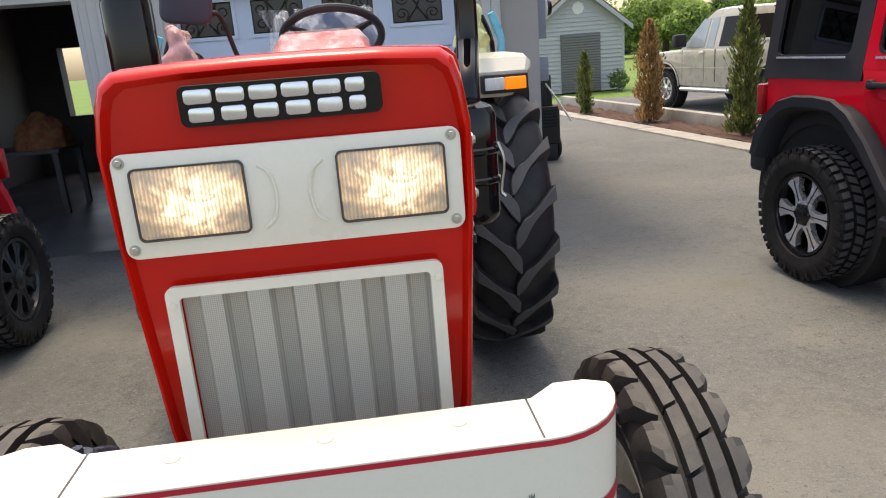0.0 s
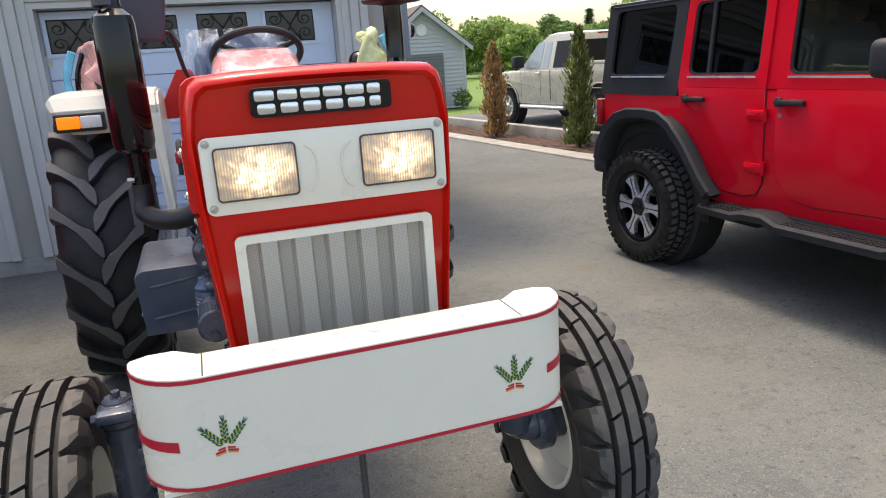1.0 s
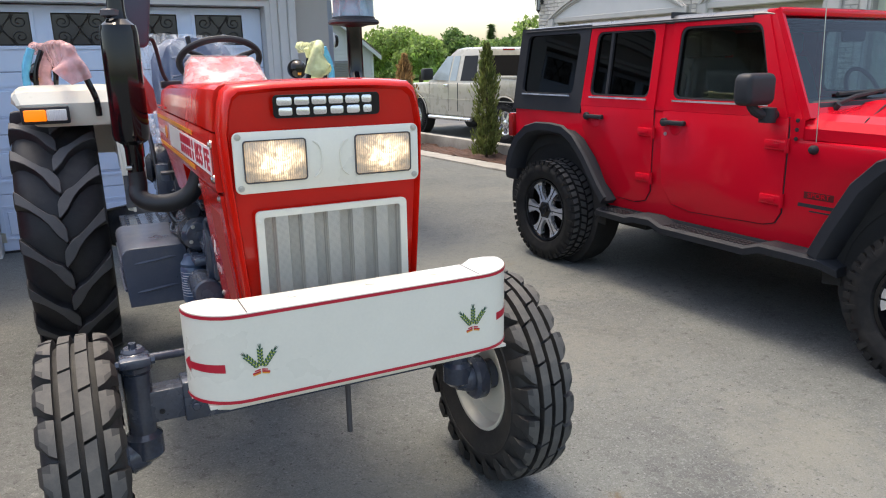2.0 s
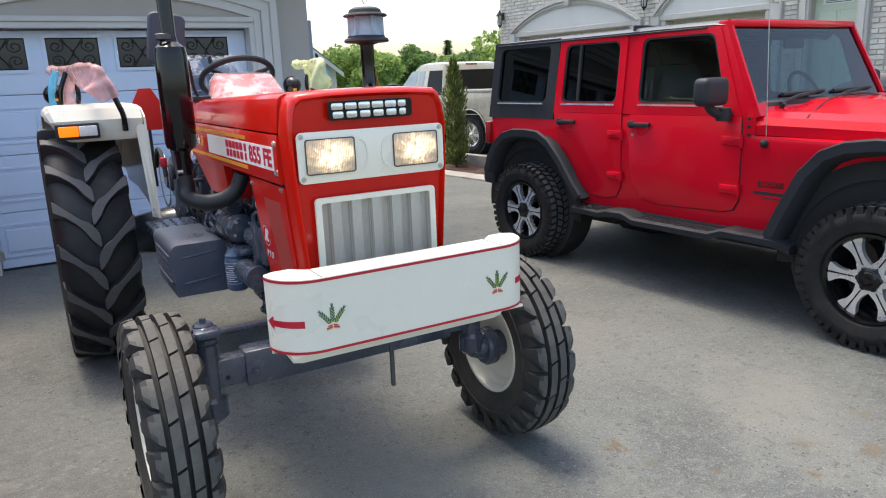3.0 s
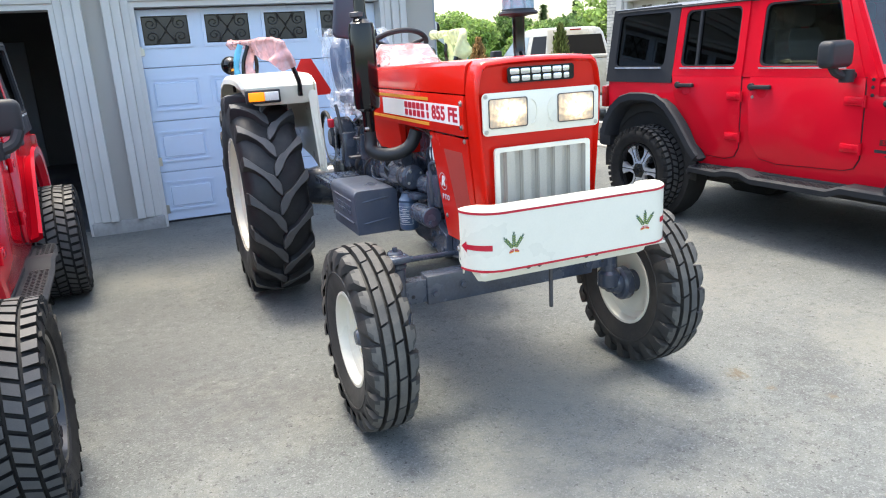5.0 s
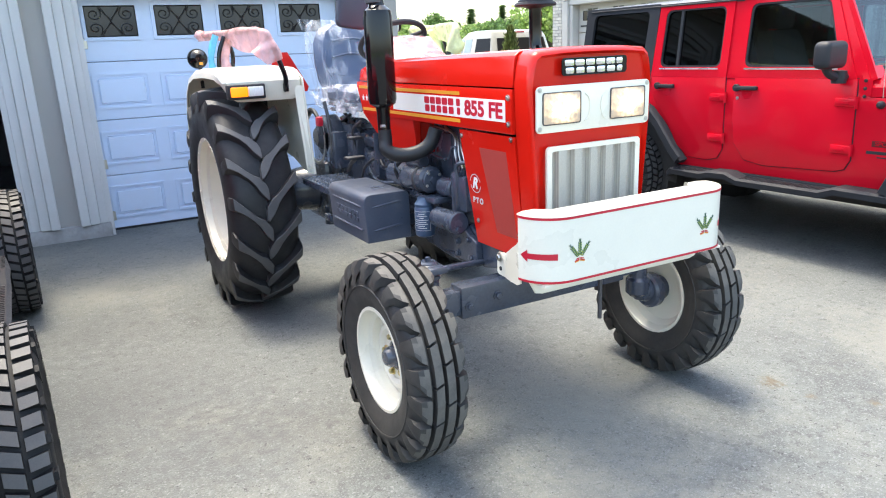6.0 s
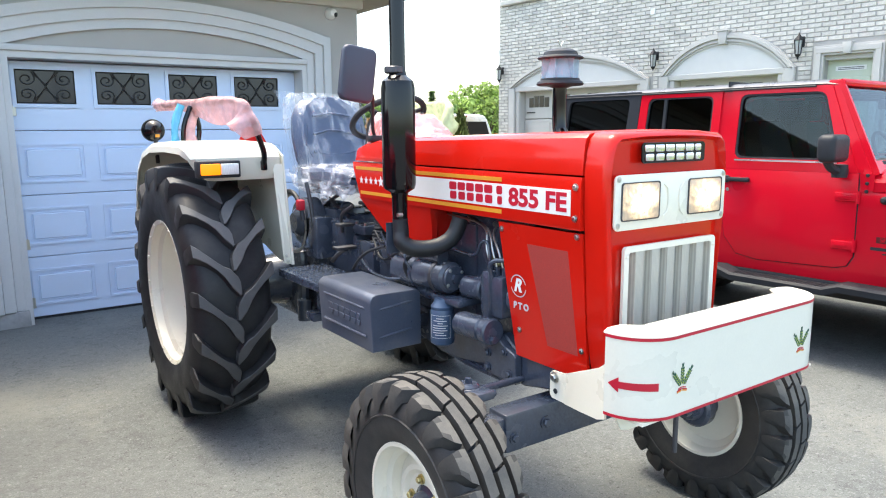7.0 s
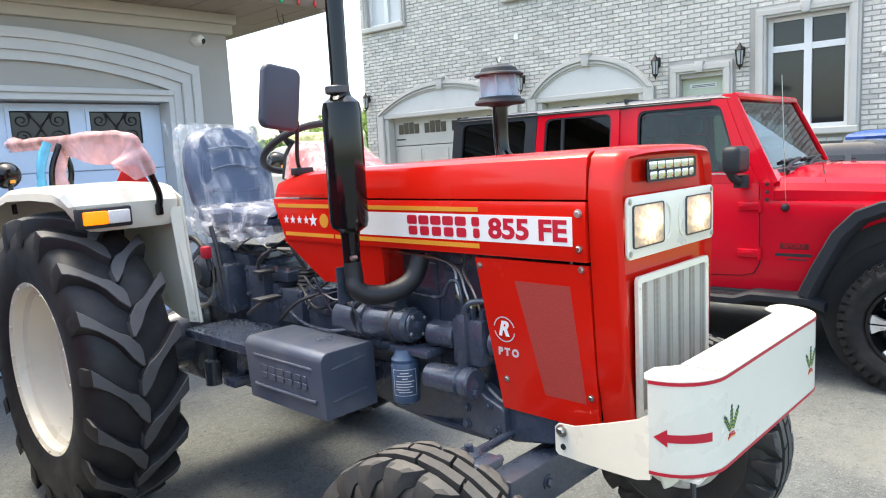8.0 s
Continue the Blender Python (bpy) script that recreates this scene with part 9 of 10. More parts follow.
def leaf_cloud(bm, rng, centre, radii, count, size, shell=0.55):
    """Small leaf clumps scattered through an uneven ellipsoid."""
    for _ in range(count):
        while True:
            v = Vector((rng.uniform(-1, 1), rng.uniform(-1, 1), rng.uniform(-1, 1)))
            if shell < v.length < 1:
                break
        v *= 0.85 + 0.3 * noise.noise(v * 2.3 + Vector(centre))
        p = Vector(centre) + Vector((v.x * radii[0], v.y * radii[1], v.z * radii[2]))
        s = size * rng.uniform(0.5, 1.4)
        a, b = Vector((rng.uniform(-1, 1), rng.uniform(-1, 1), rng.uniform(-1, 1))).normalized(), Vector((rng.uniform(-1, 1), rng.uniform(-1, 1), rng.uniform(-1, 1))).normalized()
        c = a.cross(b)
        vs = [bm.verts.new(p + q) for q in (a * s, b * s, -a * s * 0.7 + c * s * 0.3, -b * s * 0.8)]
        bm.faces.new(vs)


def cedar(x, y, h, r, material, label, seed):
    rng = random.Random(seed)
    C = thing("cedar", label, "tree", (x, y, 0.02), group="cedars in the soil bed")
    part("trunk", tube([(0, 0, 0), (0.01, 0.01, h * 0.4), (0, 0, h * 0.85)], [0.03, 0.022, 0.008], 7, 3), BARK, C)
    bm = bmesh.new()
    n = int(4200 * h * r / 0.4)
    for _ in range(n):
        q = rng.random() ** 1.15
        z = h * (0.015 + 0.985 * q)
        rr = r * (0.72 + 0.3 * min(q * 4, 1)) * (1 - q ** 3.2) + 0.012
        ang = rng.uniform(0, 2 * math.pi)
        rr *= 0.8 + 1.0 * noise.noise(Vector((math.cos(ang) * 2, math.sin(ang) * 2, z * 5 + seed)))
        d = rr * rng.uniform(0.35, 1.05)
        p = Vector((d * math.cos(ang), d * math.sin(ang), z))
        out = Vector((math.cos(ang) * 0.45 + rng.uniform(-0.25, 0.25), math.sin(ang) * 0.45 + rng.uniform(-0.25, 0.25), 1.0)).normalized()
        sd = out.cross(Vector((rng.uniform(-1, 1), rng.uniform(-1, 1), 0.2))).normalized()
        ln_, wd = rng.uniform(0.05, 0.11), rng.uniform(0.008, 0.018)
        vs = [bm.verts.new(p + v) for v in (Vector((0, 0, 0)), out * ln_ * 0.5 + sd * wd, out * ln_, out * ln_ * 0.5 - sd * wd)]
        bm.faces.new(vs)
    part("crown", bm, material, C)
    return C


cedar(5.58, 8.7, 1.84, 0.235, CEDAR, "slim green cedar with dry twigs near its foot", 1)
cedar(5.22, 11.3, 1.72, 0.25, CEDAR_BROWN, "slim browned cedar in the soil bed", 2)
cedar(4.75, 13.55, 1.24, 0.17, CEDAR, "small green cedar in the soil bed", 3)


def bush(x, y, h, seed):
    rng = random.Random(seed)
    b = thing("bush", "small round green bush by the shed", "bush", (x, y, -0.15))
    bm = bmesh.new()
    leaf_cloud(bm, rng, (0, 0, h * 0.5), (h * 0.5, h * 0.5, h * 0.5), 500, 0.05, 0.2)
    part("crown", bm, LEAF_DARK, b)
    part("stem", cyl((0, 0, 0), (0, 0, h * 0.5), 0.02, n=6), BARK, b)


bush(8.35, 21.4, 0.75, 8)


def tree(x, y, h, w, material, seed, label="leafy green tree at the edge of the meadow", leaves=2600, size=0.28):
    rng = random.Random(seed)
    t = thing("tree", label, "tree", (x, y, -0.2), group="trees along the meadow")
    bm = bmesh.new()
    bm_tube(bm, [(0, 0, 0), (0.1, 0.05, h * 0.3), (0, 0.1, h * 0.7)], [w * 0.05, w * 0.04, w * 0.015], 8, 3)
    tips = []
    for k in range(7):
        a = 2 * math.pi * k / 7 + rng.uniform(-0.3, 0.3)
        z0, z1 = h * rng.uniform(0.25, 0.45), h * rng.uniform(0.45, 0.85)
        e = Vector((math.cos(a) * w * rng.uniform(0.2, 0.42), math.sin(a) * w * rng.uniform(0.2, 0.42), z1))
        bm_tube(bm, [(0.05, 0.05, z0), (e.x * 0.5, e.y * 0.5, (z0 + z1) / 2), tuple(e)], [w * 0.025, w * 0.015, w * 0.006], 6, 2)
        tips.append(e)
    part("trunk", bm, BARK, t)
    bm = bmesh.new()
    tips.append(Vector((0, 0, h * 0.82)))
    for e in tips:
        r = w * rng.uniform(0.2, 0.32)
        leaf_cloud(bm, rng, e, (r, r, r * rng.uniform(0.7, 1.0)), leaves // len(tips), size, 0.35)
    part("crown", bm, material, t)


def spruce(x, y, h, seed):
    rng = random.Random(seed)
    t = thing("spruce", "tall dark spruce behind the meadow trees", "tree", (x, y, -0.2), group="trees along the meadow")
    part("trunk", cyl((0, 0, 0), (0, 0, h * 0.95), h * 0.02, h * 0.004, n=7), BARK, t)
    bm = bmesh.new()
    for _ in range(1500):
        q = rng.random()
        z = h * (0.12 + 0.88 * q)
        tier = 0.65 + 0.35 * math.sin(q * 60)
        r = h * 0.17 * (1 - q) * tier * rng.uniform(0.3, 1)
        a = rng.uniform(0, 2 * math.pi)
        p = Vector((r * math.cos(a), r * math.sin(a), z))
        o = Vector((math.cos(a), math.sin(a), -0.2)) * rng.uniform(0.3, 0.6)
        sd = Vector((-math.sin(a), math.cos(a), 0.2)) * rng.uniform(0.08, 0.16)
        bm.faces.new([bm.verts.new(p + v) for v in (sd, o, -sd)])
    part("crown", bm, LEAF_DARK, t)


rng = random.Random(11)
for k in range(30):
    a = radians(88 - k * 2.1 + rng.uniform(-1, 1))
    d = rng.uniform(52, 75)
    x, y = d * math.cos(a), d * math.sin(a)
    base = 2.3 + 3.4 * rng.random()
    tree(x, y, (base * d / 60 + 0.6 * rng.random()) * (0.76 if a > radians(61) else 1.0), rng.uniform(3.6, 6.5) * d / 60, LEAF if k % 3 else LEAF_DARK, 100 + k, leaves=5200, size=0.16)
for k, (a, d, h) in enumerate(((59, 66, 5.2), (56.5, 70, 5.6), (50, 68, 6.4), (44, 66, 6.4))):
    spruce(d * math.cos(radians(a)), d * math.sin(radians(a)), h, 50 + k)
tree(13.2, 17.6, 3.5, 2.6, LEAF, 77, "young light green tree behind the brick house", 2600, 0.09)
tree(16.5, 20.5, 3.6, 3.4, LEAF, 78, "young light green tree behind the brick house", 2600, 0.1)

# far hedge that closes the view under the tree line
bm = bmesh.new()
r2 = random.Random(5)
for k in range(5200):
    a = radians(r2.uniform(8, 100))
    d = r2.uniform(76, 80)
    p = Vector((d * math.cos(a), d * math.sin(a), r2.uniform(-0.2, 1.5 + 1.2 * noise.noise(Vector((a * 14, 2, 0))))))
    s = r2.uniform(0.25, 0.6)
    u, v = Vector((r2.uniform(-1, 1), r2.uniform(-1, 1), r2.uniform(-1, 1))).normalized(), Vector((r2.uniform(-1, 1), r2.uniform(-1, 1), r2.uniform(-1, 1))).normalized()
    bm.faces.new([bm.verts.new(p + q) for q in (u * s, v * s, -u * s, -v * s)])
tagged(part("hedge", bm, LEAF_DARK), "dense dark hedge and scrub behind the meadow", "hedge", kind="stuff")

# ---- small things about the garage and the house ----
BULBS = [mat("bulb_" + n, c, 0.25, var=0.05, coat=0.4) for n, c in (("red", (0.6, 0.02, 0.02)), ("green", (0.02, 0.4, 0.15)), ("yellow", (0.65, 0.5, 0.08)), ("violet", (0.12, 0.1, 0.45)))]
CABLE = mat("dark_cable", (0.03, 0.035, 0.03), 0.6, var=0.1)
BLUE_LID = mat("blue_bin_lid", (0.05, 0.12, 0.42), 0.45, var=0.08, scale=5)
BIN_GREY = mat("charcoal_bin_plastic", (0.035, 0.04, 0.06), 0.5, var=0.1, scale=4)
HOSE = mat("green_hose", (0.03, 0.28, 0.14), 0.4, var=0.1)
METER_GREY = mat("meter_box_grey", (0.3, 0.34, 0.4), 0.5, var=0.06, scale=4)
CANVAS = mat("red_brown_cloth", (0.3, 0.1, 0.06), 0.9, var=0.4, scale=14, bump=0.02, bscale=20, dirt=(0.35, 0.28, 0.1), dirt_amt=0.7)


def string_lights():
    S = thing("string_lights", "coloured outdoor bulbs on a cable along the gutter", "string lights")
    pts, x, k = [], -5.9, 0
    while x < 2.3:
        pts += [(x, 4.455, 3.035), (x + 0.09, 4.45, 3.02)]
        bm = bmesh.new()
        bm_lathe(bm, [(0.006, 0.03), (0.013, 0.0), (0.016, -0.015), (0.012, -0.035), (0, -0.045)], shift(x, 4.452, 2.985), 10)
        part("bulb", bm, BULBS[(k * 3 + k // 5) % 4], S)
        part("socket", cyl((x, 4.452, 3.01), (x, 4.452, 3.04), 0.009, n=8), CABLE, S)
        x += 0.18
        k += 1
    part("cable", tube(pts, 0.004, 5), CABLE, S)
    part("loose_cable", tube([(1.95, 4.7, 2.945), (2.0, 4.75, 2.86), (2.08, 4.8, 2.84), (2.12, 4.85, 2.945)], 0.004, 5, 5), CABLE, S)


string_lights()


def dome_camera(at, d):
    S = thing("security_camera", "small white dome security camera under the frieze", "camera")
    part("base", lathe([(0, 0), (0.055, 0), (0.055, 0.02), (0.048, 0.035), (0, 0.035)], at, d, 24), WHITE, S)
    e = Vector(at) + Vector(d).normalized() * 0.03
    part("dome", lathe([(0.05, 0), (0.05, 0.015), (0.044, 0.04), (0.03, 0.058), (0, 0.064)], e, d, 24), WHITE, S)
    ld = Vector((0.45, -0.8, -0.3)).normalized()
    c = e + Vector(d).normalized() * 0.01 + ld * 0.03
    part("lens", lathe([(0.024, 0), (0.024, 0.012), (0.018, 0.016), (0, 0.014)], c + ld * 0.012, ld, 20), BLACK_GLOSS, S)


dome_camera((1.41, 5.199, 2.70), (0, -1, 0))
dome_camera((HX(1.15), 1.15, 2.52), (-1, 0, 0))
tagged(part("soffit_light", lathe([(0.075, 0), (0.075, -0.012), (0.055, -0.012), (0.05, 0.0), (0, 0.002)], (-0.15, 4.9, 2.95), n=28), WHITE), "round white recessed soffit light", "ceiling light")
tagged(part("overhead_wire", tube([(2.32, 4.586, 3.02), (4.9, 5.78, 3.96), (7.56, 7.0, 4.94)], 0.006, 5, 6), CABLE), "thin dark overhead wire between garage eaves and brick house", "cable")


def floodlight(x, y, z):
    S = thing("floodlight", "small grey twin-head floodlight standing on the gutter", "outdoor light", (x, y, z))
    part("stem", tube([(0, 0, 0), (0, 0, 0.06), (0.01, 0, 0.11)], 0.012, 10, 3), METER_GREY, S)
    part("junction", lathe([(0, -0.015), (0.028, -0.012), (0.03, 0.0), (0.028, 0.012), (0, 0.016)], (0.01, 0, 0.115), n=18), METER_GREY, S)
    for d in ((-0.75, -0.6, -0.25), (0.55, -0.75, -0.35)):
        v = Vector(d).normalized()
        a = Vector((0.01, 0, 0.14)) + Vector((v.x * 0.05, v.y * 0.03, 0))
        head = part("lamp_head", lathe([(0, -0.05), (0.022, -0.048), (0.034, -0.025), (0.05, 0.03), (0.054, 0.05), (0.048, 0.05), (0.044, 0.034), (0, 0.03)], a, v, 22), METER_GREY, S)
        part("lens", lathe([(0, 0.046), (0.03, 0.044), (0.047, 0.038), (0.047, 0.034), (0, 0.034)], a, v, 22), WHITE, head, "white lamp lens")


floodlight(1.88, 4.5, 3.055)


def meters():
    S = thing("electricity_meter", "grey meter boxes with a round glass meter on the wall", "electricity meter")
    part("upper_box", box(1.712, 1.86, 5.5, 5.8, 1.58, 2.25, 0.01), METER_GREY, S)
    part("lower_box", box(1.712, 1.87, 5.5, 5.75, 1.2, 1.42, 0.01), METER_GREY, S)
    part("pipe", cyl((1.76, 5.65, 0.02), (1.76, 5.65, 1.2), 0.02, n=10), METER_GREY, S)
    part("conduit", cyl((1.78, 5.65, 1.42), (1.78, 5.65, 1.58), 0.025, n=10), METER_GREY, S)
    m = part("meter", lathe([(0.085, 0), (0.085, 0.02), (0.075, 0.025), (0.07, 0.06), (0.06, 0.075), (0, 0.08)], (1.86, 5.62, 1.85), (1, 0, 0), 24), BLACK_GLOSS, S, "round dark glass meter")
    part("rim", lathe([(0.088, 0), (0.094, 0.01), (0.088, 0.03), (0.083, 0.03), (0.083, 0)], (1.86, 5.62, 1.85), (1, 0, 0), 24), WHITE, m)


meters()


def washer():
    S = thing("pressure_washer", "black wheeled pressure washer with a pale lance", "pressure washer", (2.55, 8.4, 0))
    part("body", box(-0.17, 0.17, -0.2, 0.2, 0.22, 0.7, 0.04), BLACK_PLASTIC, S)
    b = part("vent_panel", box(-0.14, 0.14, -0.215, -0.2, 0.45, 0.72, 0.004), GREY_PLASTIC, S)
    for k in range(6):
        part("slat", box(-0.12, 0.12, -0.228, -0.214, 0.47 + k * 0.04, 0.49 + k * 0.04, 0.003, 1), GREY_PLASTIC, b)
    part("handle", tube([(-0.16, 0.2, 0.5), (-0.16, 0.26, 1.0), (-0.14, 0.27, 1.1), (0.14, 0.27, 1.1), (0.16, 0.26, 1.0), (0.16, 0.2, 0.5)], 0.016, 8, 3), BLACK_PLASTIC, S)
    part("back_plate", box(-0.15, 0.15, 0.2, 0.22, 0.5, 1.08, 0.01), BLACK_PLASTIC, S)
    part("lance", tube([(0.06, 0.24, 1.05), (0.2, 0.1, 0.8), (0.36, -0.05, 0.5)], 0.014, 8), WHITE, S, "pale straight lance")
    for x in (-0.19, 0.19):
        w = part("wheel", lathe_x([(0.0, -0.03), (0.13, -0.03), (0.15, -0.015), (0.15, 0.015), (0.13, 0.03), (0, 0.03)], x, 0.08, 0.15, 1, 24), RUBBER, S)
    part("foot", box(-0.12, 0.12, -0.2, -0.12, 0.0, 0.22, 0.01), BLACK_PLASTIC, S)


washer()


def landing():
    """Raised slab beside the house that carries the bin and the hose."""
    bm = bmesh.new()
    bm_prism(bm, [(HX(0.2) - 1.25, 0.2), (HX(2.2) - 1.25, 2.2), (HX(2.2) - 0.13, 2.2), (HX(0.2) - 0.13, 0.2)], shift(0, 0, -0.1), 0.62, 0.015)
    solid("landing", bm, CONCRETE, "raised concrete landing beside the brick house", "landing")


landing()


def wheelie_bin(x, y, z):
    S = thing("wheelie_bin", "charcoal wheeled bin with a blue lid and pale label", "bin", (x, y, z))
    rows = []
    for zz, a, b in ((0.06, 0.20, 0.23), (0.1, 0.21, 0.24), (0.86, 0.27, 0.31), (0.9, 0.275, 0.315), (0.9, 0.295, 0.335), (0.97, 0.3, 0.34)):
        rows.append([(-a, -b, zz), (a, -b, zz), (a, b, zz), (-a, b, zz)])
    part("bin_body", loft(rows), BIN_GREY, S)
    for k in range(7):
        part("rim_rib", box(-0.303, -0.29, -0.3 + k * 0.09, -0.29 + k * 0.09, 0.86, 0.96, 0.003, 1), BIN_GREY, S)
    rows = []
    for zz, a, b in ((0.972, 0.315, 0.355), (1.0, 0.32, 0.36), (1.03, 0.3, 0.34), (1.06, 0.2, 0.22), (1.065, 0.1, 0.1)):
        rows.append([(-a, -b, zz), (a, -b, zz), (a, b, zz), (-a, b, zz)])
    lid = part("lid", loft(rows), BLUE_LID, S, "blue moulded lid")
    part("lid_grip", tube([(-0.32, -0.15, 0.99), (-0.36, -0.14, 1.0), (-0.36, 0.14, 1.0), (-0.32, 0.15, 0.99)], 0.012, 8, 3), BLUE_LID, lid)
    lb = part("label", box(-0.276, -0.268, 0.06, 0.22, 0.74, 0.84), WHITE, S, "pale label with unreadable lines")
    for k in range(3):
        part("label_line", box(-0.2785, -0.2755, 0.075, 0.205, 0.755 + k * 0.028, 0.765 + k * 0.028), GREY_PLASTIC, lb)
    for yy in (-0.2, 0.2):
        part("wheel", lathe([(0, -0.025), (0.09, -0.025), (0.1, -0.015), (0.1, 0.015), (0.09, 0.025), (0, 0.025)], (0.2, yy, 0.1), (0, 1, 0), 20), RUBBER, S)
    part("foot", box(-0.2, -0.12, -0.16, 0.16, 0.0, 0.08, 0.01), BIN_GREY, S)


wheelie_bin(6.95, 0.86, 0.522)


def hose():
    S = thing("garden_hose", "coiled green garden hose on a reel by the wall", "hose", (7.2, 1.52, 0.52))
    pts = []
    for k in range(110):
        a = k * 0.42
        pts.append((0.17 * math.cos(a) * (1 + 0.05 * math.sin(k)), 0.22 * math.sin(a), 0.72 + 0.2 * k / 110 + 0.015 * math.sin(k * 1.7)))
    part("coil", tube(pts, 0.012, 6), HOSE, S)
    part("reel_stand", lathe([(0, 0), (0.17, 0), (0.15, 0.04), (0.05, 0.06), (0.05, 0.7), (0.15, 0.72), (0.15, 0.73), (0, 0.73)], (0, 0, 0), n=20), BIN_GREY, S)


hose()


def bay_clutter():
    S = thing("workbench", "cluttered workbench inside the garage, its colour darkened for shade", "workbench", (-4.05, 8.0, 0.012))
    # Bench shares the lining's colour, darkened for the bay's shade.
    part("bench_top", box(-0.75, 0.62, -0.4, 0.4, 0.72, 0.77, 0.008), SHADE_DARK, S)
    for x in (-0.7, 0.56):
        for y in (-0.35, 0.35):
            part("leg", box(x - 0.03, x + 0.03, y - 0.03, y + 0.03, 0, 0.72), SHADE_DARK, S)
    rng = random.Random(21)
    P = thing("cloth_heap", "crumpled red-brown cloth heap on the workbench", "cloth", (-3.72, 7.95, 0.782))
    bm = bmesh.new()
    bmesh.ops.create_icosphere(bm, subdivisions=4, radius=0.3)
    for v in bm.verts:
        v.co = Vector((v.co.x * 1.0, v.co.y, max(v.co.z, -0.02) * 1.3))
        v.co += noise.noise_vector(v.co * 5) * 0.07 + noise.noise_vector(v.co * 13) * 0.025
        v.co.z = max(v.co.z, 0)
    part("crumpled_cloth", bm, CANVAS, P)
    C = thing("machine_box", "blue-grey tool case on the garage floor", "case", (-3.95, 6.7, 0.012))
    part("case", box(-0.2, 0.2, -0.25, 0.25, 0, 0.55, 0.04), METER_GREY, C)
    part("case_handle", tube([(-0.1, 0, 0.55), (-0.09, 0, 0.6), (0.09, 0, 0.6), (0.1, 0, 0.55)], 0.012, 6, 3), BLACK_PLASTIC, C)
    D = thing("inner_door", "dim grey side door inside the garage", "door", (0, 0, 0))
    part("door_leaf", box(-4.0, -3.06, GBACK - 0.06, GBACK - 0.012, 0.012, 2.1, 0.006), METER_GREY, D)


bay_clutter()

# ---- bricks of the house front, in running courses ----
br_len, br_h, gap = 0.174, 0.0505, 0.0108
near_bricks, rest = [], []
keep_off = [(6.52 - 0.17, 9.42 + 0.17, 0, 2.38), (4.18 - 0.17, 6.0 + 0.17, 0, 2.38), (3.05 - 0.14, 3.65 + 0.14, 0, 2.64), (1.55 - 0.14, 2.5 + 0.14, 1.57, 3.23),
            (8.83 - 0.1, 9.72 + 0.1, 3.92, 5.5), (5.28 - 0.1, 6.5 + 0.1, 3.96, 5.5)]
arches = [(7.97, 1.62, 2.36, 2.74), (5.09, 1.08, 2.38, 2.8)]


def covered(a, b, c, d):
    if any(a < h[1] and b > h[0] and c < h[3] and d > h[2] for h in keep_off):
        return True
    for m, w, z0, z1 in arches:
        r = (w * w + (z1 + 0.12 - z0) ** 2) / (2 * (z1 + 0.12 - z0))
        u, z = (a + b) / 2, (c + d) / 2
        if z0 - 0.06 < z and abs(u - m) < w and (u - m) ** 2 + (z - (z1 + 0.12 - r)) ** 2 < r * r:
            return True
    return False


rng = random.Random(4)
row, z = 0, 0.0
while z + br_h < HTOP:
    u = H0 + (0.0 if row % 2 else -(br_len + gap) / 2)
    while u < HEND:
        a, b = max(u, H0), min(u + br_len, HEND)
        pieces = [(a, b)]
        if b - a > 0.03:
            if covered(a, b, z, z + br_h):
                pieces = [p for p in ((a, (a + b) / 2 - 0.005), ((a + b) / 2 + 0.005, b)) if not covered(*p, z, z + br_h)]
            for p in pieces:
                full = abs(p[1] - p[0] - br_len) < 1e-4
                (near_bricks if full and 1.0 < p[0] < 5.6 and 2.62 < z < 3.4 and len(near_bricks) < 300 else rest).append((p[0], p[1], z))
        u += br_len + gap
    z += br_h + gap
    row += 1
verts, faces = [], []
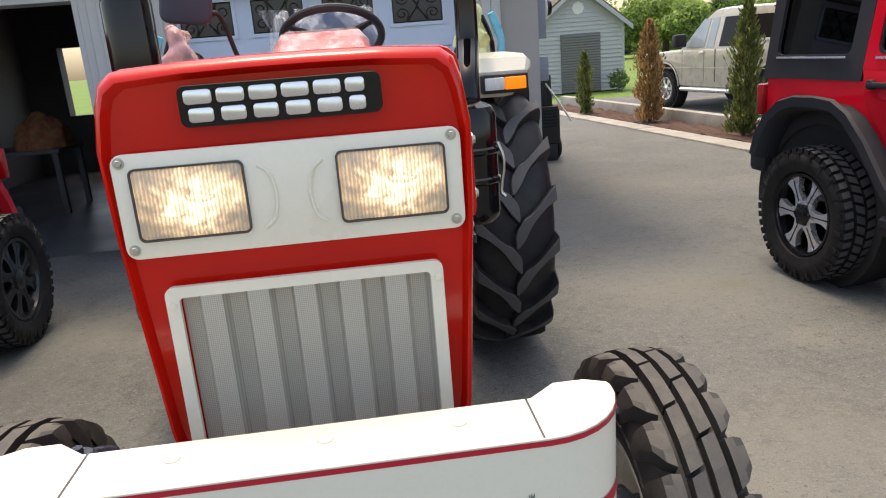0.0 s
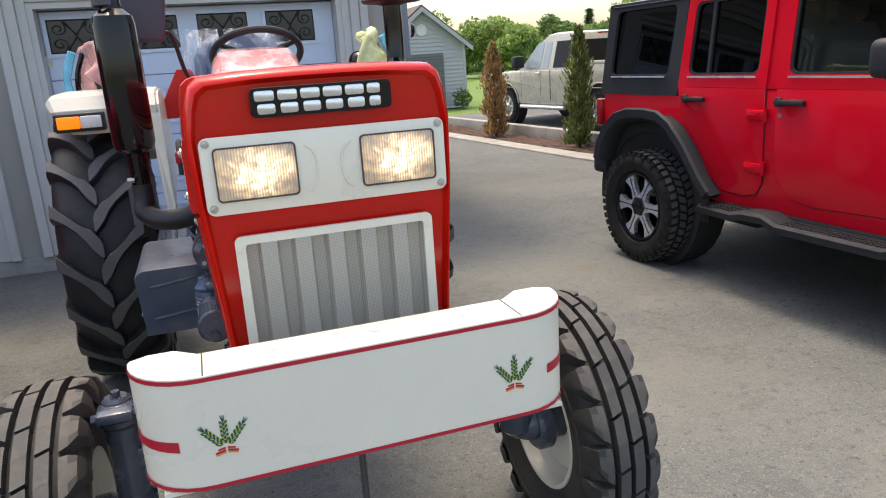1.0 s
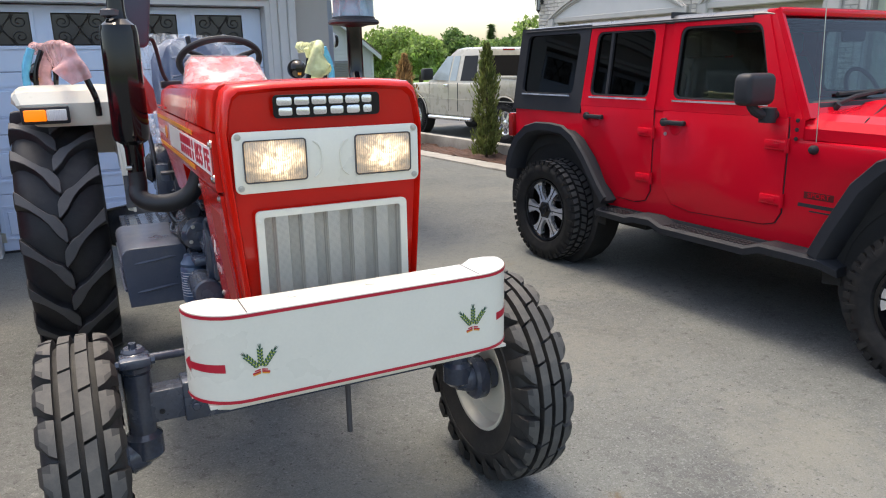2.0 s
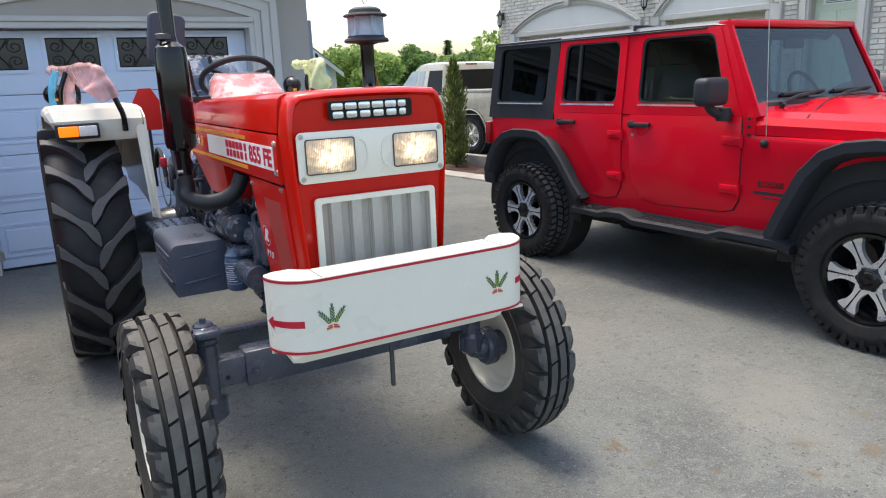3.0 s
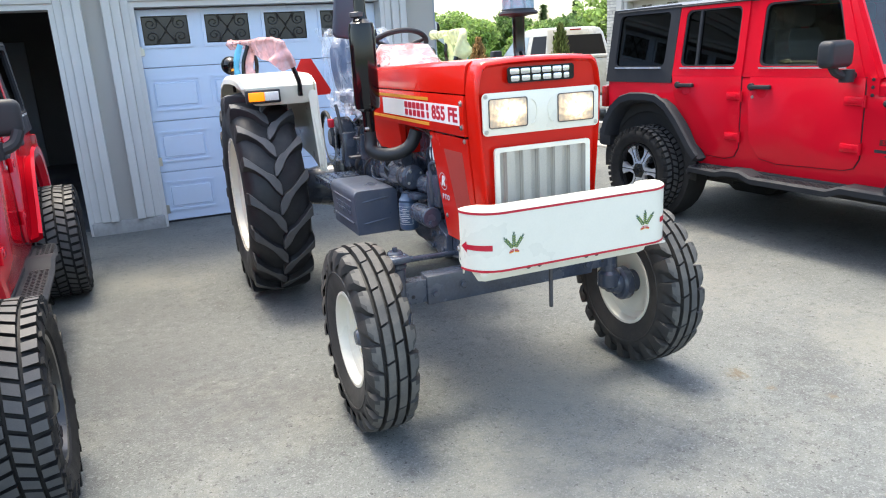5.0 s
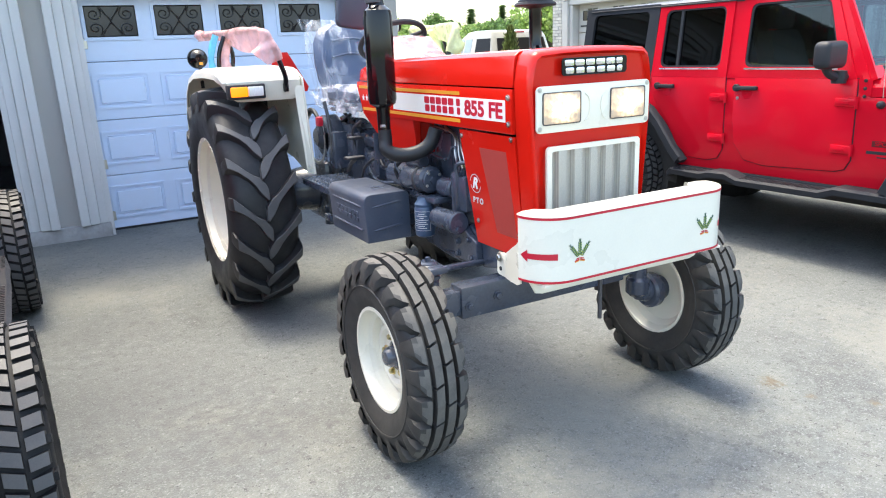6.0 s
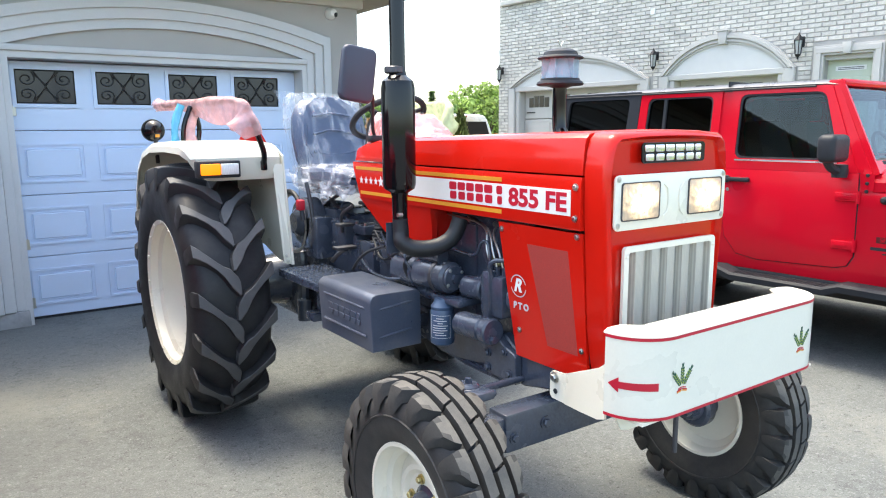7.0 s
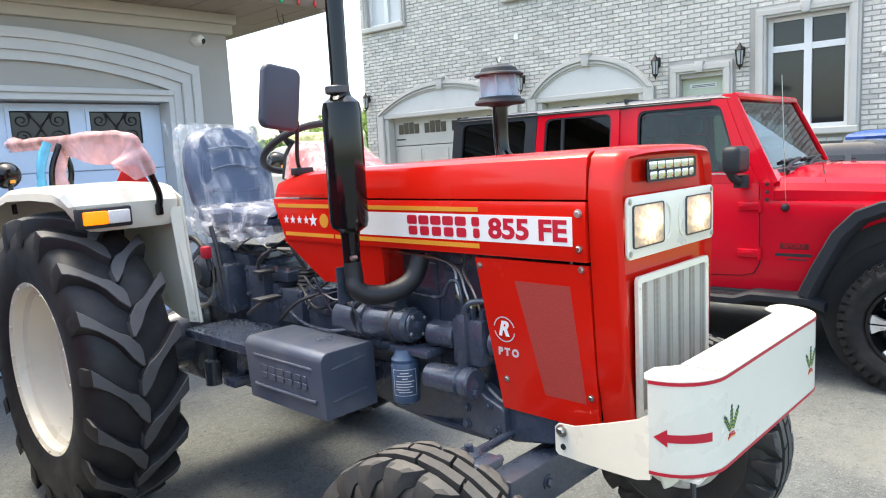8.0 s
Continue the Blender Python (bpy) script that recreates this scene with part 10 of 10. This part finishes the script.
for a, b, z in rest:
    d = rng.uniform(0.007, 0.016)
    n = len(verts)
    e = 0.004
    ring0 = [(a, z, -0.002), (b, z, -0.002), (b, z + br_h, -0.002), (a, z + br_h, -0.002)]
    ring1 = [(a + e, z + e, d), (b - e, z + e, d), (b - e, z + br_h - e, d), (a + e, z + br_h - e, d)]
    verts += [tuple(HM @ Vector(p)) for p in ring0 + ring1]
    faces += [(n + 4, n + 5, n + 6, n + 7)] + [(n + i, n + (i + 1) % 4, n + 4 + (i + 1) % 4, n + 4 + i) for i in range(4)]
me = bpy.data.meshes.new("brickwork")
me.from_pydata(verts, [], faces)
me.materials.append(BRICK_FAR)
wall_obj = bpy.data.objects["house_wall"]
o = new("brickwork", me)
o.parent = wall_obj
tagged(o, "pale grey painted bricks in running bond", kind="stuff")
g = BRICK_FAR.node_tree
gi = g.nodes.new("ShaderNodeNewGeometry")
mr = g.nodes.new("ShaderNodeMapRange")
mr.inputs[3].default_value, mr.inputs[4].default_value = 0.84, 1.1
g.links.new(gi.outputs["Random Per Island"], mr.inputs[0])
vm = g.nodes.new("ShaderNodeVectorMath")
vm.operation = "SCALE"
bsdf = g.nodes["Principled BSDF"]
g.links.new(bsdf.inputs["Base Color"].links[0].from_socket, vm.inputs[0])
g.links.new(mr.outputs[0], vm.inputs["Scale"])
g.links.new(vm.outputs[0], bsdf.inputs["Base Color"])
bme = bpy.data.meshes.new("brick")
e = 0.004
r0 = [(0, 0, -0.002), (br_len, 0, -0.002), (br_len, br_h, -0.002), (0, br_h, -0.002)]
r1 = [(e, e, 0.009), (br_len - e, e, 0.009), (br_len - e, br_h - e, 0.009), (e, br_h - e, 0.009)]
bme.from_pydata(r0 + r1, [], [(4, 5, 6, 7)] + [(i, (i + 1) % 4, 4 + (i + 1) % 4, 4 + i) for i in range(4)])
bme.materials.append(BRICK)
for a, b, z in near_bricks:
    o = new("brick", bme)
    o.parent = wall_obj
    o.matrix_basis = HM @ Matrix.Translation((a, z, rng.uniform(-0.003, 0.003)))
